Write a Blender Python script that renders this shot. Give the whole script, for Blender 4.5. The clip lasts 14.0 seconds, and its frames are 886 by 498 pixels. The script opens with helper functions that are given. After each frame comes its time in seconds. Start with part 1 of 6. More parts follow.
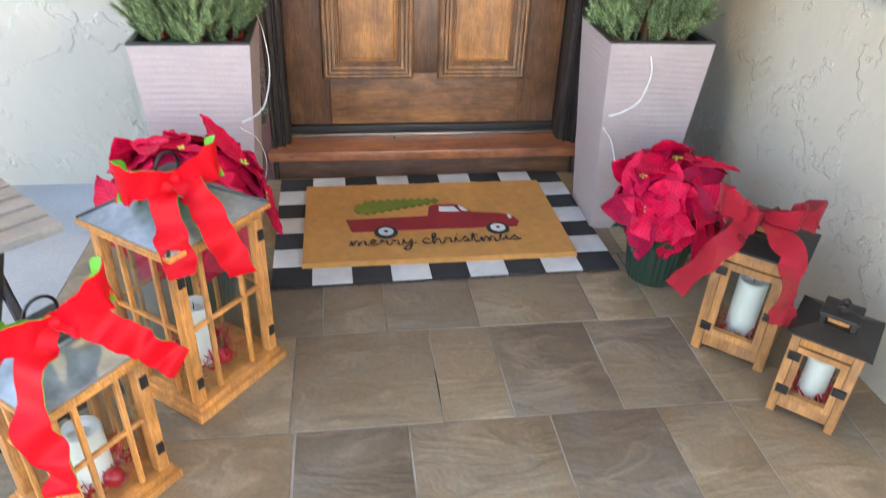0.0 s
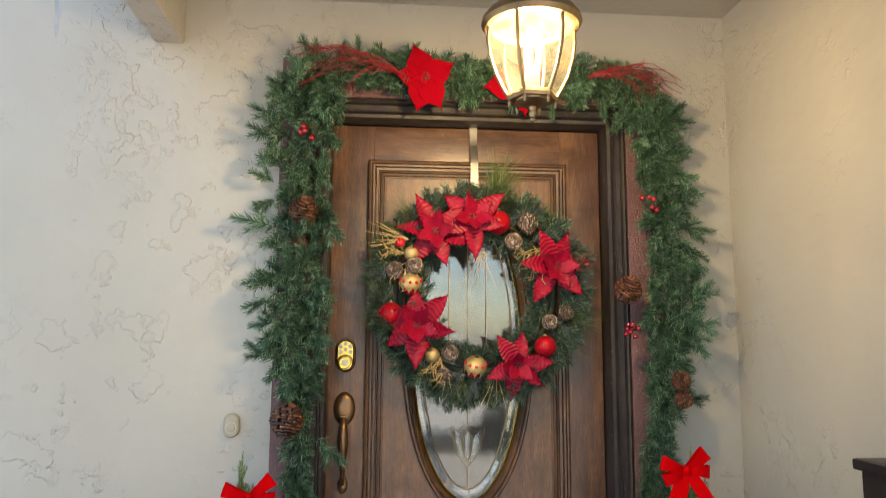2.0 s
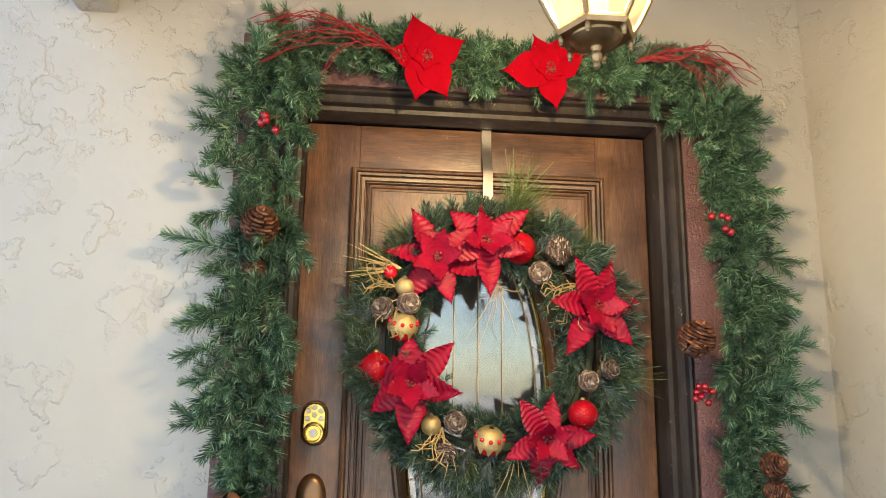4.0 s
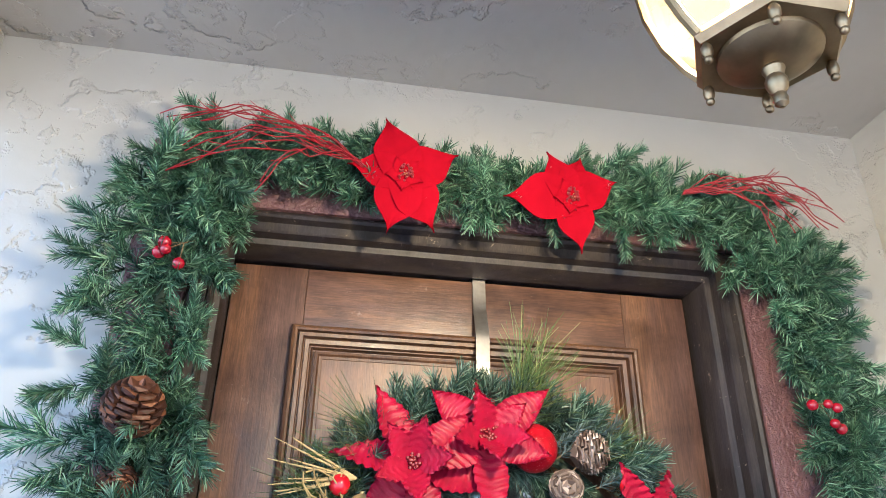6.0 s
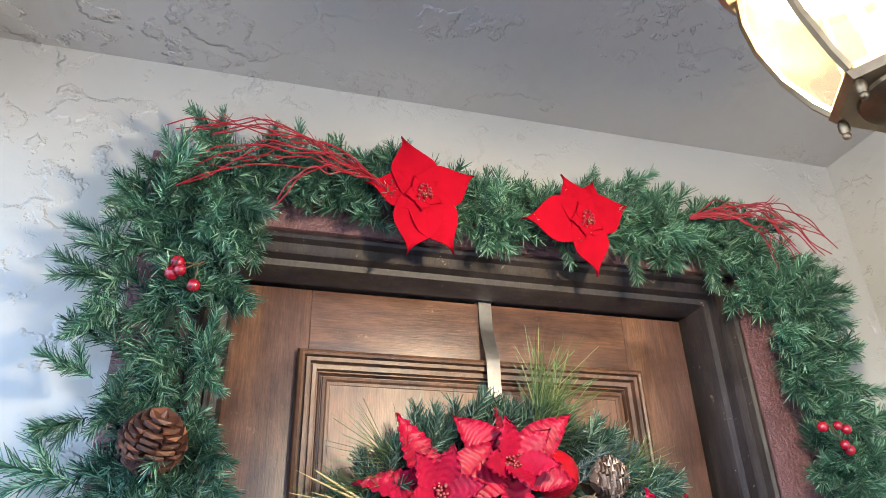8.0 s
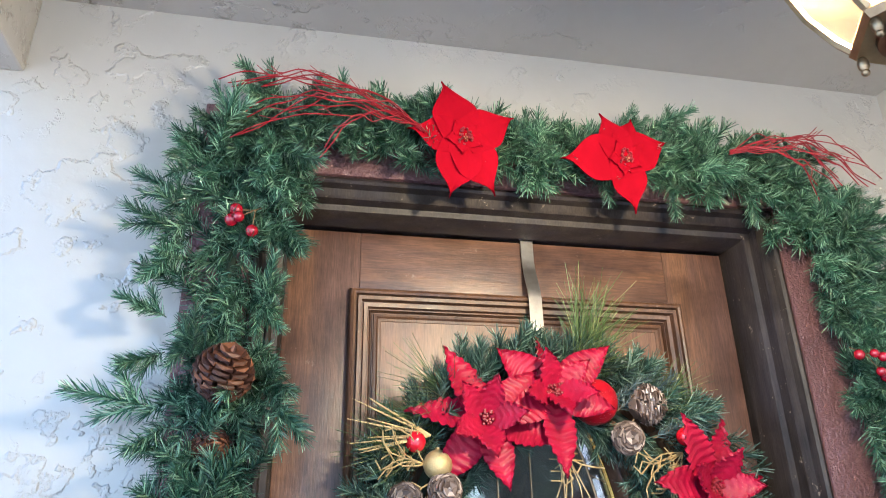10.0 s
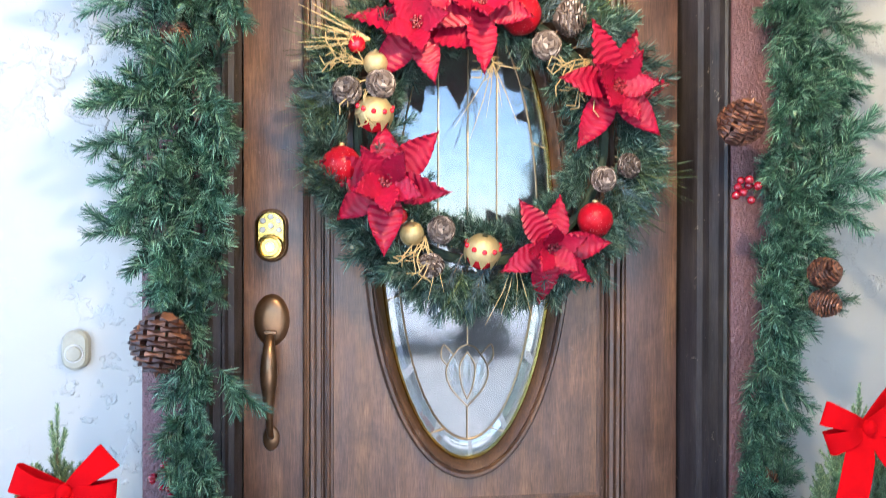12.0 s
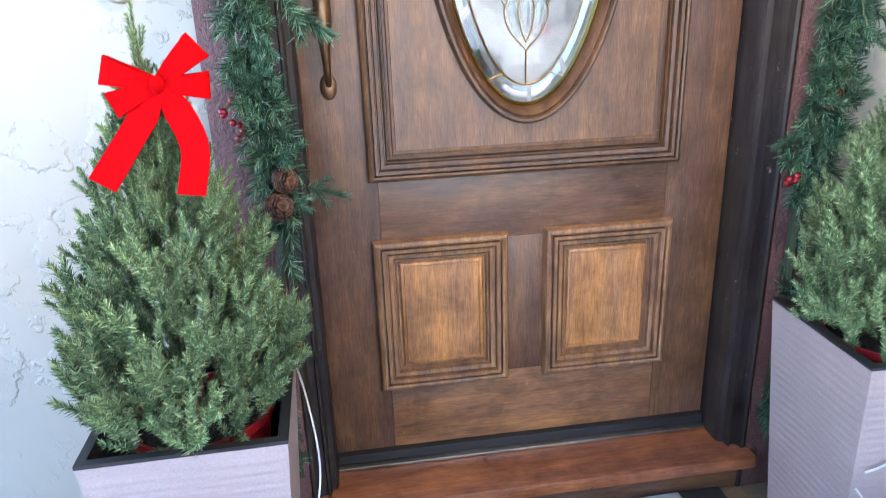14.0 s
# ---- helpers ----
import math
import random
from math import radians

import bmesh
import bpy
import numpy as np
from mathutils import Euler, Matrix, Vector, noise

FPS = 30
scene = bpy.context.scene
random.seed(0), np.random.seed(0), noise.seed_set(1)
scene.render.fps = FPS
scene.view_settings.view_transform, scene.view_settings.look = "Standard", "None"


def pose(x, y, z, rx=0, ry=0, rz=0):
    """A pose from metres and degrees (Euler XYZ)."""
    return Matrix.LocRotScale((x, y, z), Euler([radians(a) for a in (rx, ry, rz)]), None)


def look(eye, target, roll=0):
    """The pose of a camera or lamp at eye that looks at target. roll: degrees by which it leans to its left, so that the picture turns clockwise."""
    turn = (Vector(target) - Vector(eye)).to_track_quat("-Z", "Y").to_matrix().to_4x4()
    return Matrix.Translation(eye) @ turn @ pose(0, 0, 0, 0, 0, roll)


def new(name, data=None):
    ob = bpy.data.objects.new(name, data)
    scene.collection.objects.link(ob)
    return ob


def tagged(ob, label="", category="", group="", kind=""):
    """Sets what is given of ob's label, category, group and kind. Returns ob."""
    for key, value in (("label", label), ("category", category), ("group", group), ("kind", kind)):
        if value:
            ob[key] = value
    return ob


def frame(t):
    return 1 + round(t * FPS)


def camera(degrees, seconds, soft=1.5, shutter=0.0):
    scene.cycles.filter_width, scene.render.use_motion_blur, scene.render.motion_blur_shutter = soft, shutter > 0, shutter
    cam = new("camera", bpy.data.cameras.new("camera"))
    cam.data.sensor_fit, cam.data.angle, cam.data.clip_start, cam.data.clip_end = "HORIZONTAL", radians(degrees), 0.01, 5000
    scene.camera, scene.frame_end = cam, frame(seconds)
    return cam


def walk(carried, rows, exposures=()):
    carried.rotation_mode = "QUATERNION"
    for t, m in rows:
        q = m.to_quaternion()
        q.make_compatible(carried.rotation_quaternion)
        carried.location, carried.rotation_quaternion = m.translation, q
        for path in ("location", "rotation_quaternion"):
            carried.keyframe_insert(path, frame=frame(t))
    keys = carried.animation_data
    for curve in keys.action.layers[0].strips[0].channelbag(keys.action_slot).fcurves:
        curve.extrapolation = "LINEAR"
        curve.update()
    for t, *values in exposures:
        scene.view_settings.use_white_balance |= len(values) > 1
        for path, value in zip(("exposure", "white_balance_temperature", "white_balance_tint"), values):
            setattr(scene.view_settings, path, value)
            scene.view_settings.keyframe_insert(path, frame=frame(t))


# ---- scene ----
cam = camera(64.9, 14.0, soft=0.8, shutter=0.2)
PATH = [
    (0, (-0.268, -2.281, 1.049), (-0.009, -0.599, -0.001), 2.4),
    (0.5, (-0.294, -2.299, 1.201), (-0.15, -0.45, 0.453), 1.0),
    (1, (-0.294, -2.292, 1.307), (-0.181, -0.332, 0.922), 0.1),
    (1.5, (-0.301, -2.283, 1.393), (-0.152, -0.289, 1.366), 0.2),
    (2, (-0.278, -2.309, 1.455), (-0.112, -0.333, 1.712), 0.3),
    (2.2, (-0.275, -2.314, 1.468), (-0.098, -0.35, 1.799), 0.3),
    (4.3, (-0.255, -1.608, 1.479), (-0.071, 0.334, 1.922), 1.1),
    (4.5, (-0.298, -1.507, 1.515), (-0.068, 0.417, 2.013), 0.8),
    (5, (-0.322, -1.361, 1.544), (-0.014, 0.509, 2.182), 0.4),
    (5.5, (-0.28, -1.285, 1.588), (0.024, 0.514, 2.408), 0.3),
    (6, (-0.26, -1.254, 1.607), (0.029, 0.513, 2.5), 0.9),
    (6.5, (-0.279, -1.234, 1.62), (0.043, 0.513, 2.54), 0.7),
    (7, (-0.327, -1.209, 1.626), (0.096, 0.509, 2.558), -0.4),
    (7.2, (-0.349, -1.205, 1.626), (0.124, 0.498, 2.563), -1.0),
    (9.3, (-0.429, -1.202, 1.642), (0.037, 0.528, 2.532), -2.4),
    (9.5, (-0.427, -1.206, 1.643), (0.008, 0.545, 2.504), -2.1),
    (10, (-0.414, -1.249, 1.607), (-0.04, 0.553, 2.388), -1.1),
    (10.5, (-0.352, -1.357, 1.56), (-0.005, 0.494, 2.234), -0.7),
    (11, (-0.296, -1.461, 1.506), (0.025, 0.44, 2.035), -0.3),
    (11.5, (-0.27, -1.484, 1.451), (0.016, 0.47, 1.764), -0.3),
    (12, (-0.221, -1.434, 1.386), (0.012, 0.552, 1.371), 0.1),
    (12.5, (-0.223, -1.42, 1.329), (-0.016, 0.557, 1.114), -0.5),
    (13, (-0.288, -1.445, 1.28), (-0.069, 0.507, 0.903), -1.0),
    (13.5, (-0.326, -1.447, 1.223), (-0.089, 0.467, 0.693), -1.6),
    (14, (-0.38, -1.412, 1.15), (-0.124, 0.452, 0.472), -2.1),
]
walk(cam, [(t, look(eye, target, roll)) for t, eye, target, roll in PATH],
     [(0, 3.5, 7900, 11), (0.5, 3.3, 8000, 11), (1, 2.9, 7800, 11), (1.5, 2.4, 7600, 11), (2, 2.17, 7600, 11), (2.2, 2.17, 7600, 11), (4.5, 2.58, 7200, 11), (5.5, 2.74, 5850, 11),
      (6.5, 2.8, 5350, 11), (10.5, 2.8, 5350, 11), (11.5, 2.98, 5200, 12), (12, 3.2, 5650, 12), (12.5, 3.25, 5550, 12), (13.5, 3.38, 5700, 12), (14, 3.42, 6200, 12)])


# ---- world, sun and lamp ----
world = bpy.data.worlds.new("sky")
scene.world = world
world.use_nodes = True
_wn = world.node_tree.nodes
_sky = _wn.new("ShaderNodeTexSky")
_sky.sky_type, _sky.sun_disc = "NISHITA", False
_sky.sun_elevation, _sky.sun_rotation = radians(54.7), radians(45)
world.node_tree.links.new(_sky.outputs[0], _wn["Background"].inputs[0])
_wn["Background"].inputs[1].default_value = 0.15
sun = new("sun", bpy.data.lights.new("sun", "SUN"))
sun.data.energy, sun.data.angle, sun.data.color = 2.8, radians(0.5), (1.0, 0.95, 0.88)
sun.matrix_world = look((1.5, 1.5, 3.0), (0, 0, 0))
bulb_light = new("bulb_light", bpy.data.lights.new("bulb_light", "POINT"))
bulb_light.data.energy, bulb_light.data.color, bulb_light.data.shadow_soft_size = 7.8, (1.0, 0.75, 0.40), 0.025
bulb_light.location = (0.025, -0.92, 2.063)

# ---- materials ----
def shader(name, rough=0.6, metal=0.0, spec=0.5):
    m = bpy.data.materials.new(name)
    m.use_nodes = True
    b = m.node_tree.nodes["Principled BSDF"]
    b.inputs["Roughness"].default_value = rough
    b.inputs["Metallic"].default_value = metal
    b.inputs["Specular IOR Level"].default_value = spec
    return m, m.node_tree.nodes, m.node_tree.links, b


def coords(N, L, scale=(1, 1, 1), shift=True):
    tc, mp = N.new("ShaderNodeTexCoord"), N.new("ShaderNodeMapping")
    mp.inputs["Scale"].default_value = scale
    L.new(tc.outputs["Object"], mp.inputs["Vector"])
    if shift:
        oi, mul = N.new("ShaderNodeObjectInfo"), N.new("ShaderNodeMath")
        mul.operation, mul.inputs[1].default_value = "MULTIPLY", 37.0
        L.new(oi.outputs["Random"], mul.inputs[0])
        L.new(mul.outputs[0], mp.inputs["Location"])
    return mp.outputs[0]


def noise_tex(N, L, vec, scale, detail=4.0, rough=0.55, distort=0.0):
    n = N.new("ShaderNodeTexNoise")
    n.inputs["Scale"].default_value, n.inputs["Detail"].default_value = scale, detail
    n.inputs["Roughness"].default_value, n.inputs["Distortion"].default_value = rough, distort
    L.new(vec, n.inputs["Vector"])
    return n.outputs["Fac"]


def ramp(N, L, fac, stops):
    r = N.new("ShaderNodeValToRGB")
    e = r.color_ramp.elements
    while len(e) < len(stops):
        e.new(0.5)
    for k, (p, c) in zip(e, stops):
        k.position = p
        k.color = (*c, 1) if isinstance(c, tuple) else (c, c, c, 1)
    L.new(fac, r.inputs[0])
    return r.outputs["Color"]


def mix(N, L, a, b, fac, kind="MIX"):
    m = N.new("ShaderNodeMix")
    m.data_type, m.blend_type = "RGBA", kind
    for sock, v in ((m.inputs[6], a), (m.inputs[7], b), (m.inputs[0], fac)):
        if isinstance(v, tuple):
            sock.default_value = (*v, 1)
        elif isinstance(v, (int, float)):
            sock.default_value = v
        else:
            L.new(v, sock)
    return m.outputs[2]


def bump(N, L, b, height, strength, dist=0.01, under=None):
    n = N.new("ShaderNodeBump")
    n.inputs["Strength"].default_value, n.inputs["Distance"].default_value = strength, dist
    L.new(height, n.inputs["Height"])
    if under:
        L.new(under, n.inputs["Normal"])
    L.new(n.outputs[0], b.inputs["Normal"])
    return n.outputs[0]


def scaled(c, f):
    return tuple(min(1.0, v * f) for v in c)


def plain(name, base, rough=0.5, metal=0.0, vary=0.18, scale=12.0, grain=90.0, relief=0.15, dist=0.002, spec=0.5, sheen=0.0, coat=0.0):
    """A surface with a broad and a fine variation and a fine relief."""
    m, N, L, b = shader(name, rough, metal, spec)
    v = coords(N, L)
    big, fine = noise_tex(N, L, v, scale), noise_tex(N, L, v, grain, 3.0)
    c = ramp(N, L, big, [(0.3, scaled(base, 1 - vary)), (0.7, scaled(base, 1 + vary))])
    c = mix(N, L, c, ramp(N, L, fine, [(0.35, 0.8), (0.65, 1.0)]), 0.6, "MULTIPLY")
    L.new(c, b.inputs["Base Color"])
    L.new(ramp(N, L, big, [(0.3, min(1, rough * 0.85)), (0.7, min(1, rough * 1.15))]), b.inputs["Roughness"])
    if relief:
        bump(N, L, b, fine, relief, dist)
    b.inputs["Sheen Weight"].default_value = sheen
    b.inputs["Coat Weight"].default_value = coat
    return m


def wood(name, dark, light, axis="z", rough=0.45, wear=0.12, coat=0.0, fine=1.0, spec=0.5):
    """Straight-grained timber; the grain runs along the axis."""
    m, N, L, b = shader(name, rough, 0.0, spec)
    k = {"x": (7, 55, 55), "y": (55, 7, 55), "z": (55, 55, 7)}[axis]
    v = coords(N, L, tuple(q * fine for q in k))
    g1 = noise_tex(N, L, v, 1.0, 6.0, 0.62, 0.6)
    k2 = {"x": (32, 420, 420), "y": (420, 32, 420), "z": (420, 420, 32)}[axis]
    g2 = noise_tex(N, L, coords(N, L, tuple(q * fine for q in k2)), 1.0, 3.0)
    v0 = coords(N, L)
    blot = noise_tex(N, L, v0, 9.0, 6.0, 0.7, 0.4)
    c = ramp(N, L, g1, [(0.15, dark), (0.5, tuple((p + q) / 2 for p, q in zip(dark, light))), (0.85, light)])
    c = mix(N, L, c, ramp(N, L, g2, [(0.36, 0.5), (0.6, 1.12)]), 0.55, "MULTIPLY")
    hue = noise_tex(N, L, coords(N, L, tuple(q * 0.3 for q in k)), 1.0, 4.0, 0.6)
    c = mix(N, L, c, ramp(N, L, hue, [(0.36, (0.78, 0.74, 0.88)), (0.62, (1.25, 1.1, 0.82))]), 0.85, "MULTIPLY")
    c = mix(N, L, c, ramp(N, L, blot, [(0.32, 0.5), (0.62, 1.15)]), 0.85, "MULTIPLY")
    scr = noise_tex(N, L, coords(N, L, (14, 14, 14)), 3.0, 6.0, 0.75)
    c = mix(N, L, c, (0.42, 0.33, 0.25), ramp(N, L, scr, [(0.64, 0.0), (0.71, wear)]))
    L.new(c, b.inputs["Base Color"])
    L.new(ramp(N, L, blot, [(0.3, rough * 0.75), (0.7, min(1, rough * 1.3))]), b.inputs["Roughness"])
    bump(N, L, b, g2, 0.25, 0.0015)
    b.inputs["Coat Weight"].default_value = coat
    b.inputs["Coat Roughness"].default_value = 0.25
    return m


def stucco(name, base, amount=1.0):
    """Painted skip-trowel plaster: flat field with torn-edged raised islands."""
    m, N, L, b = shader(name, 0.28)
    v = coords(N, L, shift=False)
    field = noise_tex(N, L, v, 1.7, 2.0)
    isl = noise_tex(N, L, v, 7.5, 5.0, 0.6)
    step = ramp(N, L, isl, [(0.54, 0.0), (0.575, 0.7), (0.64, 0.75), (0.75, 1.0)])
    mask = ramp(N, L, field, [(0.45, 0.0), (0.56, 1.0)])
    isl2 = noise_tex(N, L, v, 24.0, 4.0, 0.6)
    step2 = ramp(N, L, isl2, [(0.55, 0.0), (0.60, 0.6), (0.75, 0.8)])
    mask2 = ramp(N, L, noise_tex(N, L, v, 2.9, 2.0), [(0.5, 0.0), (0.62, 0.9)])
    h = mix(N, L, step, mask, 1.0, "MULTIPLY")
    h = mix(N, L, h, mix(N, L, step2, mask2, 1.0, "MULTIPLY"), 1.0, "ADD")
    wave = noise_tex(N, L, v, 5.0, 3.0)
    n1 = bump(N, L, b, wave, 0.5 * amount, 0.02)
    n2 = bump(N, L, b, h, 1.0 * amount, 0.0045, n1)
    bump(N, L, b, noise_tex(N, L, v, 140.0, 3.0), 0.12, 0.0015, n2)
    c = ramp(N, L, noise_tex(N, L, v, 2.2, 4.0), [(0.3, scaled(base, 0.93)), (0.7, scaled(base, 1.04))])
    L.new(c, b.inputs["Base Color"])
    return m


def needle(name, a, c, rough=0.5):
    """Needles, each a little different from the next: most dark, some pale."""
    m, N, L, b = shader(name, rough, 0.0, 0.4)
    g = N.new("ShaderNodeNewGeometry")
    oi = N.new("ShaderNodeObjectInfo")
    mid = tuple(p * 0.68 + q * 0.32 for p, q in zip(a, c))
    col = ramp(N, L, g.outputs["Random Per Island"], [(0.0, scaled(a, 0.6)), (0.45, a), (0.75, mid), (1.0, c)])
    col = mix(N, L, col, ramp(N, L, oi.outputs["Random"], [(0.0, 0.6), (0.5, 0.9), (1.0, 1.3)]), 1.0, "MULTIPLY")
    L.new(col, b.inputs["Base Color"])
    return m


def petal_mat(name, base, veins=0.0, sparkle=0.0, rough=0.55, sheen=0.2, vary=0.26, spec=0.15):
    """Cloth or leaf; veins: depth of the darker ribs that run out from the midrib."""
    m, N, L, b = shader(name, rough, 0.0, 0.03 if rough > 0.8 else spec)
    v = coords(N, L)
    big = noise_tex(N, L, v, 30.0, 3.0)
    fine = noise_tex(N, L, v, 400.0, 2.0)
    col = ramp(N, L, big, [(0.3, scaled(base, 1 - vary)), (0.7, scaled(base, 1 + vary))])
    if veins:
        tc, sp = N.new("ShaderNodeTexCoord"), N.new("ShaderNodeSeparateXYZ")
        L.new(tc.outputs["Object"], sp.inputs[0])
        ax, ph, sn = (N.new("ShaderNodeMath") for _ in range(3))
        ax.operation, ph.operation, sn.operation = "ABSOLUTE", "MULTIPLY_ADD", "SINE"
        L.new(sp.outputs["X"], ax.inputs[0])
        my = N.new("ShaderNodeMath")
        my.operation, my.inputs[1].default_value = "MULTIPLY", 470.0
        L.new(sp.outputs["Y"], my.inputs[0])
        ph.inputs[1].default_value = -430.0
        L.new(ax.outputs[0], ph.inputs[0])
        L.new(my.outputs[0], ph.inputs[2])
        L.new(ph.outputs[0], sn.inputs[0])
        col = mix(N, L, col, ramp(N, L, sn.outputs[0], [(0.0, 0.32), (0.55, 1.0)]), veins, "MULTIPLY")
        col = mix(N, L, col, ramp(N, L, ax.outputs[0], [(0.0006, 0.4), (0.0022, 1.0)]), veins, "MULTIPLY")
    if sparkle:
        col = mix(N, L, col, (0.9, 0.5, 0.45), ramp(N, L, fine, [(0.66, 0.0), (0.72, sparkle)]))
    L.new(col, b.inputs["Base Color"])
    if sparkle:
        L.new(ramp(N, L, fine, [(0.6, rough), (0.72, 0.25)]), b.inputs["Roughness"])
    bump(N, L, b, fine, 0.3, 0.001)
    b.inputs["Sheen Weight"].default_value = sheen
    return m


def glass(name, tint=(1, 1, 1), ior=1.5, rough=0.02, seeds=0.0, milky=0.0):
    m = bpy.data.materials.new(name)
    m.use_nodes = True
    N, L = m.node_tree.nodes, m.node_tree.links
    N.remove(N["Principled BSDF"])
    tr, gl, lw, mx = (N.new("ShaderNode" + k) for k in ("BsdfTransparent", "BsdfGlossy", "LayerWeight", "MixShader"))
    tr.inputs[0].default_value = (*tint, 1)
    gl.inputs["Roughness"].default_value = rough
    lw.inputs["Blend"].default_value = 0.5
    f0 = ((ior - 1) / (ior + 1)) ** 2
    pw, ma = N.new("ShaderNodeMath"), N.new("ShaderNodeMath")
    pw.operation, pw.inputs[1].default_value = "POWER", 5.0
    ma.operation, ma.inputs[1].default_value, ma.inputs[2].default_value = "MULTIPLY_ADD", 1 - f0, f0
    L.new(lw.outputs["Facing"], pw.inputs[0])
    L.new(pw.outputs[0], ma.inputs[0])
    if seeds:
        bp = N.new("ShaderNodeBump")
        bp.inputs["Strength"].default_value, bp.inputs["Distance"].default_value = seeds, 0.002
        L.new(noise_tex(N, L, coords(N, L), 16.0, 2.0), bp.inputs["Height"])
        L.new(bp.outputs[0], gl.inputs["Normal"])
    L.new(ma.outputs[0], mx.inputs[0])
    L.new(tr.outputs[0], mx.inputs[1])
    L.new(gl.outputs[0], mx.inputs[2])
    last = mx
    if milky:
        tl, last = N.new("ShaderNodeBsdfTranslucent"), N.new("ShaderNodeMixShader")
        tl.inputs[0].default_value = (1.0, 0.94, 0.80, 1)
        last.inputs[0].default_value = milky
        L.new(mx.outputs[0], last.inputs[1])
        L.new(tl.outputs[0], last.inputs[2])
    L.new(last.outputs[0], N["Material Output"].inputs[0])
    return m


def slate(name, base):
    m, N, L, b = shader(name, 0.5)
    v = coords(N, L)
    big = noise_tex(N, L, v, 4.0, 5.0, 0.6, 0.6)
    layer = noise_tex(N, L, coords(N, L, (2.2, 4.5, 1)), 2.4, 4.0, 0.55, 0.8)
    fine = noise_tex(N, L, v, 110.0, 3.0)
    oi = N.new("ShaderNodeObjectInfo")
    c = ramp(N, L, big, [(0.28, scaled(base, 0.6)), (0.45, tuple(p * f for p, f in zip(base, (1.0, 0.92, 0.82)))), (0.58, base), (0.75, tuple(p * f for p, f in zip(base, (1.4, 1.36, 1.3))))])
    pale = ramp(N, L, layer, [(0.56, 0.0), (0.64, 0.35), (0.70, 0.0)])
    c = mix(N, L, c, tuple(p * f for p, f in zip(base, (1.9, 1.85, 1.8))), pale)
    c = mix(N, L, c, ramp(N, L, oi.outputs["Random"], [(0.0, (0.70, 0.72, 0.76)), (0.5, (0.95, 0.93, 0.9)), (1.0, (1.18, 1.12, 1.02))]), 1.0, "MULTIPLY")
    c = mix(N, L, c, ramp(N, L, fine, [(0.3, 0.75), (0.7, 1.05)]), 0.7, "MULTIPLY")
    L.new(c, b.inputs["Base Color"])
    L.new(ramp(N, L, layer, [(0.3, 0.28), (0.7, 0.55)]), b.inputs["Roughness"])
    n1 = bump(N, L, b, layer, 0.8, 0.012)
    bump(N, L, b, fine, 0.15, 0.0012, n1)
    return m


WALL = stucco("cream_stucco", (0.355, 0.34, 0.302), 0.9)
CEIL = stucco("ceiling_plaster", (0.345, 0.325, 0.295), 1.3)
DOOR_V = wood("door_wood_upright", (0.060, 0.029, 0.019), (0.20, 0.109, 0.066), "z", 0.42, 0.25, 0.15)
DOOR_X = wood("door_wood_across", (0.060, 0.029, 0.019), (0.20, 0.109, 0.066), "x", 0.42, 0.3, 0.15)
DOOR_P = wood("door_wood_panel", (0.074, 0.037, 0.022), (0.225, 0.124, 0.071), "z", 0.4, 0.15, 0.15)
MOULD = wood("door_wood_moulding", (0.036, 0.018, 0.011), (0.18, 0.095, 0.052), "z", 0.46, 0.55, 0.05)
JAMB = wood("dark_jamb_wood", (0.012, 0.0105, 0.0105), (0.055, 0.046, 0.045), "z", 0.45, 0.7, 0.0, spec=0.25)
SILL = wood("sill_wood", (0.19, 0.062, 0.028), (0.50, 0.205, 0.10), "x", 0.35, 0.2, 0.3)
TRIM = plain("maroon_trim_paint", (0.135, 0.062, 0.062), 0.42, grain=170, relief=0.9, dist=0.006)
# weathered amber lower door, its colour lightened further in place of ground bounce light
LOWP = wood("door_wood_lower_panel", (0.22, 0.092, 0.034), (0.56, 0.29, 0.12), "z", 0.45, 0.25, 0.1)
LOWM = wood("weathered_lit_moulding", (0.10, 0.046, 0.024), (0.42, 0.235, 0.12), "z", 0.45, 0.6, 0.1)
LOWX = wood("weathered_lit_rail_wood", (0.10, 0.044, 0.022), (0.36, 0.185, 0.09), "x", 0.5, 0.45, 0.05)
HONEY = wood("honey_wood", (0.44, 0.175, 0.045), (0.72, 0.34, 0.11), "z", 0.42, 0.1)
OAK = wood("brown_lantern_wood", (0.26, 0.115, 0.04), (0.52, 0.26, 0.10), "z", 0.55, 0.15)
GREYWOOD = plain("weathered_grey_wood", (0.255, 0.235, 0.215), 0.75, vary=0.16, scale=9.0, grain=160, relief=0.4)
SLATE = slate("slate_tile", (0.228, 0.178, 0.126))
GROUT = plain("grout", (0.21, 0.19, 0.16), 0.9, vary=0.85, scale=5.0, grain=200, relief=0.5)
CONCRETE = plain("grey_concrete", (0.30, 0.31, 0.32), 0.75, scale=3.0, grain=140, relief=0.2)
DRIVE = plain("driveway", (0.42, 0.40, 0.37), 0.85, scale=0.4, grain=20, relief=0.2)
PLANTER = plain("mauve_planter_resin", (0.40, 0.325, 0.32), 0.6, vary=0.06, grain=300, relief=0.12)
BLACKPL = plain("black_plastic", (0.02, 0.021, 0.023), 0.45, relief=0.1)
REDPOT = plain("red_pot_plastic", (0.42, 0.015, 0.02), 0.35, relief=0.05)
SOIL = plain("potting_soil", (0.03, 0.022, 0.016), 0.95, vary=0.5, grain=150, relief=1.0, dist=0.01)
GARL = needle("garland_needles", (0.025, 0.082, 0.046), (0.30, 0.47, 0.30), 0.38)
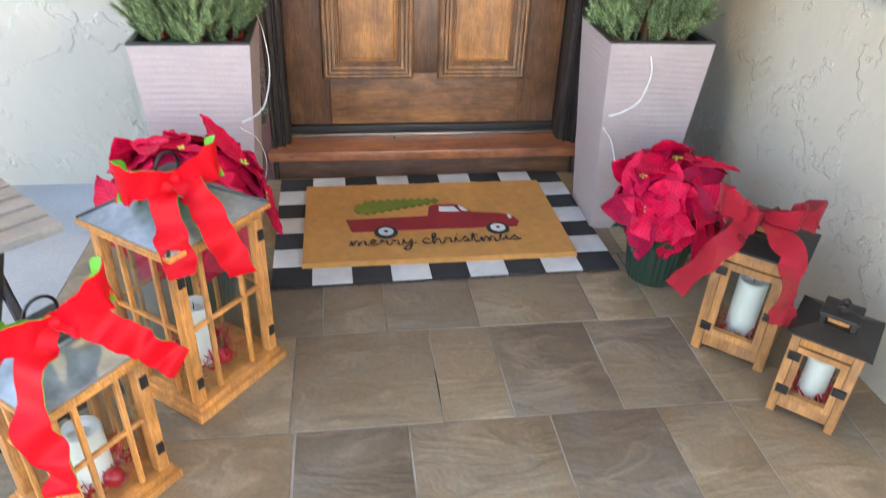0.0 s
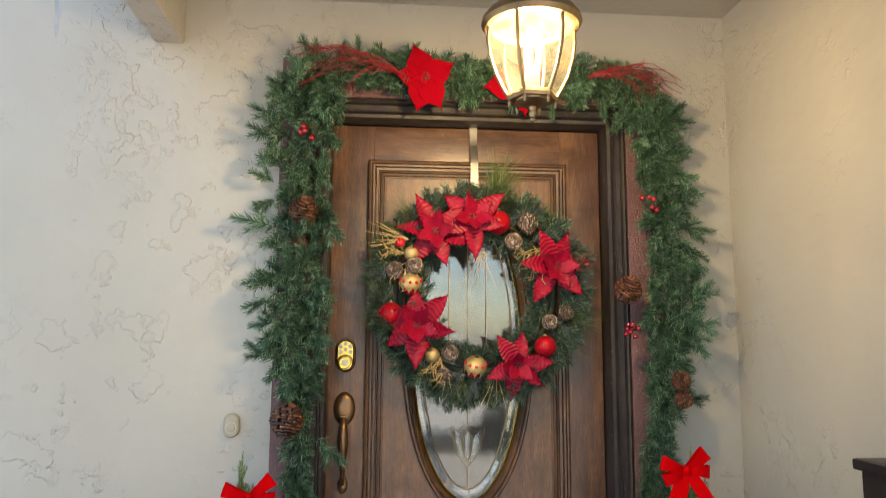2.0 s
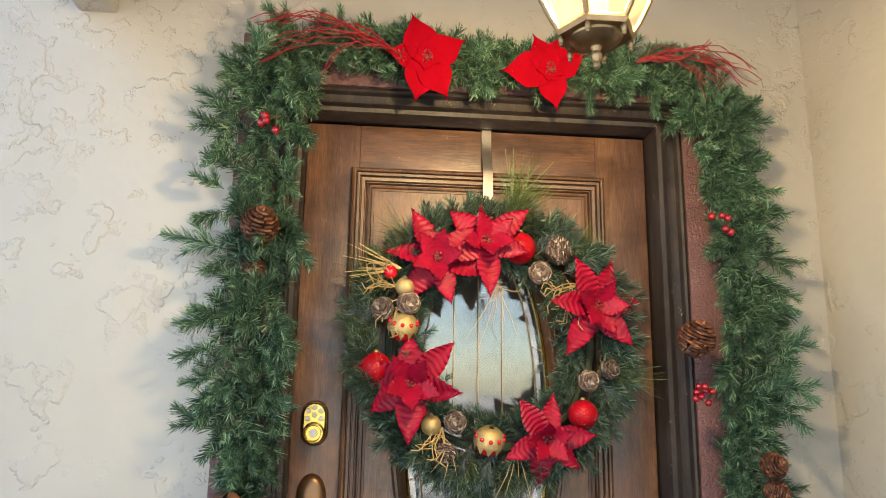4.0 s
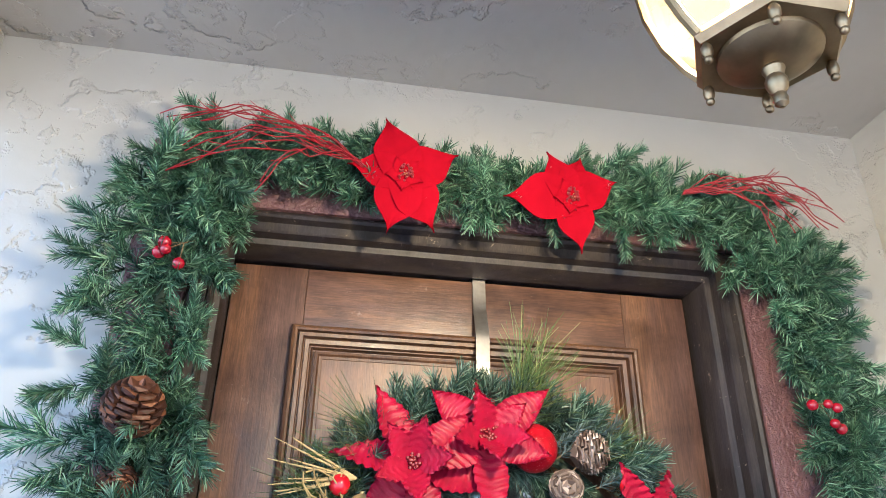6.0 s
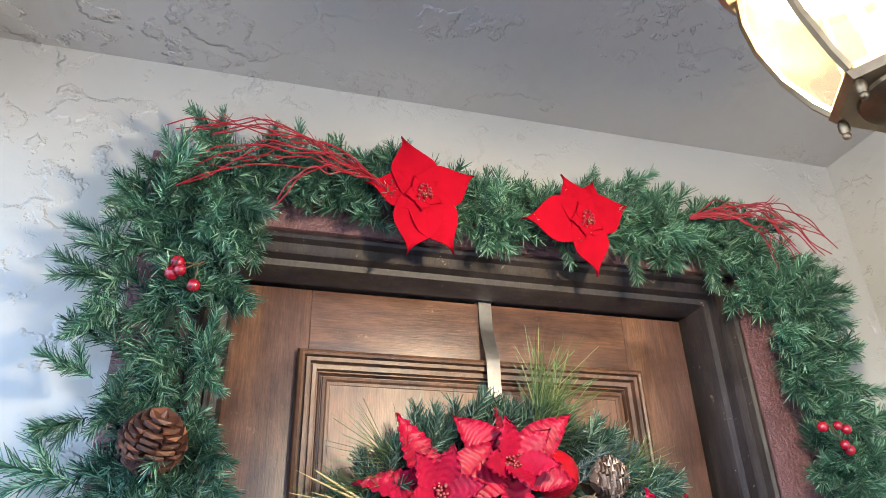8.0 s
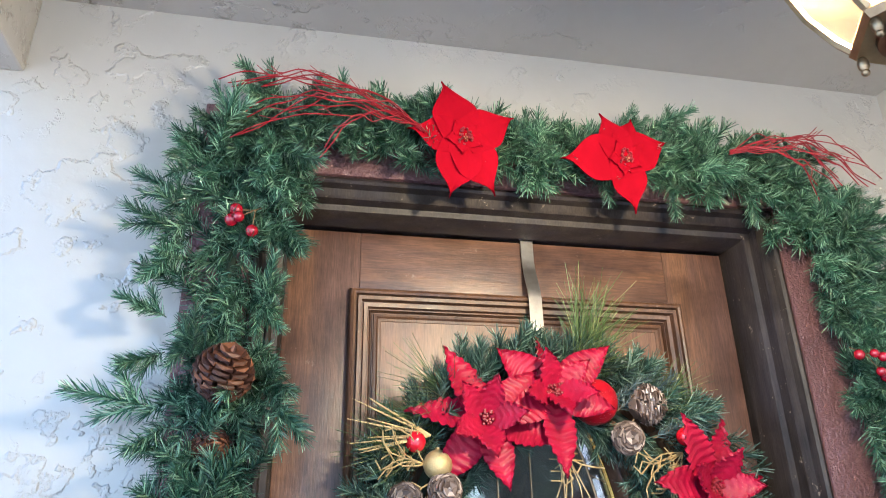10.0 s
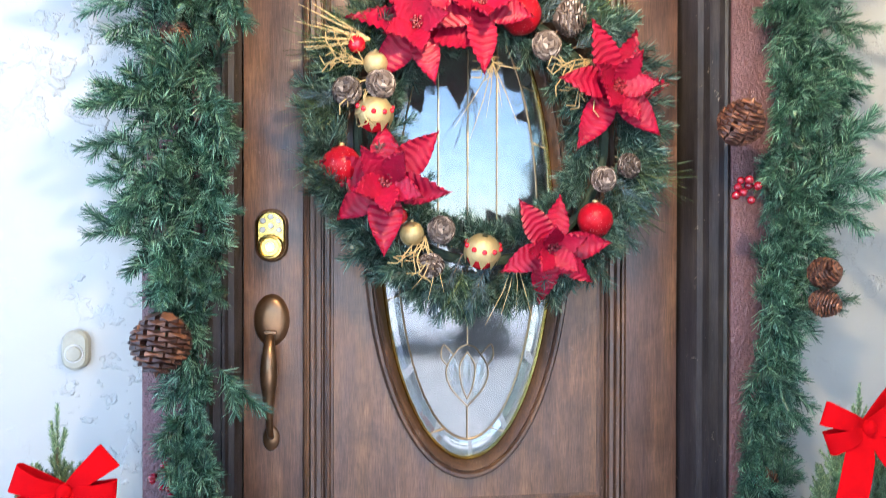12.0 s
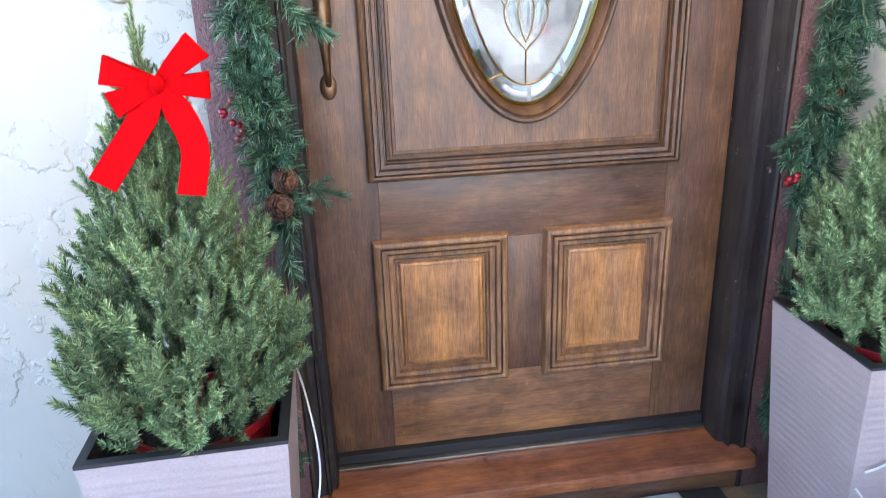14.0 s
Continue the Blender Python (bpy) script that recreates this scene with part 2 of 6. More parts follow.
WRNDL = needle("wreath_needles", (0.025, 0.064, 0.043), (0.30, 0.40, 0.30), 0.4)
PINE = needle("long_pine_needles", (0.06, 0.10, 0.025), (0.22, 0.24, 0.09), 0.45)
BLUEF = needle("frosted_blue_needles", (0.05, 0.085, 0.09), (0.16, 0.21, 0.22), 0.55)
SPRUCE = needle("spruce_needles", (0.125, 0.195, 0.085), (0.44, 0.51, 0.25), 0.5)
TWIG = plain("brown_twig", (0.14, 0.085, 0.04), 0.8, relief=0.4)
BROWNW = plain("garland_core", (0.03, 0.045, 0.025), 0.8)
CONE = needle("pine_cone_scale", (0.05, 0.017, 0.010), (0.30, 0.12, 0.055), 0.5)
CONEF = needle("frosted_cone_scale", (0.07, 0.042, 0.03), (0.40, 0.32, 0.27), 0.6)
FELT = petal_mat("red_felt", (0.235, 0.0015, 0.008), rough=0.9, sheen=0.0, vary=0.07)
SATIN = petal_mat("red_wreath_petal", (0.26, 0.002, 0.022), 0.0, sparkle=0.12, rough=0.45, spec=0.25, sheen=0.0)
BRACT = petal_mat("poinsettia_bract", (0.60, 0.005, 0.050), 0.25, rough=0.5, sheen=0.0)
BRACTD = petal_mat("poinsettia_bract_deep", (0.32, 0.004, 0.036), 0.25, rough=0.5, sheen=0.0)
LEAF = petal_mat("poinsettia_leaf", (0.02, 0.07, 0.03), rough=0.45, sheen=0.1)
VELVET = petal_mat("red_bow_velvet", (0.42, 0.0012, 0.003), rough=0.9, sheen=0.0, vary=0.07)
RIBBON = petal_mat("red_ribbon", (0.52, 0.003, 0.010), rough=0.5, sheen=0.0, vary=0.07)
GREENRIB = petal_mat("green_ribbon", (0.09, 0.36, 0.02), rough=0.5, sheen=0.2, vary=0.07)
SHEER = petal_mat("dark_red_gauze", (0.30, 0.006, 0.018), rough=0.6, sheen=0.1, vary=0.12)
_n, _l = SHEER.node_tree.nodes, SHEER.node_tree.links
_t, _m = _n.new("ShaderNodeBsdfTransparent"), _n.new("ShaderNodeMixShader")
_m.inputs[0].default_value = 0.3
_l.new(_n["Principled BSDF"].outputs[0], _m.inputs[1])
_l.new(_t.outputs[0], _m.inputs[2])
_l.new(_m.outputs[0], _n["Material Output"].inputs[0])
GLITTER = petal_mat("red_glitter_ball", (0.30, 0.003, 0.010), sparkle=0.8, rough=0.3, sheen=0.0)
GLOSSRED = plain("glossy_red_ball", (0.55, 0.008, 0.02), 0.15, vary=0.05, relief=0.0, coat=0.5)
GOLD = plain("gold_glitter", (0.50, 0.37, 0.17), 0.5, 0.6, vary=0.15, grain=420, relief=0.5)
GOLDTWIG = plain("gold_glitter_twig", (0.46, 0.33, 0.15), 0.45, 0.3, grain=500, relief=0.6)
BERRY = plain("red_berry", (0.24, 0.004, 0.014), 0.22, vary=0.1, relief=0.0, coat=0.4)
REDTWIG = plain("red_glitter_twig", (0.22, 0.003, 0.010), 0.5, vary=0.25, grain=600, relief=0.5)
STAMEN = plain("dark_red_stamen", (0.18, 0.006, 0.012), 0.5)
STAMENG = plain("gold_red_stamen", (0.30, 0.16, 0.06), 0.45)
YELLOWG = plain("yellow_green_bud", (0.42, 0.45, 0.06), 0.5)
BRASS = plain("bright_brass", (0.62, 0.44, 0.12), 0.22, 1.0, vary=0.1, relief=0.0)
AGED = plain("aged_brass", (0.31, 0.225, 0.13), 0.42, 1.0, vary=0.3, scale=25, relief=0.08)
BRONZE = plain("worn_bronze", (0.22, 0.125, 0.065), 0.33, 0.85, vary=0.3, scale=25, relief=0.05)
NICKEL = plain("brushed_nickel", (0.42, 0.39, 0.35), 0.42, 1.0, vary=0.08, relief=0.05)
BLACKM = plain("black_metal", (0.022, 0.021, 0.022), 0.42, 0.4, relief=0.15)
RUBBER = plain("black_rubber", (0.02, 0.02, 0.021), 0.5)
ZINC = plain("galvanised_roof", (0.26, 0.29, 0.32), 0.55, 0.7, vary=0.35, scale=22, relief=0.2)
DARKZINC = plain("dark_roof_edge", (0.05, 0.05, 0.052), 0.5, 0.5)
IVORY = plain("ivory_plastic", (0.30, 0.275, 0.205), 0.35, vary=0.05, relief=0.03)
WAX = plain("white_wax", (0.85, 0.82, 0.76), 0.45, vary=0.04, relief=0.05)
WIRE = plain("white_cord", (0.6, 0.6, 0.59), 0.3, vary=0.05, relief=0.0)
COIR = plain("coir_mat", (0.66, 0.30, 0.08), 0.95, vary=0.12, scale=40, grain=480, relief=1.0, dist=0.006)
MATRED = plain("mat_red_print", (0.30, 0.012, 0.016), 0.95, grain=480, relief=0.9, dist=0.005)
MATGREEN = plain("mat_green_print", (0.17, 0.20, 0.02), 0.95, grain=480, relief=0.9, dist=0.005)
MATBLACK = plain("mat_black_print", (0.025, 0.022, 0.02), 0.95, grain=480, relief=0.9, dist=0.005)
MATWHITE = plain("mat_white_print", (0.70, 0.70, 0.68), 0.95, grain=480, relief=0.9, dist=0.005)
RUGB = plain("black_cotton_weave", (0.022, 0.022, 0.024), 0.95, grain=380, relief=0.9, dist=0.004)
RUGW = plain("white_cotton_weave", (0.58, 0.58, 0.58), 0.95, vary=0.15, grain=380, relief=0.9, dist=0.004)
LINEN = plain("white_linen", (0.52, 0.505, 0.48), 0.9, vary=0.05, grain=500, relief=0.4)
POTGREEN = plain("dark_green_pot", (0.018, 0.04, 0.028), 0.35, relief=0.05)
CARPAINT = plain("white_car_paint", (0.80, 0.80, 0.80), 0.25, vary=0.02, relief=0.0, coat=0.6)
DARKGLASS = plain("dark_car_glass", (0.12, 0.14, 0.15), 0.08, vary=0.05, relief=0.0)
INTERIOR = plain("interior_paint", (0.35, 0.31, 0.27), 0.8)
PANE = glass("leaded_door_glass", (0.80, 0.84, 0.84), 2.0, 0.06, 0.16)
BEVELG = glass("bevelled_glass", (0.75, 0.80, 0.80), 2.6, 0.02, 0.25)
CLEAR = glass("lantern_glass", (0.93, 0.95, 0.94), 1.5, 0.02)
AMBER = glass("lamp_glass", (0.97, 0.95, 0.90), 1.7, 0.1, 0.4, 0.004)
ICE = glass("acrylic_ice", (0.9, 0.93, 0.97), 1.7, 0.08, 0.5)
BULB, _n, _l, _b = shader("glowing_bulb")
_b.inputs["Emission Color"].default_value = (1.0, 0.86, 0.62, 1)
_b.inputs["Emission Strength"].default_value = 14.0


# ---- mesh helpers ----
def mesh_of(name, bm, mats, smooth=35):
    me = bpy.data.meshes.new(name)
    bmesh.ops.recalc_face_normals(bm, faces=bm.faces)
    bm.to_mesh(me)
    bm.free()
    for m in mats if isinstance(mats, (list, tuple)) else [mats]:
        me.materials.append(m)
    if smooth:
        me.shade_smooth()
        me.set_sharp_from_angle(angle=radians(smooth))
    return me


def part(name, bm, mats, parent=None, label="", smooth=35, m=None):
    ob = new(name, mesh_of(name, bm, mats, smooth))
    ob.parent = parent
    if m is not None:
        ob.matrix_local = m
    if label:
        tagged(ob, label)
    return ob


def same_mesh(name, me, parent, m, label=""):
    ob = new(name, me)
    ob.parent = parent
    ob.matrix_local = m
    if label:
        tagged(ob, label)
    return ob


def thing(name, label, category, m=None, group="", kind=""):
    ob = new(name)
    ob.empty_display_size = 0.05
    if m is not None:
        ob.matrix_world = m
    return tagged(ob, label, category, group, kind)


def box(bm, x0, x1, y0, y1, z0, z1, bev=0.0, mi=0):
    r = bmesh.ops.create_cube(bm, size=1, matrix=Matrix.LocRotScale(((x0 + x1) / 2, (y0 + y1) / 2, (z0 + z1) / 2), None, (x1 - x0, y1 - y0, z1 - z0)))
    vs = r["verts"]
    fs = {f for v in vs for f in v.link_faces}
    for f in fs:
        f.material_index = mi
    if bev:
        es = list({e for v in vs for e in v.link_edges})
        bmesh.ops.bevel(bm, geom=es, offset=bev, segments=2, affect="EDGES", profile=0.6)
    return bm


def boxes(*bs, bev=0.0):
    bm = bmesh.new()
    for b in bs:
        box(bm, *b, bev=bev)
    return bm


def lathe(bm, prof, seg=24, m=Matrix.Identity(4), mi=0, close=True):
    rings = []
    for r, z in prof:
        rings.append([bm.verts.new(m @ Vector((r * math.cos(2 * math.pi * k / seg), r * math.sin(2 * math.pi * k / seg), z))) for k in range(seg)])
    for a, b in zip(rings, rings[1:]):
        for k in range(seg):
            bm.faces.new((a[k], a[(k + 1) % seg], b[(k + 1) % seg], b[k])).material_index = mi
    if close:
        bm.faces.new(rings[0][::-1]).material_index = mi
        bm.faces.new(rings[-1]).material_index = mi
    return bm


def tube(bm, pts, rad, seg=6, mi=0, flat=1.0):
    pts = [Vector(p) for p in pts]
    rings, up = [], None
    for i, p in enumerate(pts):
        d = (pts[min(i + 1, len(pts) - 1)] - pts[max(i - 1, 0)]).normalized()
        if up is None:
            up = Vector((0, 0, 1)) if abs(d.z) < 0.9 else Vector((1, 0, 0))
        u = d.cross(up).normalized()
        up = u.cross(d).normalized()
        r = rad[i] if isinstance(rad, (list, tuple)) else rad
        rings.append([bm.verts.new(p + r * (math.cos(2 * math.pi * k / seg) * u + flat * math.sin(2 * math.pi * k / seg) * up)) for k in range(seg)])
    for a, b in zip(rings, rings[1:]):
        for k in range(seg):
            bm.faces.new((a[k], a[(k + 1) % seg], b[(k + 1) % seg], b[k])).material_index = mi
    bm.faces.new(rings[0][::-1]).material_index = mi
    bm.faces.new(rings[-1]).material_index = mi
    return bm


def ball(bm, c, r, u=16, v=10, mi=0, squash=1.0):
    res = bmesh.ops.create_uvsphere(bm, u_segments=u, v_segments=v, radius=r, matrix=Matrix.Translation(c) @ Matrix.Diagonal((1, 1, squash, 1)))
    for f in {f for q in res["verts"] for f in q.link_faces}:
        f.material_index = mi
    return bm


def rect_sweep(bm, x0, x1, z0, z1, prof, open_foot=False, mi=0):
    """A mitred moulding round a rectangle: prof holds (inset, y)."""
    rings = []
    for d, y in prof:
        if open_foot:
            c = [(x0 + d, z0), (x0 + d, z1 - d), (x1 - d, z1 - d), (x1 - d, z0)]
        else:
            c = [(x0 + d, z0 + d), (x0 + d, z1 - d), (x1 - d, z1 - d), (x1 - d, z0 + d)]
        rings.append([bm.verts.new((x, y, z)) for x, z in c])
    n = 3 if open_foot else 4
    for a, b in zip(rings, rings[1:]):
        for k in range(n):
            bm.faces.new((a[k], a[(k + 1) % 4], b[(k + 1) % 4], b[k])).material_index = mi
    return bm


def strip(bm, pts, widths, across, thick=0.0012, mi=0, back=None):
    """A ribbon with thickness along pts; across: its width direction at each point, or one for all."""
    pts = [Vector(p) for p in pts]
    fr, bk = [], []
    for i, p in enumerate(pts):
        d = (pts[min(i + 1, len(pts) - 1)] - pts[max(i - 1, 0)]).normalized()
        a = Vector(across[i] if isinstance(across, list) else across)
        a = (a - d * a.dot(d)).normalized()
        n = d.cross(a).normalized() * thick / 2
        w = (widths[i] if isinstance(widths, (list, tuple)) else widths) / 2
        fr.append([bm.verts.new(p + a * w * s + n) for s in (-1, -0.33, 0.33, 1)])
        bk.append([bm.verts.new(p + a * w * s - n) for s in (-1, -0.33, 0.33, 1)])
    b2 = mi if back is None else back
    for i in range(len(pts) - 1):
        for k in range(3):
            for q, m_ in ((fr, mi), (bk, b2)):
                bm.faces.new((q[i][k], q[i][k + 1], q[i + 1][k + 1])).material_index = m_
                bm.faces.new((q[i][k], q[i + 1][k + 1], q[i + 1][k])).material_index = m_
        for k in (0, 3):
            bm.faces.new((fr[i][k], bk[i][k], bk[i + 1][k], fr[i + 1][k])).material_index = mi
    for i in (0, -1):
        for k in range(3):
            bm.faces.new((fr[i][k], fr[i][k + 1], bk[i][k + 1], bk[i][k])).material_index = mi
    return bm


def curve_pts(pts, n=10):
    """A smooth line through pts."""
    P = [Vector(p) for p in pts]
    P = [P[0] * 2 - P[1]] + P + [P[-1] * 2 - P[-2]]
    out = []
    for i in range(1, len(P) - 2):
        for k in range(n):
            t = k / n
            a, b, c, d = P[i - 1:i + 3]
            out.append(0.5 * (2 * b + (c - a) * t + (2 * a - 5 * b + 4 * c - d) * t * t + (3 * b - a - 3 * c + d) * t ** 3))
    return out + [P[-2]]


def aim(base, way, roll=0.0, s=1.0):
    """A pose at base whose z axis runs along way."""
    q = Vector(way).to_track_quat("Z", "Y").to_matrix().to_4x4()
    return Matrix.Translation(base) @ q @ Matrix.Rotation(roll, 4, "Z") @ Matrix.Diagonal((s, s, s, 1))


def needles_mesh(name, stems, mats, rng, blunt=True, droop=0.0):
    """stems: (base, tip, sag, count, needle length, needle radius, lean in degrees, bare fraction, stem radius)."""
    V, F, M, base_i = [], [], [], 0
    for p0, p1, sag, n, nl, nr, lean, bare, sr in stems:
        p0, p1 = np.array(p0, float), np.array(p1, float)
        ax = (p1 - p0) / np.linalg.norm(p1 - p0)
        u = np.cross(ax, (0, 0, 1) if abs(ax[2]) < 0.9 else (1, 0, 0))
        u /= np.linalg.norm(u)
        w = np.cross(ax, u)
        sag = np.array(sag, float)
        t = bare + (1 - bare) * (np.arange(n) + rng.random(n)) / n
        pos = p0 + np.outer(t, p1 - p0) + np.outer(t * t, sag)
        ph = np.arange(n) * 2.399963 + rng.normal(0, 0.35, n)
        a = np.radians(lean * (1.08 - 0.45 * t) + rng.normal(0, 7, n))
        rad = np.cos(ph)[:, None] * u + np.sin(ph)[:, None] * w
        nd = np.cos(a)[:, None] * ax + np.sin(a)[:, None] * rad
        ln = nl * (0.75 + 0.4 * rng.random(n)) * np.where(t > 0.93, 0.7, 1.0)
        s1 = np.cross(nd, ax + 0.01)
        s1 /= np.linalg.norm(s1, axis=1)[:, None] + 1e-9
        s2 = np.cross(nd, s1)
        b = [pos + nr * (math.cos(q) * s1 + math.sin(q) * s2) for q in (0, 2.094, 4.189)]
        tip = pos + nd * ln[:, None] + np.array((0, 0, droop)) * ln[:, None]
        if blunt:
            e = [tip + nr * 0.5 * (math.cos(q) * s1 + math.sin(q) * s2) for q in (0, 2.094, 4.189)]
        else:
            e = [tip]
        V.append(np.stack(b + e, 1).reshape(-1, 3))
        step = 6 if blunt else 4
        k = base_i + np.arange(n)[:, None] * step
        for i in range(3):
            j = (i + 1) % 3
            F += np.hstack([k + i, k + j, k + 3 + j, k + 3 + i] if blunt else [k + i, k + j, k + 3]).tolist()
        M += [0] * (3 * n)
        base_i += step * n
        if sr:
            m = 5
            tt = np.linspace(0, 1, m)
            c = p0 + np.outer(tt, p1 - p0) + np.outer(tt * tt, sag)
            for q in range(m):
                r = sr * (1 - 0.6 * tt[q])
                V.append(np.array([c[q] + r * (math.cos(g) * u + math.sin(g) * w) for g in (0, 2.094, 4.189)]))
            for q in range(m - 1):
                for i in range(3):
                    j = (i + 1) % 3
                    F.append([base_i + 3 * q + i, base_i + 3 * q + j, base_i + 3 * q + 3 + j, base_i + 3 * q + 3 + i])
                    M.append(1)
            base_i += 3 * m
    me = bpy.data.meshes.new(name)
    me.from_pydata(np.vstack(V).tolist(), [], F)
    me.polygons.foreach_set("material_index", M)
    for m in mats:
        me.materials.append(m)
    me.update()
    return me


def petal_mesh(name, mat, length, width, cup=0.15, ribs=7, wav=0.004, point=1.0, base=0.25, twist=0.0, thick=0.0011):
    """A leaf-shaped petal along +y, face up (+z), with a midrib and ribbed veins, and thickness."""
    bm = bmesh.new()
    ny, nx = (40, 6) if ribs > 4 else (12, 6)
    top, bot = [], []
    for i in range(ny + 1):
        t = i / ny
        w = width * (base + (1 - base) * math.sin(math.pi * min(1, t * 0.5 / 0.42)) if t < 0.42 else max(0.0, math.cos((t - 0.42) / 0.58 * math.pi / 2)) ** point)
        a, b = [], []
        for k in range(nx + 1):
            s = k / nx * 2 - 1
            x = s * w / 2
            z = cup * length * (t * t) * -1 + 0.06 * width * abs(s) + wav * math.sin(ribs * 2 * math.pi * (t - 0.24 * abs(s))) * (0.3 + abs(s) * 0.7)
            p = Vector((x, t * length, z))
            if twist:
                p = Matrix.Rotation(twist * t, 3, "Y") @ p
            a.append(bm.verts.new(p))
            b.append(bm.verts.new(p - Vector((0, 0, thick))))
        top.append(a)
        bot.append(b)
    for i in range(ny):
        for k in range(nx):
            bm.faces.new((top[i][k], top[i][k + 1], top[i + 1][k + 1], top[i + 1][k]))
            bm.faces.new((bot[i][k + 1], bot[i][k], bot[i + 1][k], bot[i + 1][k + 1]))
        bm.faces.new((top[i][0], top[i + 1][0], bot[i + 1][0], bot[i][0]))
        bm.faces.new((top[i][nx], bot[i][nx], bot[i + 1][nx], top[i + 1][nx]))
    for k in range(nx):
        bm.faces.new((top[0][k], bot[0][k], bot[0][k + 1], top[0][k + 1]))
        bm.faces.new((top[ny][k], top[ny][k + 1], bot[ny][k + 1], bot[ny][k]))
    bmesh.ops.remove_doubles(bm, verts=bm.verts, dist=0.00005)
    return mesh_of(name, bm, mat, 60)

# ---- structure ----
WY, XR, ZC = -0.11, 0.87, 2.56
OUT, TOPZ = 0.605, 2.345

wall = part("wall_north", boxes((-3.6, -OUT, WY, 0.09, -0.12, 2.744), (OUT, XR, WY, 0.09, -0.12, 2.744), (-OUT, OUT, WY, 0.09, TOPZ, 2.744)), WALL, smooth=0)
tagged(wall, "cream painted stucco wall with torn trowel texture", "wall", kind="structure")
tagged(part("wall_east", boxes((XR, 1.06, -1.95, 0.09, -0.12, 2.744)), WALL, smooth=0), "cream painted stucco side wall of the porch", "wall", kind="structure")
tagged(part("ceiling", boxes((-1.15, XR, -3.2, WY, ZC, 2.74)), CEIL, smooth=0), "rough plastered porch ceiling in shade", "ceiling", kind="structure")
tagged(part("ceiling_beam", boxes((-1.02, -0.93, -3.2, WY, 2.392, ZC - 0.001), bev=0.006), CEIL, smooth=0), "painted beam crossing the porch ceiling", "beam", kind="structure")
tagged(part("roof_slab", boxes((-1.18, 1.06, -3.23, 0.09, 2.745, 2.9)), CEIL, smooth=0), "roof edge over the porch", "roof", kind="structure")
tagged(part("interior_room", boxes((-1.4, 1.4, 2.4, 2.5, 0.1, 2.6), (-1.5, -1.4, 0.1, 2.5, 0.1, 2.6), (1.4, 1.5, 0.1, 2.5, 0.1, 2.6), (-1.5, 1.5, 0.1, 2.5, 2.6, 2.7), (-1.5, 1.5, 0.1, 2.5, 0.0, 0.1)), INTERIOR, smooth=0), "dim hallway behind the door glass", "room", kind="structure")
_bm = bmesh.new()
bmesh.ops.create_grid(_bm, x_segments=8, y_segments=8, size=400, matrix=Matrix.Translation((0, 0, -0.13)))
tagged(part("ground", _bm, DRIVE, smooth=0), "pale sunlit driveway running to the horizon", "ground", kind="structure")
tagged(part("concrete_slab", boxes((-3.6, -1.003, -2.47, WY, -0.12, -0.002)), CONCRETE, smooth=0), "smooth grey concrete porch floor", "floor", kind="structure")

# tiled floor: a grout bed and stone tiles in courses
floor = part("floor", boxes((-1.0, XR, -2.47, WY, -0.12, -0.0014)), GROUT, smooth=0)
tagged(floor, "brown slate tiles laid in courses with pale grout", "floor", kind="structure")
_r = random.Random(4)
_courses = [(-0.66, -0.36, None), (-0.36, WY, None), (-0.965, -0.66, (-0.66, -0.345, -0.192, 0.035, 0.335, 0.49, 0.7)),
            (-1.268, -0.965, (-0.72, -0.404, -0.095, 0.054, 0.29, 0.52, 0.69)), (-1.57, -1.268, (-0.70, -0.394, -0.168, 0.128, 0.36, 0.525, 0.76)),
            (-1.87, -1.57, None), (-2.17, -1.87, None), (-2.47, -2.17, None)]
for y0, y1, js in _courses:
    if js is None:
        js, x = [], -1.0
        while x < 0.55:
            x += _r.choice((0.15, 0.23, 0.3, 0.3, 0.38))
            js.append(x)
    xs = [-1.0, *js, XR]
    for xa, xb in zip(xs, xs[1:]):
        j = [_r.uniform(0.0006, 0.0024) for _ in range(4)]
        bm = bmesh.new()
        box(bm, -(xb - xa) / 2 + j[0], (xb - xa) / 2 - j[1], -(y1 - y0) / 2 + j[2], (y1 - y0) / 2 - j[3], -0.03, 0.0, bev=0.0022)
        t = part("tile", bm, SLATE, floor, smooth=30)
        t.location = ((xa + xb) / 2, (y0 + y1) / 2, _r.uniform(-0.0012, 0.0008))

# door frame: maroon trim, dark stepped jamb
frame_thing = thing("door_frame", "dark stained stepped door frame with maroon outer trim", "door frame", kind="structure")
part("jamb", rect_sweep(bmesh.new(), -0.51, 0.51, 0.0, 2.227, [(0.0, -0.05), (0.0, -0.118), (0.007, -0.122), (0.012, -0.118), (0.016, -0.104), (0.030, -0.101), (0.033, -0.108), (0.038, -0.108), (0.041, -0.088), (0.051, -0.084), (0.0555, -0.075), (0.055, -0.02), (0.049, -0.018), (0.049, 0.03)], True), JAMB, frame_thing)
for x0, x1 in ((-OUT - 0.01, -0.5115), (0.5115, OUT + 0.01)):
    part("side_trim", boxes((x0, x1, -0.122, -0.02, 0.0, 2.2285), bev=0.004), TRIM, frame_thing, "maroon painted textured trim board")
part("head_trim", boxes((-OUT - 0.01, OUT + 0.01, -0.122, -0.02, 2.2295, TOPZ + 0.012), bev=0.004), TRIM, frame_thing, "maroon painted textured trim board")
part("riser", boxes((-0.508, 0.508, -0.118, -0.03, 0.0, 0.078), bev=0.003), DOOR_X, frame_thing, "weathered wooden riser")
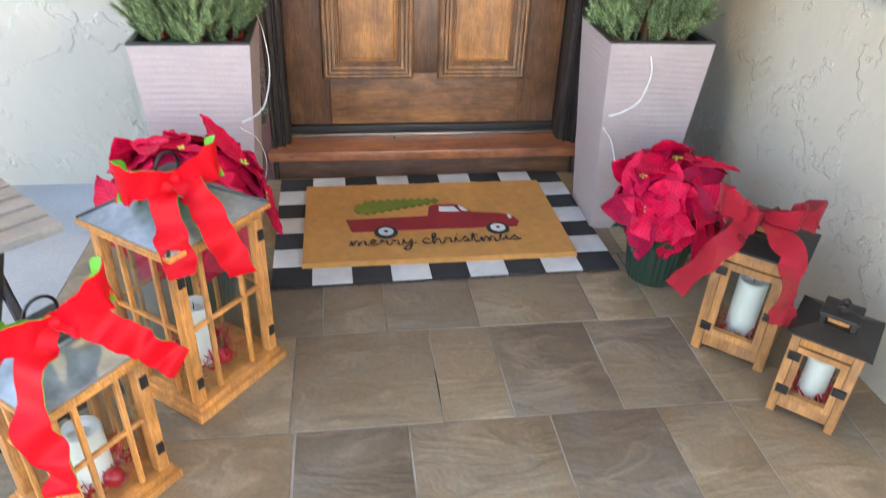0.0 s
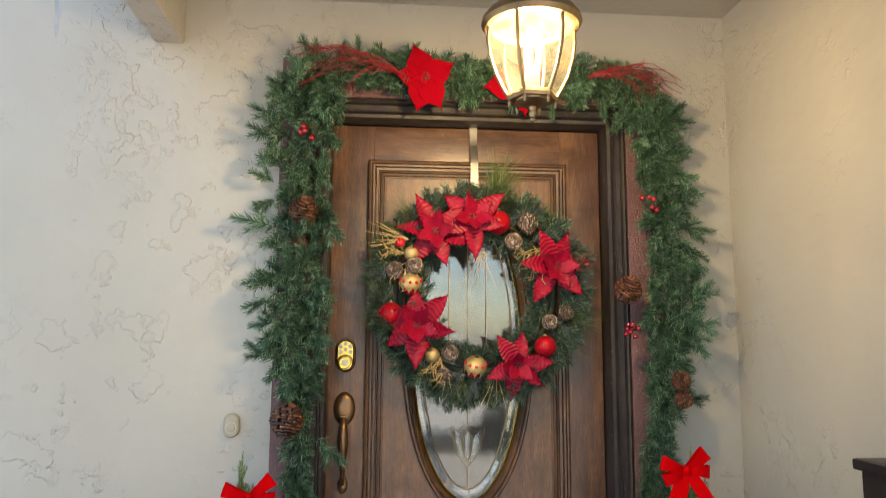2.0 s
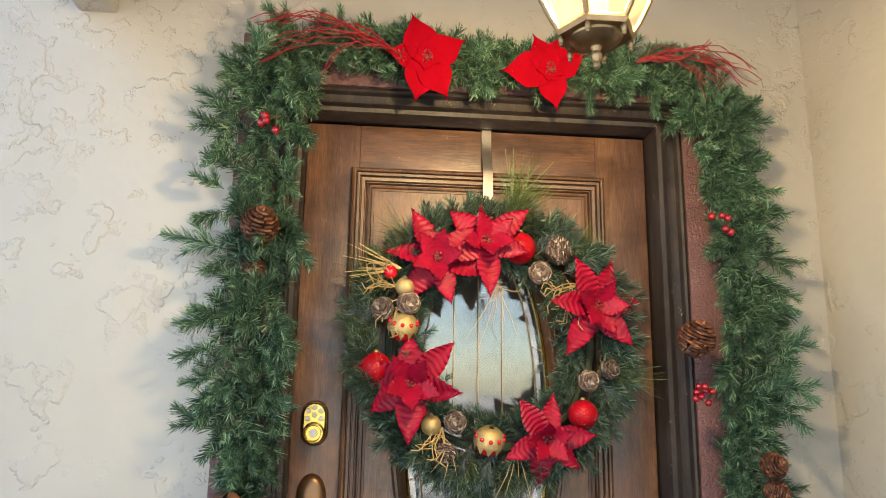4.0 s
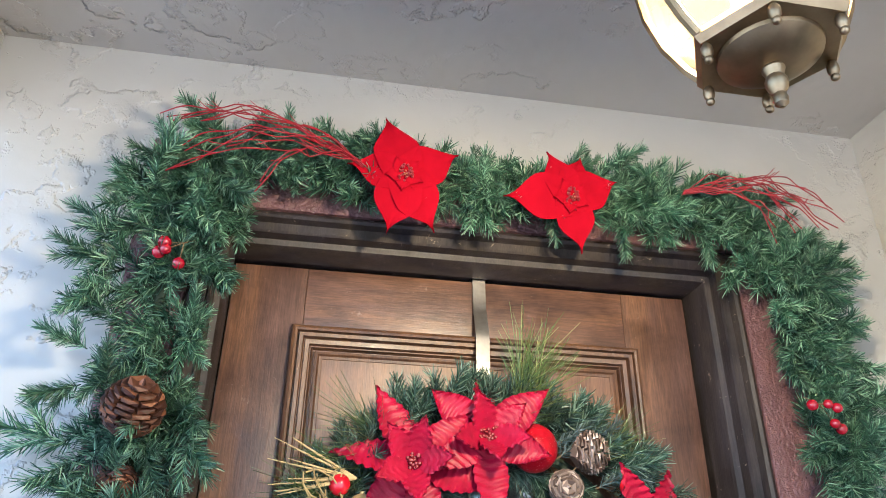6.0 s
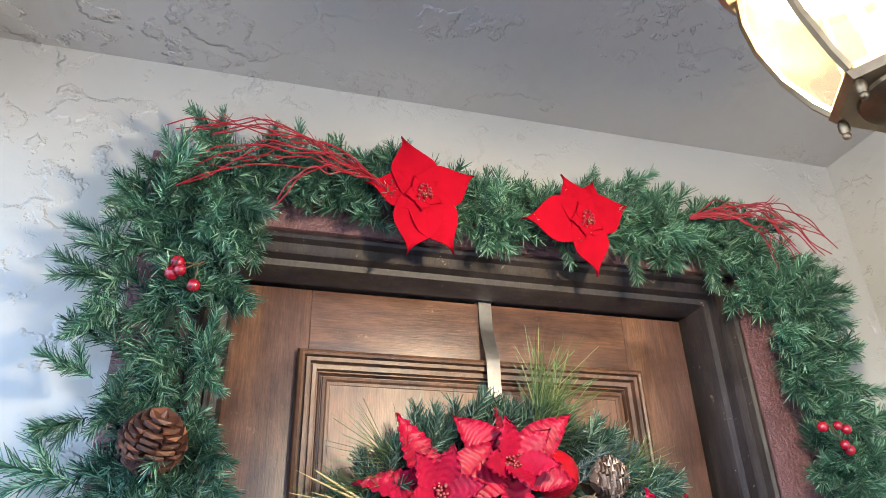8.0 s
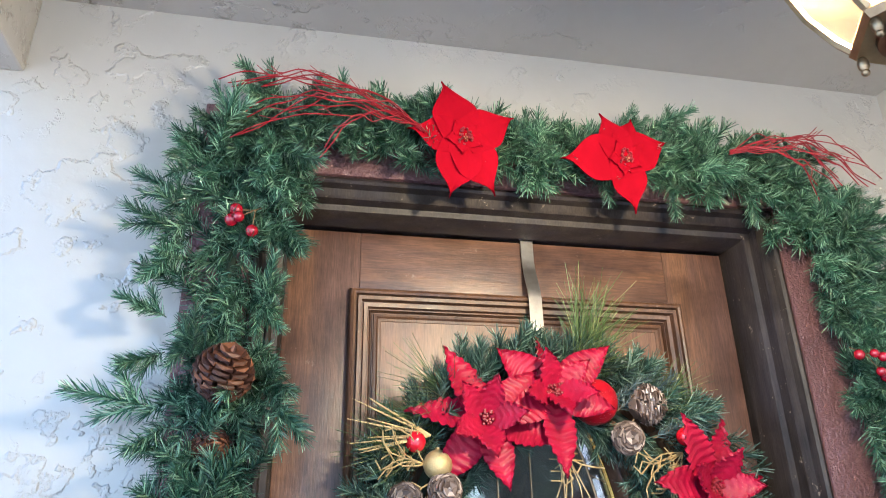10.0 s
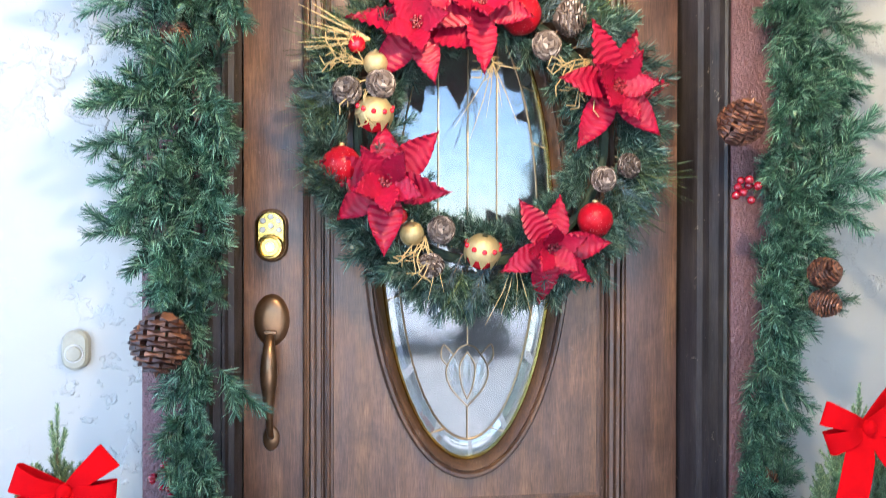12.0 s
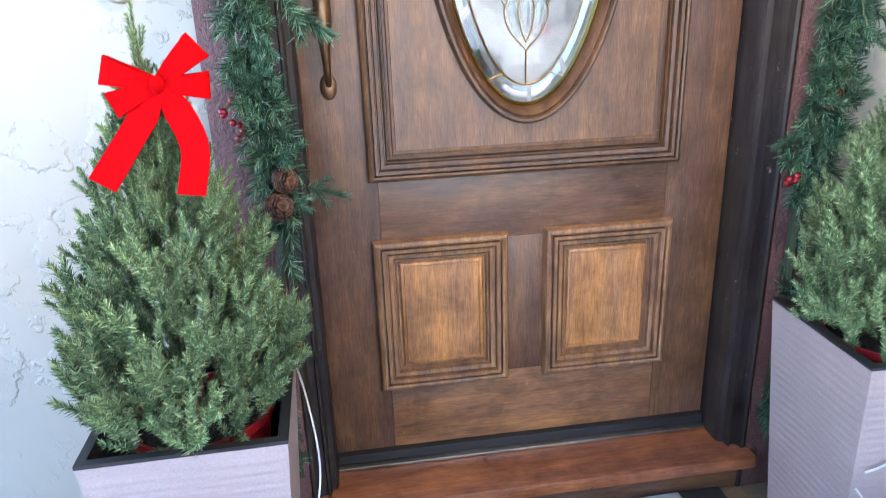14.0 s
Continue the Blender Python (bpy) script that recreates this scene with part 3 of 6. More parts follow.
sill = part("door_sill", boxes((-0.525, 0.52, -0.158, -0.012, 0.078, 0.112), bev=0.008), SILL, frame_thing, "reddish worn wooden door sill")
part("threshold_strip", boxes((-0.455, 0.455, -0.03, 0.03, 0.1125, 0.121), bev=0.002), NICKEL, frame_thing, "metal threshold strip")
part("door_sweep", boxes((-0.454, 0.454, -0.016, 0.03, 0.122, 0.146), bev=0.003), RUBBER, frame_thing, "black rubber door sweep")

# ---- front door ----
door = thing("door_1", "brown stained panelled front door with an oval leaded glass", "door", kind="structure")
DB, DT = 0.147, 2.172
for x0, x1 in ((-0.455, -0.318), (0.318, 0.455)):
    part("stile", boxes((x0, x1, 0.0, 0.04, DB, DT), bev=0.0012), DOOR_V, door)
# the bottom rail takes the wood with bounce light in its colour
for z0, z1 in ((DB, 0.322), (0.655, 0.812), (2.037, DT)):
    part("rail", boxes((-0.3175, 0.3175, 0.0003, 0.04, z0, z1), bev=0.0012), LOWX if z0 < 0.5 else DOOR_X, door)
part("mullion", boxes((-0.058, 0.058, 0.0005, 0.04, 0.3225, 0.6545), bev=0.0012), DOOR_V, door)
PROF = [(0, 0.002), (0, -0.012), (0.004, -0.020), (0.010, -0.023), (0.0145, -0.021), (0.016, -0.010), (0.018, -0.010), (0.0195, -0.020), (0.027, -0.019), (0.029, -0.007), (0.0315, -0.007), (0.033, -0.013), (0.041, -0.011), (0.043, -0.002), (0.0455, -0.002), (0.047, -0.006), (0.050, 0.004), (0.054, 0.004)]
for cx in (-0.1915, 0.1865):
    w = 0.1475
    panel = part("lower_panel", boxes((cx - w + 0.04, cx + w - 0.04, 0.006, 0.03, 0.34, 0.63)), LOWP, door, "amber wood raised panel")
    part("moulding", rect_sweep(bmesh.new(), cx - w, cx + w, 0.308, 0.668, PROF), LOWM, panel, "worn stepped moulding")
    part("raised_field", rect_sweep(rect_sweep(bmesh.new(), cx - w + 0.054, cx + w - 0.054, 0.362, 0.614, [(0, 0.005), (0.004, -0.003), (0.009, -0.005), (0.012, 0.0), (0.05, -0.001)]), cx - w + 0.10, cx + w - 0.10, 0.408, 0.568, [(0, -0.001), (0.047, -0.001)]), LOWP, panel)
# upper panel pierced by the oval
OC, OA, OB = 1.425, 0.213, 0.520


def ellipse(n, a, b, y, cx=0.0, cz=OC):
    return [(cx + a * math.sin(2 * math.pi * k / n), y, cz - b * math.cos(2 * math.pi * k / n)) for k in range(n)]


bm = bmesh.new()
n, px, pz0, pz1 = 96, 0.292, 0.842, 2.008
inner = ellipse(n, OA, OB, -0.002)
outer = []
for x, y, z in inner:
    dx, dz = x / OA, (z - OC) / OB
    k = max(abs(dx), abs(dz))
    outer.append((px * dx / k, -0.002, OC + (pz1 - pz0) / 2 * dz / k))
vi, vo, vb = ([bm.verts.new(p) for p in q] for q in (inner, outer, [(x, 0.035, z) for x, y, z in inner]))
for k in range(n):
    q = (k + 1) % n
    bm.faces.new((vi[k], vi[q], vo[q], vo[k]))
    bm.faces.new((vi[k], vb[k], vb[q], vi[q]))
upper = part("upper_panel", bm, DOOR_P, door, "brown veneered panel round the oval glass", smooth=30)
part("moulding", rect_sweep(bmesh.new(), -0.337, 0.337, 0.797, 2.053, [(d * 0.85, y) for d, y in PROF]), MOULD, upper, "worn stepped moulding")
part("inner_bead", rect_sweep(bmesh.new(), -0.292, 0.292, 0.842, 2.008, [(0, 0.001), (0.002, -0.006), (0.007, -0.007), (0.010, -0.003), (0.015, -0.003), (0.016, -0.002)]), MOULD, upper)


def oval_ring(prof, mat, name, parent, label=""):
    bm = bmesh.new()
    rings = [[bm.verts.new(p) for p in ellipse(n, OA - d, OB - d, y)] for d, y in prof]
    for a, b in zip(rings, rings[1:]):
        for k in range(n):
            bm.faces.new((a[k], a[(k + 1) % n], b[(k + 1) % n], b[k]))
    return part(name, bm, mat, parent, label, 40)


oval_ring([(-0.006, -0.001), (-0.005, -0.012), (0.0, -0.02), (0.006, -0.02), (0.009, -0.013), (0.013, -0.017), (0.018, -0.012), (0.021, -0.004), (0.027, 0.006), (0.030, 0.02)], MOULD, "oval_moulding", door, "dark stepped oval moulding")
oval_ring([(0.0285, 0.006), (0.032, 0.002), (0.036, 0.006), (0.036, 0.012)], BRASS, "glass_bead", door, "bright brass glazing bead")
# leaded glass
GA, GB = OA - 0.034, OB - 0.034
glaze = part("oval_glass", lathe(bmesh.new(), [(1, 0), (1, 0.25)], 64, Matrix.LocRotScale((0, 0.010, OC), Euler((radians(-90), 0, 0)), (GA, GB, 0.016))), PANE, door, "clear leaded glass reflecting the driveway")
glaze.visible_shadow = False
bm = bmesh.new()
for a in (0.030, ):
    tube(bm, [(x, 0.0085, z) for x, y, z in ellipse(64, GA - a, GB - a * 1.25, 0)] + [(0, 0.0085, OC - GB + a * 1.25)], 0.0022, 5)
tube(bm, [(0, 0.0085, OC - GB + 0.037), (0, 0.0085, 1.045)], 0.002, 5)
tube(bm, [(0, 0.0085, 1.175), (0, 0.0085, OC + GB - 0.037)], 0.002, 5)
for sx in (-1, 1):
    for z in (1.0, 1.72, 1.28, 1.60):
        q = math.sqrt(max(0, 1 - ((z - OC) / GB) ** 2))
        q2 = math.sqrt(max(0, 1 - ((z - OC) / (GB - 0.037)) ** 2))
        tube(bm, [(sx * GA * q * 0.99, 0.0085, z - 0.012), (sx * (GA - 0.03) * q2, 0.0085, z)], 0.002, 5)
    tube(bm, curve_pts([(0, 0.0085, 1.045), (sx * 0.035, 0.0085, 1.085), (sx * 0.044, 0.0085, 1.125), (sx * 0.02, 0.0085, 1.165), (0, 0.0085, 1.175)], 5), 0.0018, 5)
    tube(bm, curve_pts([(0, 0.0085, 1.06), (sx * 0.012, 0.0085, 1.09), (sx * 0.016, 0.0085, 1.13), (0, 0.0085, 1.16)], 5), 0.0018, 5)
    tube(bm, curve_pts([(sx * 0.03, 0.0085, 1.155), (sx * 0.05, 0.0085, 1.175), (sx * 0.055, 0.0085, 1.15), (sx * 0.042, 0.0085, 1.13)], 5), 0.0018, 5)
    tube(bm, [(sx * 0.062, 0.0085, 1.36), (sx * 0.062, 0.0085, 1.86)], 0.0018, 5)
part("caming", bm, AGED, glaze, "brass caming lines")
# bevelled pieces of the flower and of the border
for k in range(14):
    a0 = 2 * math.pi * k / 14 + 0.06
    bm = bmesh.new()
    o, i2, ctr = [], [], []
    for q in range(9):
        a = a0 + q / 8 * (2 * math.pi / 14 - 0.05)
        o.append(bm.verts.new(((GA - 0.004) * math.sin(a), 0.0095, OC - (GB - 0.004) * math.cos(a))))
        ctr.append(bm.verts.new(((GA - 0.016) * math.sin(a), 0.0055, OC - (GB - 0.018) * math.cos(a))))
        i2.append(bm.verts.new(((GA - 0.027) * math.sin(a), 0.0095, OC - (GB - 0.033) * math.cos(a))))
    for q in range(8):
        bm.faces.new((o[q], o[q + 1], ctr[q + 1], ctr[q]))
        bm.faces.new((ctr[q], ctr[q + 1], i2[q + 1], i2[q]))
    bv = part("bevel", bm, BEVELG, glaze)
    bv.visible_shadow = False
for sx in (-1, 0, 1):
    bm = bmesh.new()
    lathe(bm, [(0.001, 0.006), (0.5, 0.0), (1.0, -0.0)], 14)
    bv = part("bevel", bm, BEVELG, glaze)
    bv.matrix_local = Matrix.LocRotScale((sx * 0.026, 0.0095, 1.112 + 0.004 * (sx == 0)), Euler((radians(90), radians(sx * 12), 0)), (0.010 if sx else 0.009, 0.045 if sx else 0.046, 0.9))
    bv.visible_shadow = False

# lock and handle

def stadium(bm, cx, cz, w, h, y0, y1, seg=10, inset=0.004):
    def loop(d, y):
        r, pts = w / 2 - d, []
        for k in range(seg + 1):
            a = math.pi * k / seg
            pts.append((cx + r * math.cos(a), y, cz + h / 2 - w / 2 + r * math.sin(a)))
        for k in range(seg + 1):
            a = math.pi + math.pi * k / seg
            pts.append((cx + r * math.cos(a), y, cz - h / 2 + w / 2 + r * math.sin(a)))
        return [bm.verts.new(p) for p in pts]
    L0, L1, L2 = loop(0, y0), loop(0, y1 + inset), loop(inset, y1)
    m = len(L0)
    for a, b in ((L0, L1), (L1, L2)):
        for k in range(m):
            bm.faces.new((a[k], a[(k + 1) % m], b[(k + 1) % m], b[k]))
    bm.faces.new(L2)
    return bm


FACE = Euler((radians(90), 0, 0))
lock = part("keypad_lock", stadium(bmesh.new(), -0.4, 1.402, 0.066, 0.108, 0.0, -0.008), BRONZE, door, "keypad deadbolt with a dark rim")
part("lock_face", stadium(bmesh.new(), -0.4, 1.402, 0.057, 0.098, -0.0075, -0.016), BRASS, lock, "polished brass lock face")
bm = lathe(bmesh.new(), [(0.026, 0), (0.026, 0.012), (0.023, 0.018), (0.019, 0.019), (0.017, 0.012), (0.010, 0.012), (0.009, 0.014), (0.003, 0.014)], 24)
part("cylinder", bm, BRASS, lock, m=Matrix.LocRotScale((-0.4, -0.015, 1.379), FACE, None))
bm = lathe(bmesh.new(), [(0.0095, 0), (0.0095, 0.002), (0.0005, 0.002)], 16)
part("keyhole", bm, NICKEL, lock, m=Matrix.LocRotScale((-0.4, -0.0285, 1.379), FACE, None))
for dx, dz in ((0, 0.037), (-0.015, 0.029), (0.015, 0.029), (0, 0.019), (-0.016, 0.011), (0.016, 0.011)):
    part("key_button", lathe(bmesh.new(), [(0.0062, 0), (0.0062, 0.003), (0.005, 0.004), (0.0004, 0.004)], 14), NICKEL, lock, m=Matrix.LocRotScale((-0.4 + dx, -0.0155, 1.402 + dz), FACE, None))
handle = thing("door_handle", "worn bronze pull handle on the door", "door handle")
handle.parent = door
bm = bmesh.new()
lathe(bm, [(0.001, 0.016), (0.012, 0.0155), (0.024, 0.013), (0.030, 0.008), (0.033, 0.0), ], 28)
part("escutcheon", bm, BRONZE, handle, m=Matrix.LocRotScale((-0.4, 0.0, 1.232), FACE, (1.08, 1.6, 1.1)))
part("grip", tube(bmesh.new(), curve_pts([(-0.4, -0.01, 1.208), (-0.4, -0.035, 1.192), (-0.4, -0.046, 1.15), (-0.4, -0.047, 1.10), (-0.4, -0.04, 1.045), (-0.4, -0.026, 1.01), (-0.4, -0.006, 0.998)], 6), [0.0085 + 0.0095 * math.exp(-((i - 14) / 6.5) ** 2) - 0.00006 * i for i in range(37)], 12), BRONZE, handle)
part("lower_rose", lathe(bmesh.new(), [(0.001, 0.010), (0.010, 0.009), (0.0155, 0.005), (0.017, 0.0)], 20), BRONZE, handle, m=Matrix.LocRotScale((-0.401, 0.0, 0.993), FACE, (1, 1.5, 1)))
part("thumb_latch", boxes((-0.412, -0.388, -0.03, -0.012, 1.206, 1.212), bev=0.002), BRONZE, handle)

# door bell
bell = thing("door_bell", "ivory plastic door bell button on the stucco", "door bell")
part("housing", stadium(bmesh.new(), -0.729, 1.195, 0.046, 0.072, WY, WY - 0.017), IVORY, bell)
part("button", lathe(bmesh.new(), [(0.014, 0), (0.014, 0.004), (0.012, 0.006), (0.0005, 0.007)], 20), IVORY, bell, m=Matrix.LocRotScale((-0.729, WY - 0.0165, 1.189), FACE, None))
part("button_ring", lathe(bmesh.new(), [(0.0165, 0), (0.0165, 0.0025), (0.0142, 0.0025), (0.0142, 0)], 20, close=False), NICKEL, bell, m=Matrix.LocRotScale((-0.729, WY - 0.0168, 1.189), FACE, None))

# mail box on the side wall
mail = thing("mail_box", "black metal wall mail box on the stucco", "mail box")
part("body", boxes((XR - 0.10, XR - 0.001, -1.14, -0.815, 0.915, 1.175), bev=0.004), BLACKM, mail)
part("lid", boxes((XR - 0.113, XR - 0.001, -1.152, -0.803, 1.1755, 1.2), bev=0.006), BLACKM, mail)
part("foot_lip", boxes((XR - 0.106, XR - 0.001, -1.146, -0.809, 0.9, 0.9145), bev=0.004), BLACKM, mail)

# ---- hanging porch lamp ----
lamp = thing("porch_lamp", "aged brass hanging porch lantern, lit, with curved clear glass", "lamp", pose(0.025, -0.92, 0.003))
part("canopy", lathe(bmesh.new(), [(0.062, ZC), (0.062, ZC - 0.012), (0.045, ZC - 0.03), (0.012, ZC - 0.04), (0.012, ZC - 0.06)], 28), AGED, lamp)
part("stem", lathe(bmesh.new(), [(0.009, ZC - 0.055), (0.009, 2.27), (0.016, 2.265), (0.016, 2.255), (0.010, 2.25), (0.010, 2.243)], 14), AGED, lamp)
part("cap", lathe(bmesh.new(), [(0.014, 2.246), (0.036, 2.238), (0.04, 2.228), (0.032, 2.222), (0.03, 2.205), (0.05, 2.185), (0.066, 2.168), (0.07, 2.158), (0.096, 2.14), (0.105, 2.128), (0.107, 2.118), (0.100, 2.108), (0.088, 2.108), (0.085, 2.120), (0.03, 2.15)], 36), AGED, lamp)
SEG = 6
_gp = [(0.0905, 2.112), (0.0925, 2.08), (0.088, 2.045), (0.076, 2.005), (0.060, 1.972), (0.050, 1.957)]
for k in range(SEG):
    a0, a1 = 2 * math.pi * k / SEG, 2 * math.pi * (k + 1) / SEG
    bm = bmesh.new()
    rows = []
    for r, z in _gp:
        p, q = Vector((r * math.cos(a0), r * math.sin(a0), z)), Vector((r * math.cos(a1), r * math.sin(a1), z))
        mid = Vector((math.cos((a0 + a1) / 2), math.sin((a0 + a1) / 2), 0))
        rows.append([bm.verts.new(p.lerp(q, s) + mid * 0.004 * math.sin(math.pi * s)) for s in (0.03, 0.25, 0.5, 0.75, 0.97)])
    for ra, rb in zip(rows, rows[1:]):
        for i in range(4):
            bm.faces.new((ra[i], ra[i + 1], rb[i + 1], rb[i]))
    g = part("pane", bm, AMBER, lamp, "curved clear glass pane")
    g.visible_shadow = False
    part("rib", tube(bmesh.new(), [((r + 0.001) * math.cos(a0), (r + 0.001) * math.sin(a0), z) for r, z in _gp], 0.004, 6), AGED, lamp)
    part("corner_knob", ball(lathe(bmesh.new(), [(0.0028, 1.958), (0.0036, 1.953), (0.0024, 1.949), (0.0040, 1.946), (0.0042, 1.943), (0.0040, 1.940), (0.0022, 1.937)], 14), (0, 0, 1.9355), 0.0032, 12, 8), AGED, lamp, m=Matrix.Translation((0.048 * math.cos(a0), 0.048 * math.sin(a0), 0)))
part("bottom_plate", lathe(bmesh.new(), [(0.053, 1.962), (0.056, 1.955), (0.052, 1.949)], 6), AGED, lamp, smooth=20)
part("bottom_dome", lathe(bmesh.new(), [(0.036, 1.950), (0.035, 1.946), (0.030, 1.942), (0.022, 1.938), (0.008, 1.936)], 32), AGED, lamp)
part("finial", lathe(bmesh.new(), [(0.0065, 1.938), (0.0078, 1.934), (0.0068, 1.931), (0.0058, 1.928), (0.0075, 1.925), (0.0077, 1.922), (0.0066, 1.917), (0.0042, 1.913), (0.0052, 1.909), (0.0046, 1.905), (0.0015, 1.902)], 20), AGED, lamp)
bm = bmesh.new()
for k in range(3):
    a = 2 * math.pi * k / 3
    c, s = 0.012 * math.cos(a), 0.012 * math.sin(a)
    tube(bm, curve_pts([(c, s, 2.02), (c * 1.3, s * 1.3, 2.06), (c, s, 2.098), (-c * 0.3, -s * 0.3, 2.105)], 4), 0.0058, 8)
bo = part("bulb", bm, BULB, lamp, "glowing warm white bulb")
bo.visible_shadow = False
part("bulb_socket", lathe(bmesh.new(), [(0.013, 1.965), (0.017, 1.975), (0.017, 2.01), (0.013, 2.019)], 16), IVORY, lamp)

# icicle ornament under the beam
ice = thing("icicle_ornament", "clear twisted acrylic icicle hanging from the beam", "ornament", pose(-0.975, -0.85, 0))
bm = bmesh.new()
rings = []
for i in range(41):
    t = i / 40
    r = 0.011 * (1 - t) ** 0.7 + 0.0008
    rings.append([bm.verts.new((r * (1 + 0.25 * math.cos(3 * g)) * math.cos(g + 9 * t), r * (1 + 0.25 * math.cos(3 * g)) * math.sin(g + 9 * t), 2.31 - 0.23 * t)) for g in [2 * math.pi * k / 9 for k in range(9)]])
for a, b in zip(rings, rings[1:]):
    for k in range(9):
        bm.faces.new((a[k], a[(k + 1) % 9], b[(k + 1) % 9], b[k]))
bm.faces.new(rings[0])
bm.faces.new(rings[-1][::-1])
part("icicle", bm, ICE, ice)
part("thread", tube(bmesh.new(), [(0, 0, 2.31), (0.001, 0, 2.35), (0, 0, 2.392)], 0.0007, 5), WIRE, ice)

# ---- garland round the door ----
RNG = np.random.default_rng(7)
_rr = random.Random(11)


def sprig_meshes(name, mats, count, length, nl, nr, n_main, n_side, lean=48, sides=2):
    out = []
    for k in range(count):
        L = length * RNG.uniform(0.85, 1.15)
        stems = [((0, 0, 0), (0, 0, L), (RNG.uniform(-0.02, 0.02), RNG.uniform(-0.02, 0.02), 0), n_main, nl, nr, lean, 0.05, 0.0016)]
        for s in range(sides):
            a, h = RNG.uniform(0, 6.28), L * RNG.uniform(0.1, 0.5)
            q = L * RNG.uniform(0.4, 0.6)
            stems.append(((0, 0, h), (q * 0.6 * math.cos(a), q * 0.6 * math.sin(a), h + q * 0.75), (0, 0, 0), n_side, nl * 0.9, nr, lean, 0.1, 0.0012))
        out.append(needles_mesh(name, stems, mats, RNG))
    return out


garland = thing("garland", "green artificial pine garland draped round the door frame", "garland")
SPRIGS = sprig_meshes("sprig", [GARL, BROWNW], 9, 0.125, 0.032, 0.0011, 160, 65)
LEFT = [(-0.53, 0.22), (-0.54, 0.5), (-0.50, 0.78), (-0.505, 0.92), (-0.52, 1.08), (-0.525, 1.2), (-0.525, 1.35), (-0.525, 1.5), (-0.53, 1.7), (-0.535, 1.9), (-0.54, 2.08), (-0.52, 2.22)]
TOP = [(-0.50, 2.27), (-0.36, 2.305), (-0.2, 2.30), (-0.02, 2.285), (0.15, 2.29), (0.32, 2.30), (0.47, 2.27)]
RIGHT = [(0.545, 2.2), (0.58, 2.05), (0.615, 1.9), (0.625, 1.72), (0.62, 1.55), (0.595, 1.40), (0.575, 1.27), (0.555, 1.1), (0.54, 0.95), (0.525, 0.8), (0.525, 0.5), (0.52, 0.2)]
GPATH = [(x, -0.165, z) for x, z in LEFT + TOP + RIGHT]
gp = curve_pts(GPATH, 8)
part("core", tube(bmesh.new(), gp, 0.012, 6), BROWNW, garland)


def girth(p):
    """Half width of the garland at a point of its core."""
    if p.z < 0.78:
        return 0.03
    if p.z > 2.24:
        return 0.085
    if p.x < 0:
        return 0.06 if p.z < 1.25 else 0.06 + min(1, (p.z - 1.25) / 0.2) * 0.068
    return 0.075 if p.z < 1.2 else 0.06 + min(1, (p.z - 1.2) / 0.3) * 0.055


def garland_sprigs(count, seed, fill):
    r = random.Random(seed)
    out = []
    while len(out) < count:
        i = r.randrange(1, len(gp) - 1)
        p, w = gp[i], girth(gp[i])
        if p.z < 0.78 and r.random() < 0.72:
            continue
        if p.z < 1.25 and r.random() < 0.35:
            continue
        d = (gp[i + 1] - gp[i - 1]).normalized()
        side = Vector((d.z, 0, -d.x)) * r.choice((-1, 1))
        along = d * r.choice((-1, 1))
        if abs(d.x) < 0.6:
            along = Vector((0, 0, r.choice((-1, -1, 1))))
        way = (side * r.uniform(0.1, 0.9) + along * r.uniform(0.2, 1.0) + Vector((0, -r.uniform(0.2, 0.85), 0))).normalized()
        ln = 0.125
        inward = side.x * p.x < 0 and p.z < 2.2
        if inward:
            way = (way + Vector((side.x, 0, side.z)) * -0.15).normalized()
        off = max(0.0, w - 0.045) * r.uniform(-0.6, 0.75 if inward else 1.0)
        base = p + side * off + Vector((0, r.uniform(-0.045 if not fill else -0.02, 0.015), 0))
        s = min(0.95, (0.42 + w * 3.6)) * r.uniform(0.7, 1.05)
        out.append((base, way, r.uniform(0, 6.28), s * (0.85 if fill else 1)))
    return out


for b, w, roll, s in garland_sprigs(268, 21, False):
    tip = b + w * 0.14 * s
    if tip.y < -0.235 and min(math.hypot(tip.x - fx, tip.z - 2.262) for fx in (-0.163, 0.135)) < 0.115:
        continue
    same_mesh("sprig", _rr.choice(SPRIGS), garland, aim(b, w, roll, s))
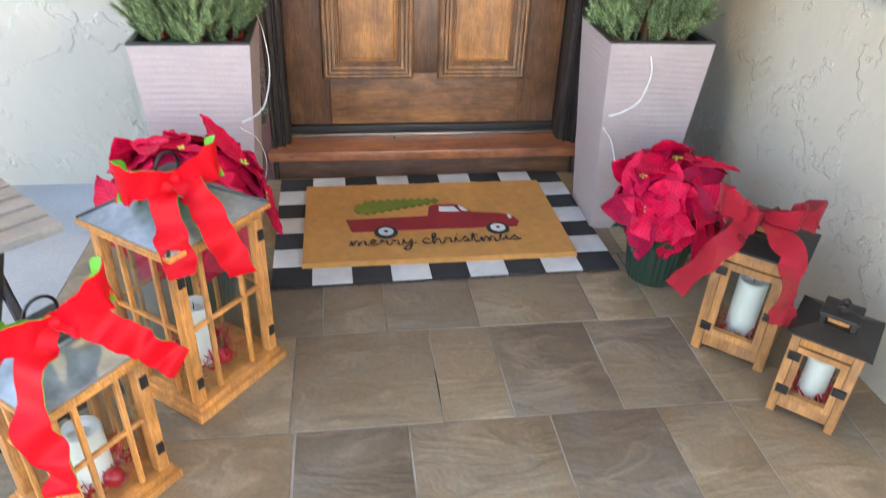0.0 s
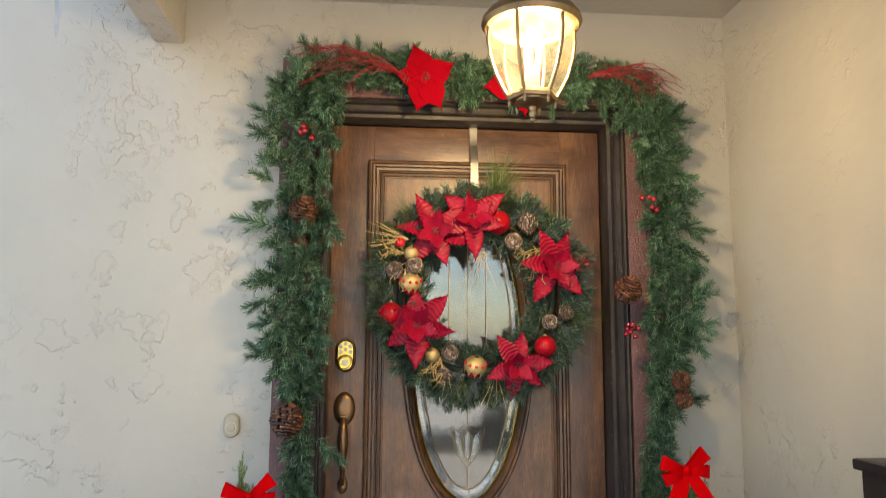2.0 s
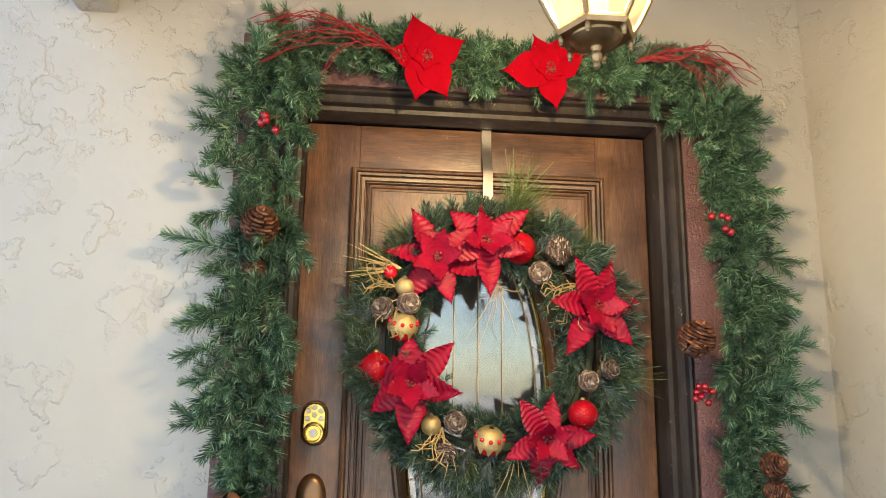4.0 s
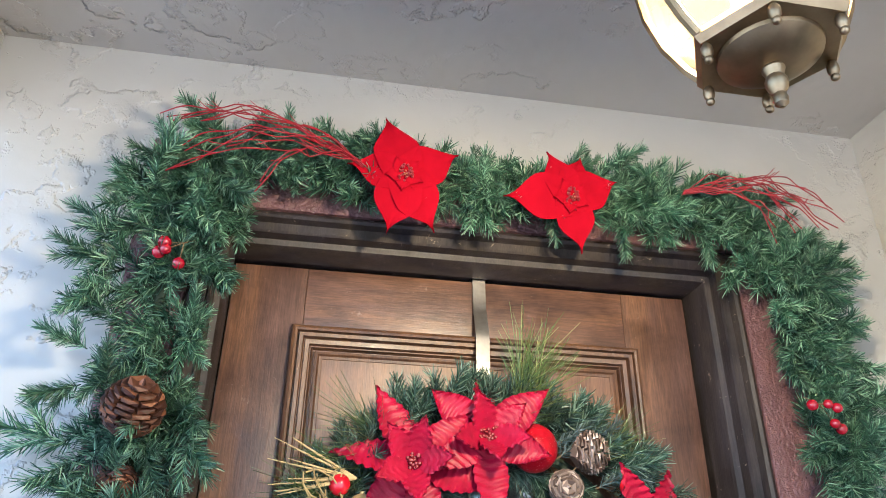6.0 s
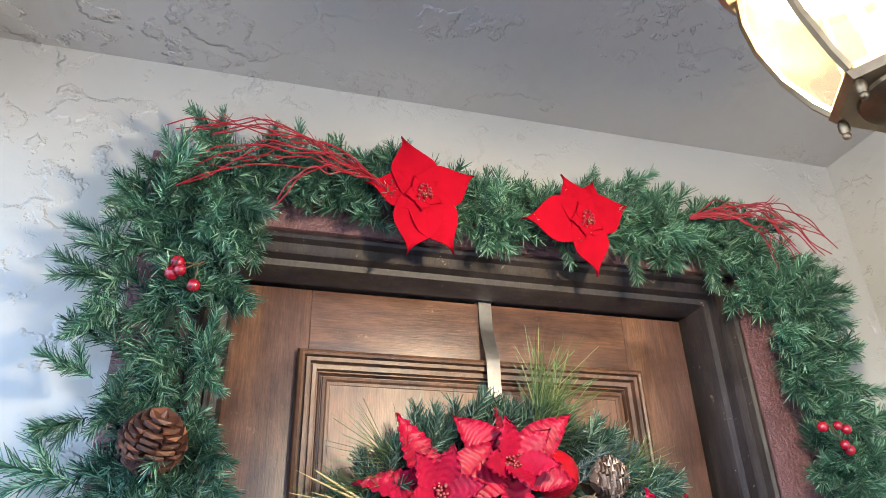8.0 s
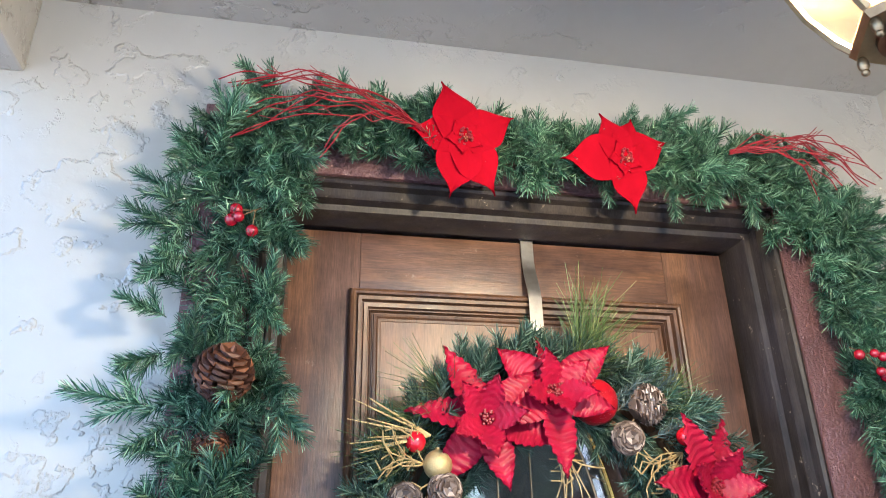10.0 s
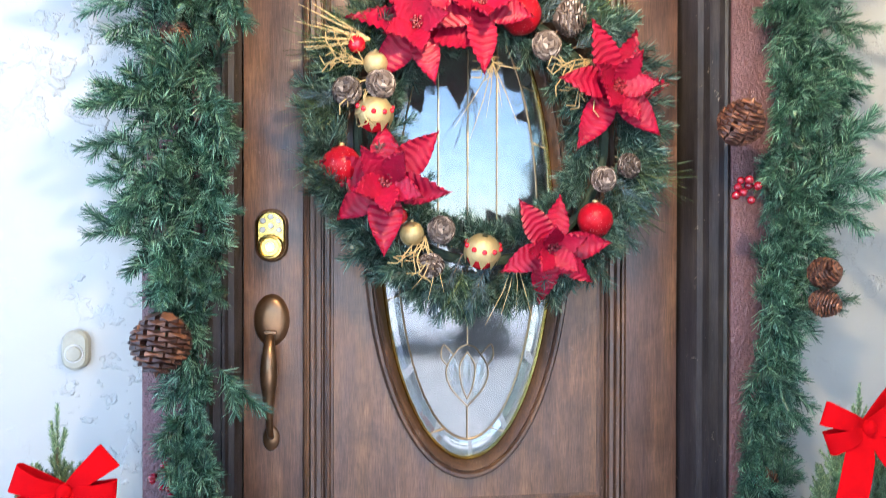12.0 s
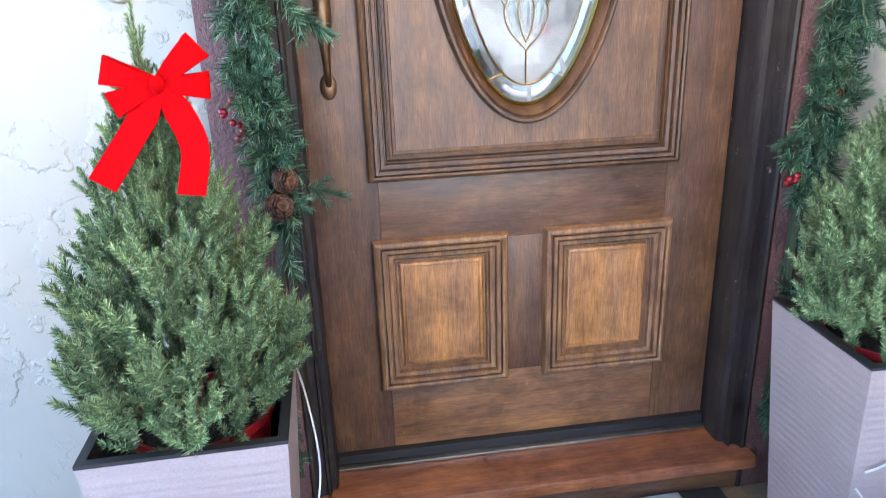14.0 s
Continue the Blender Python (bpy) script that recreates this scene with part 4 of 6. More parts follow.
# stray tips that stand clear of the mass: base x, z and tip x, z
for x0, z0, x1, z1 in ((-0.61, 1.79, -0.735, 1.825), (-0.60, 1.63, -0.70, 1.625), (-0.61, 1.57, -0.70, 1.555), (-0.61, 1.50, -0.69, 1.50), (-0.60, 1.39, -0.70, 1.445), (-0.62, 1.93, -0.70, 1.975),
                       (-0.60, 2.12, -0.70, 2.18), (-0.58, 2.2, -0.665, 2.235), (-0.54, 2.26, -0.60, 2.34), (-0.52, 2.3, -0.535, 2.40), (-0.37, 2.31, -0.365, 2.405), (-0.21, 2.31, -0.19, 2.39), (-0.03, 2.29, -0.02, 2.37),
                       (0.33, 2.30, 0.355, 2.39), (0.36, 2.29, 0.42, 2.35), (0.60, 2.15, 0.715, 2.17), (0.62, 2.05, 0.70, 2.07), (0.64, 1.93, 0.73, 1.92), (0.66, 1.82, 0.76, 1.79), (0.65, 1.58, 0.72, 1.60), (0.64, 1.28, 0.735, 1.275),
                       (-0.47, 1.17, -0.385, 1.08), (-0.46, 0.84, -0.38, 0.83), (-0.49, 1.45, -0.42, 1.44), (0.42, 2.27, 0.405, 2.16), (0.34, 2.27, 0.33, 2.17), (0.25, 2.27, 0.24, 2.16), (0.11, 2.27, 0.11, 2.17), (-0.05, 2.26, 0.0, 2.16)):
    a, b = Vector((x0, -0.18, z0)), Vector((x1, -0.20, z1))
    same_mesh("sprig", _rr.choice(SPRIGS), garland, aim(a, b - a, _rr.uniform(0, 6), (b - a).length / 0.14))
stems = []
for b, w, roll, s in garland_sprigs(1050, 33, True):
    t = b + w * 0.10 * s
    stems.append((tuple(b + Vector((0, 0.01, 0))), tuple(t), (0, 0, -0.01), 72, 0.028, 0.0011, 50, 0.0, 0.0015))
fill = new("inner_foliage", needles_mesh("inner_foliage", stems, [GARL, BROWNW], RNG))
fill.parent = garland
tagged(fill, kind="stuff")


def cone_mesh(name, mat, length, radius, seed, open_=1.0):
    r = random.Random(seed)
    bm = bmesh.new()
    lathe(bm, [(0.001, 0), (radius * 0.4, length * 0.15), (radius * 0.45, length * 0.4), (radius * 0.25, length * 0.8), (0.001, length)], 10)
    rows = 11
    for i in range(rows):
        t = (i + 0.3) / rows
        rad = radius * math.sin(math.pi * (0.16 + 0.8 * t)) ** 0.8
        cnt = max(5, int(10 * math.sin(math.pi * (0.2 + 0.72 * t))))
        for k in range(cnt):
            a = 2 * math.pi * (k + 0.5 * (i % 2)) / cnt + r.uniform(-0.08, 0.08)
            tip = Vector((rad * math.cos(a), rad * math.sin(a), length * (t * 0.95 + 0.10 * open_ * (1 - t))))
            root = Vector((rad * 0.35 * math.cos(a), rad * 0.35 * math.sin(a), length * t * 0.95))
            sd = Vector((-math.sin(a), math.cos(a), 0)) * radius * 0.30
            up = Vector((0, 0, length * 0.03))
            q = [root - sd * 0.5, root + sd * 0.5, tip + sd, tip - sd]
            lo = [bm.verts.new(v - up) for v in q]
            hi = [bm.verts.new(v + up * (1.3 if j > 1 else 0.6)) for j, v in enumerate(q)]
            nose = bm.verts.new(tip + (tip - root).normalized() * radius * 0.12)
            bm.faces.new(hi)
            bm.faces.new(lo[::-1])
            for j in (0, 1, 3):
                bm.faces.new((lo[j], lo[(j + 1) % 4], hi[(j + 1) % 4], hi[j]))
            bm.faces.new((hi[2], nose, lo[2]))
            bm.faces.new((hi[3], lo[3], nose))
            bm.faces.new((hi[2], hi[3], nose))
            bm.faces.new((lo[3], lo[2], nose))
    return mesh_of(name, bm, mat, 25)


CONE_BIG = [cone_mesh("pine_cone", CONE, 0.082, 0.036, k) for k in (1, 2)]
CONE_FR = [cone_mesh("pine_cone", CONEF, 0.055, 0.028, k, 1.4) for k in (3, 4)]
for (x, y, z), way, s, k in (((-0.535, -0.215, 1.805), (0.3, -0.65, 0.65), 1.1, 0), ((0.455, -0.215, 1.572), (0.25, -0.5, 0.85), 1.1, 1), ((-0.545, -0.225, 1.27), (-0.1, -0.2, -0.95), 1.3, 0),
                             ((0.60, -0.24, 1.325), (0.3, -0.8, 0.3), 0.75, 1), ((0.605, -0.23, 1.285), (0.5, -0.7, -0.2), 0.7, 0), ((-0.50, -0.185, 0.86), (0.5, -0.7, 0.1), 0.62, 1), ((-0.515, -0.185, 0.805), (0.4, -0.7, 0.3), 0.7, 0),
                             ((-0.545, -0.18, 1.76), (0.3, -0.5, -0.6), 0.7, 1), ((0.545, -0.185, 0.93), (-0.3, -0.6, 0.6), 0.6, 0)):
    same_mesh("pine_cone", CONE_BIG[k], garland, aim((x, y, z), way, 0.7, s), "open brown pine cone")


def berries(parent, x, y, z, n, spread, r, seed, stem=(0.03, 0.0, 0.05)):
    q = random.Random(seed)
    bm = bmesh.new()
    cl = []
    for _ in range(n):
        c = Vector((x + q.uniform(-spread, spread), y + q.uniform(-spread, spread) * 0.6, z + q.uniform(-spread, spread)))
        cl.append(c)
        tube(bm, [c, (x + stem[0] * 0.5, y + 0.01, z + stem[2] * 0.5), (x + stem[0], y + 0.03, z + stem[2])], 0.0009, 4)
    pick = part("berry_pick", bm, TWIG, parent, "red berry sprig")
    for c in cl:
        part("berry", ball(bmesh.new(), c, r * q.uniform(0.85, 1.1), 12, 8), BERRY, pick)


berries(garland, -0.512, -0.24, 2.08, 4, 0.026, 0.0105, 1, (0.02, 0.03, 0.03))
berries(garland, 0.535, -0.26, 1.88, 5, 0.026, 0.0085, 2, (-0.02, 0.03, 0.03))
berries(garland, 0.475, -0.25, 1.485, 9, 0.022, 0.0075, 3, (0.05, 0.03, 0.01))
berries(garland, -0.568, -0.175, 0.985, 9, 0.017, 0.0065, 4)
berries(garland, -0.548, -0.175, 0.945, 10, 0.018, 0.0065, 5, (0.01, 0, 0.08))
berries(garland, 0.475, -0.2, 0.79, 8, 0.018, 0.007, 6, (0.05, 0.0, 0.02))


# ---- felt poinsettias and red twig sprays on the head of the garland ----
def stamens(parent, mat, count, spread, r, seed, lift=0.006):
    q = random.Random(seed)
    bm = bmesh.new()
    for _ in range(count):
        a, d = q.uniform(0, 6.28), spread * math.sqrt(q.random())
        ball(bm, (d * math.cos(a), d * math.sin(a), lift + q.uniform(0, 0.008)), r, 7, 5)
    return part("flower_centre", bm, mat, parent, "cluster of small stamens")


FELTP = [petal_mesh("petal", FELT, 0.116, 0.082, 0.06, 2, 0.0015, 2.1, 0.8), petal_mesh("petal", FELT, 0.10, 0.07, 0.15, 2, 0.001, 2.0, 0.75), petal_mesh("petal", FELT, 0.036, 0.028, 0.1, 2, 0.0006, 1.6, 0.6)]
for x, z, spin, tilt, angs in ((-0.163, 2.268, 0, (0.05, -1, -0.08), ((19, 1.02, 0), (-60, 0.97, 0), (-150, 1.0, 0), (168, 1.0, 0), (84, 0.86, 0))),
                               (0.135, 2.257, 0, (0.1, -1, -0.15), ((27, 0.82, 0), (-64, 0.93, 0), (-166, 0.9, 0), (97, 1.08, 0), (-17, 0.92, 1)))):
    fl = thing("poinsettia_flower", "flat bright red felt poinsettia tucked into the garland", "flower", aim((x, -0.232, z - 0.008), tilt), "felt flowers on the garland")
    zup = fl.matrix_world.to_3x3() @ Vector((0, 1, 0))
    for a, s, k in angs:
        same_mesh("petal", FELTP[k], fl, Matrix.Rotation(radians(a), 4, "Z") @ Matrix.Diagonal((s, s, s, 1)))
    for a in (0, 72, 144, 216, 288):
        same_mesh("petal", FELTP[2], fl, Matrix.Translation((0, 0, 0.004)) @ Matrix.Rotation(radians(a + 30), 4, "Z") @ Matrix.Rotation(radians(12), 4, "X"))
    stamens(fl, STAMEN, 30, 0.015, 0.0026, 5)
    stamens(fl, STAMENG, 7, 0.012, 0.0012, 6, 0.012)
    part("stem_wire", tube(bmesh.new(), [(0, 0, -0.001), (0, 0, -0.05), (0.01, 0.01, -0.11)], 0.0015, 5), BROWNW, fl)


def spray(name, root, ends, seed, label):
    q = random.Random(seed)
    th = thing(name, label, "twigs", group="red twig sprays")
    for e in ends:
        root_v, end = Vector(root), Vector(e)
        for k in range(2):
            pts = []
            dev = Vector((q.uniform(-0.02, 0.02), q.uniform(-0.03, 0.0), q.uniform(-0.015, 0.02)))
            for i in range(9):
                t = i / 8
                pts.append(root_v.lerp(end + dev, t) + Vector((q.uniform(-1, 1), q.uniform(-1, 1), q.uniform(-1, 1))) * 0.009 * math.sin(math.pi * min(0.8, t + 0.1)) + Vector((0, -0.025, 0.034)) * math.sin(math.pi * t) + Vector((0, 0, 0.006)) * math.sin(9 * t + 2 * k))
            bm = tube(bmesh.new(), curve_pts(pts, 3), 0.0011, 5)
            for i in (4, 6):
                off = Vector((q.uniform(-1, 1), q.uniform(-1, 0.3), q.uniform(-1, 1))) * 0.012 + (pts[i] - pts[i - 1]) * 0.6
                tube(bm, [pts[i], pts[i] + off * 0.5, pts[i] + off + Vector((0, 0, 0.003))], [0.0010, 0.0009, 0.0006], 4)
            part("twig", bm, REDTWIG, th)
    return th


spray("red_twig_spray", (-0.235, -0.235, 2.268), ((-0.57, -0.225, 2.325), (-0.55, -0.235, 2.295), (-0.53, -0.22, 2.25), (-0.50, -0.23, 2.32), (-0.42, -0.24, 2.215), (-0.46, -0.22, 2.285), (-0.545, -0.22, 2.225)), 3, "glittery red twig spray lying on the garland")
spray("red_twig_spray", (0.355, -0.235, 2.278), ((0.645, -0.225, 2.275), (0.62, -0.235, 2.24), (0.56, -0.225, 2.215), (0.60, -0.22, 2.285), (0.52, -0.225, 2.205), (0.58, -0.235, 2.255), (0.64, -0.235, 2.25)), 4, "glittery red twig spray lying on the garland")

# ---- over-door hook ----
hook = thing("wreath_hook", "brushed metal over-door hook holding the wreath", "hook")
part("strap", strip(bmesh.new(), [(0.018, -0.0045, 2.177), (0.018, -0.0055, 2.13), (0.018, -0.012, 2.105), (0.018, -0.03, 2.06), (0.018, -0.034, 2.04), (0.018, -0.034, 1.95), (0.018, -0.034, 1.866)], 0.026, (1, 0, 0), 0.0022), NICKEL, hook)
part("top_fold", boxes((0.002, 0.034, -0.0055, 0.035, 2.1765, 2.179), bev=0.0006), NICKEL, hook)
part("hook_end", tube(bmesh.new(), [(0.018, -0.034, 1.868), (0.018, -0.042, 1.848), (0.018, -0.05, 1.842), (0.018, -0.056, 1.846)], 0.004, 8, flat=0.3), NICKEL, hook)

# ---- wreath ----
WC = Vector((0.022, -0.055, 1.60))
wreath = thing("wreath", "round green wreath with red poinsettias, baubles and pine cones", "wreath", Matrix.Translation(WC))
part("ring", tube(bmesh.new(), [(0.25 * math.sin(a), 0, 0.25 * math.cos(a)) for a in [2 * math.pi * k / 48 for k in range(49)]], 0.010, 8), BROWNW, wreath, "dark wire ring")
WSPR = sprig_meshes("sprig", [WRNDL, TWIG], 6, 0.105, 0.030, 0.001, 100, 50)
LSPR = sprig_meshes("long_sprig", [PINE, TWIG], 3, 0.07, 0.085, 0.0006, 60, 0, 38, 0)
BSPR = sprig_meshes("blue_sprig", [BLUEF, TWIG], 3, 0.12, 0.022, 0.0009, 110, 40, 42, 1)
for k in range(300):
    a = 2 * math.pi * (k + _rr.random() * 0.8) / 300
    rad = Vector((math.sin(a), 0, math.cos(a)))
    tan = Vector((math.cos(a), 0, -math.sin(a)))
    sgn = (1, -1, 1)[k % 3]
    w = rad * sgn * _rr.uniform(0.45, 1.0) + tan * _rr.uniform(0.2, 0.9) + Vector((0, -_rr.uniform(0.15, 0.8), 0))
    b = rad * (0.25 + 0.02 * sgn) + Vector((0, _rr.uniform(-0.02, 0.005), 0))
    s = _rr.uniform(0.75, 1.05) * (1.08 if sgn > 0 else 0.85)
    same_mesh("sprig", _rr.choice(WSPR), wreath, aim(b, w, _rr.uniform(0, 6), s))
for ang, out, tn, s in ((4, 0.6, 0.5, 1.3), (8, 1, 0.2, 1.5), (14, 1, -0.3, 1.4), (-38, 1, -0.5, 1.2), (-46, 0.8, -0.9, 1.1), (-62, 1, -0.3, 1.1), (-82, 1, -0.2, 0.9), (100, 1, 0.2, 1.1), (112, 1, 0.5, 1.0), (40, 1, 0.2, 0.9), (32, 0.8, 0.5, 1.0), (-170, 0.9, 0, 0.8), (165, 0.8, 0.4, 0.9), (-105, 1, 0.1, 0.9)):
    a = radians(ang)
    rad, tan = Vector((math.sin(a), 0, math.cos(a))), Vector((math.cos(a), 0, -math.sin(a)))
    tuft = same_mesh("long_sprig", _rr.choice(LSPR), wreath, aim(rad * 0.27 + Vector((0, -0.035, 0)), rad * out + tan * tn + Vector((0, -0.35, 0)), _rr.uniform(0, 6), s), "long yellow-green pine tuft")
    tagged(tuft, "long yellow-green pine tuft", kind="stuff")
for ang, tn in ((26, 0.5), (34, 0.1), (20, 0.9), (-72, -0.4), (108, 0.3), (178, 0.6), (-168, 0.2), (45, 0.3)):
    a = radians(ang)
    rad, tan = Vector((math.sin(a), 0, math.cos(a))), Vector((math.cos(a), 0, -math.sin(a)))
    same_mesh("blue_sprig", _rr.choice(BSPR), wreath, aim(rad * 0.24 + Vector((0, -0.045, 0)), rad + tan * tn + Vector((0, -0.3, 0)), _rr.uniform(0, 6), 0.95), "frosted blue-green sprig")

WP = [petal_mesh("petal", SATIN, 0.130, 0.060, 0.12, 10, 0.0034, 1.2, 0.16, 0.1), petal_mesh("petal", SATIN, 0.118, 0.056, 0.24, 9, 0.0034, 1.2, 0.16, 0.25), petal_mesh("petal", SATIN, 0.084, 0.044, 0.06, 7, 0.003, 1.1, 0.2)]
for i, (x, z, spin, tilt, s) in enumerate(((-0.118, 1.792, 18, (-0.15, -1, 0.05), 1.0), (-0.002, 1.838, 0, (0.1, -1, 0.1), 1.0), (0.262, 1.688, 30, (0.15, -1, 0.0), 1.03), (-0.176, 1.500, 8, (-0.12, -1, -0.05), 1.08), (0.137, 1.378, 44, (0.05, -1, -0.12), 0.92))):
    fl = thing("poinsettia", "", "", aim((x - WC.x, -0.082, z - WC.z), tilt))
    fl.parent = wreath
    tagged(fl, "ribbed glittery dark red silk poinsettia")
    for k in range(6):
        same_mesh("petal", WP[(k + i) % 2], fl, Matrix.Rotation(radians(60 * k + spin + _rr.uniform(-9, 9)), 4, "Z") @ Matrix.Rotation(radians(_rr.uniform(-4, 34)), 4, "X") @ Matrix.Rotation(radians(_rr.uniform(-22, 22)), 4, "Y") @ Matrix.Diagonal((s, s * _rr.uniform(0.9, 1.12), s, 1)))
    for k in range(5):
        same_mesh("petal", WP[2], fl, Matrix.Translation((0, 0, 0.006)) @ Matrix.Rotation(radians(72 * k + spin + 30 + _rr.uniform(-12, 12)), 4, "Z") @ Matrix.Rotation(radians(_rr.uniform(26, 55)), 4, "X") @ Matrix.Diagonal((s, s, s, 1)))
    stamens(fl, STAMEN, 34, 0.017, 0.0035, 40 + i, 0.012)


def bauble(x, z, r, mat, label, y=-0.055):
    bm = ball(bmesh.new(), (0, 0, 0), r, 24, 16)
    b = part("bauble", bm, mat, wreath, label, 80, Matrix.Translation((x - WC.x, y, z - WC.z)))
    part("bauble_cap", lathe(bmesh.new(), [(r * 0.16, r * 0.97), (r * 0.17, r * 1.12), (r * 0.1, r * 1.14)], 12), GOLD, b)
    return b


bauble(-0.258, 1.532, 0.038, GLITTER, "large red glitter bauble")
bauble(0.085, 1.83, 0.040, GLITTER, "large red glitter bauble")
bauble(0.235, 1.433, 0.035, GLITTER, "large red glitter bauble")
bauble(-0.194, 1.724, 0.0235, GOLD, "small gold bauble", -0.062)
bauble(-0.126, 1.405, 0.0235, GOLD, "small gold bauble", -0.062)
bauble(0.222, 1.715, 0.013, GOLD, "small gold bauble", -0.05)
bauble(-0.23, 1.759, 0.017, GLOSSRED, "small shiny red bauble", -0.062)
bauble(0.244, 1.772, 0.016, GLOSSRED, "small shiny red bauble", -0.062)
bauble(-0.150, 1.438, 0.016, GLOSSRED, "small shiny red bauble", -0.075)
for x, z in ((-0.197, 1.628), (0.010, 1.368)):
    b = part("cutout_ornament", lathe(bmesh.new(), [(0.006, 0.036), (0.02, 0.033), (0.031, 0.022), (0.037, 0.006), (0.035, -0.004)], 20, close=False), GOLD, wreath, "gold ornament with a notched edge and red inside", 60, aim((x - WC.x, -0.055, z - WC.z), (0.1, -0.4, 0.9)))
    part("red_core", ball(bmesh.new(), (0, 0, -0.002), 0.031, 16, 10), GLOSSRED, b)
    for k in range(10):
        a = 2 * math.pi * k / 10
        bm = bmesh.new()
        v = [bm.verts.new(p) for p in ((0.037 * math.cos(a - 0.26), 0.037 * math.sin(a - 0.26), 0.0), (0.037 * math.cos(a + 0.26), 0.037 * math.sin(a + 0.26), 0.0), (0.031 * math.cos(a), 0.031 * math.sin(a), -0.022), (0.034 * math.cos(a), 0.034 * math.sin(a), 0.003))]
        for f in ((0, 1, 2), (0, 3, 1), (1, 3, 2), (2, 3, 0)):
            bm.faces.new([v[q] for q in f])
        part("point", bm, GOLD, b)
        part("red_dot", ball(bmesh.new(), (0.0335 * math.cos(a), 0.0335 * math.sin(a), 0.0165), 0.0052, 8, 6), GLOSSRED, b)
for x, z, way, s, k in ((-0.243, 1.665, (-0.2, -1, 0.2), 0.95, 0), (-0.190, 1.685, (0.2, -1, 0), 0.95, 1), (0.135, 1.770, (-0.1, -1, -0.1), 0.95, 0), (0.152, 1.825, (0.9, -0.35, 0.05), 1.25, 1), (0.245, 1.512, (0.1, -1, 0), 0.85, 1), (0.288, 1.535, (0.5, -0.8, 0.2), 0.85, 0), (-0.073, 1.410, (0.1, -1, 0.1), 0.9, 0), (-0.088, 1.362, (-0.1, -0.7, -0.7), 0.9, 1)):
    same_mesh("pine_cone", CONE_FR[k], wreath, aim((x - WC.x, -0.045, z - WC.z), way, k, s), "small frosted pine cone")


def twigs(cx, cz, ang, seed, n=7, ln=0.075):
    q = random.Random(seed)
    bm = bmesh.new()
    for k in range(n):
        a = radians(ang + q.uniform(-40, 40))
        d = Vector((math.sin(a), 0, math.cos(a)))
        sidew = Vector((d.z, 0, -d.x))
        pts = [Vector((cx - WC.x, -0.06, cz - WC.z)) + d * ln * t * q.uniform(0.9, 1.1) + sidew * 0.02 * math.sin(3 * t + k) * t + Vector((0, -0.03 * t, 0)) for t in (0, 0.25, 0.5, 0.75, 1.0)]
        tube(bm, pts, 0.0013, 5)
        for j in (1, 2, 3, 4):
            e = pts[j] + (d * 0.6 + sidew * q.choice((-1, 1))).normalized() * 0.018
            tube(bm, [pts[j], e], 0.0012, 4)
    part("gold_twig_spray", bm, GOLDTWIG, wreath, "gold glitter twig spray")


twigs(0.235, 1.745, -135, 5, 8, 0.10)
twigs(-0.215, 1.725, -70, 6, 6, 0.07)
twigs(-0.20, 1.70, 200, 7, 4, 0.09)
twigs(-0.10, 1.40, 210, 8, 6, 0.07)
twigs(0.02, 1.76, 180, 9, 3, 0.06)
bm = bmesh.new()
for k in range(13):
    a, l = radians(-82 + _rr.uniform(-24, 22)), _rr.uniform(0.07, 0.14)
    o = Vector((-0.205 - WC.x, -0.06, 1.77 - WC.z))
    tube(bm, [o, o + Vector((math.sin(a) * l * 0.5, -0.012, math.cos(a) * l * 0.5)), o + Vector((math.sin(a) * l, -0.03, math.cos(a) * l))], [0.0024, 0.002, 0.0006], 5)
part("gold_grass", bm, GOLDTWIG, wreath, "dry golden grass tuft")
for x0, z0, lens in ((0.03, 1.735, (0.13, 0.15, 0.11, 0.09, 0.12)), (0.075, 1.36, (0.13, 0.11, 0.09, 0.12)), (-0.08, 1.36, (0.06, 0.08, 0.07))):
    bm = bmesh.new()
    for k, l in enumerate(lens):
        q = 0.014 * (k - len(lens) / 2)
        tube(bm, [(x0 - WC.x, -0.055, z0 - WC.z), (x0 - WC.x + q, -0.075, z0 - WC.z - l * 0.5), (x0 - WC.x + q * 2.2, -0.07, z0 - WC.z - l)], [0.0012, 0.0011, 0.0005], 5)
    part("hanging_tuft", bm, GOLDTWIG, wreath, "thin dry hanging stems")

# ---- planters with small spruces ----
def planter_mesh(bm, wt, wb, h):
    """A tapered square box with wavy horizontal grooves."""
    n, m, rings = 96, 14, []
    for i in range(n + 1):
        z = h * i / n
        ring = []
        for sidei in range(4):
            for k in range(m):
                t = k / m * 2 - 1
                wave = z * 62 * 2 * math.pi / 1.0 + 1.6 * math.sin(2.2 * t + sidei * 1.7) + 0.9 * math.sin(z * 23 + 3 * t + sidei)
                g = 0.0015 * math.sin(wave) if 0.012 < z < h - 0.02 and abs(t) < 0.97 else 0.0
                w = (wb + (wt - wb) * z / h) / 2 + g
                x, y = t * ((wb + (wt - wb) * z / h) / 2), -w
                c, s = ((1, 0), (0, 1), (-1, 0), (0, -1))[sidei]
                ring.append(bm.verts.new((x * c - y * s, x * s + y * c, z)))
        rings.append(ring)
    q = 4 * m
    for a, b in zip(rings, rings[1:]):
        for k in range(q):
            bm.faces.new((a[k], a[(k + 1) % q], b[(k + 1) % q], b[k]))
    bm.faces.new(rings[0][::-1])
    return bm


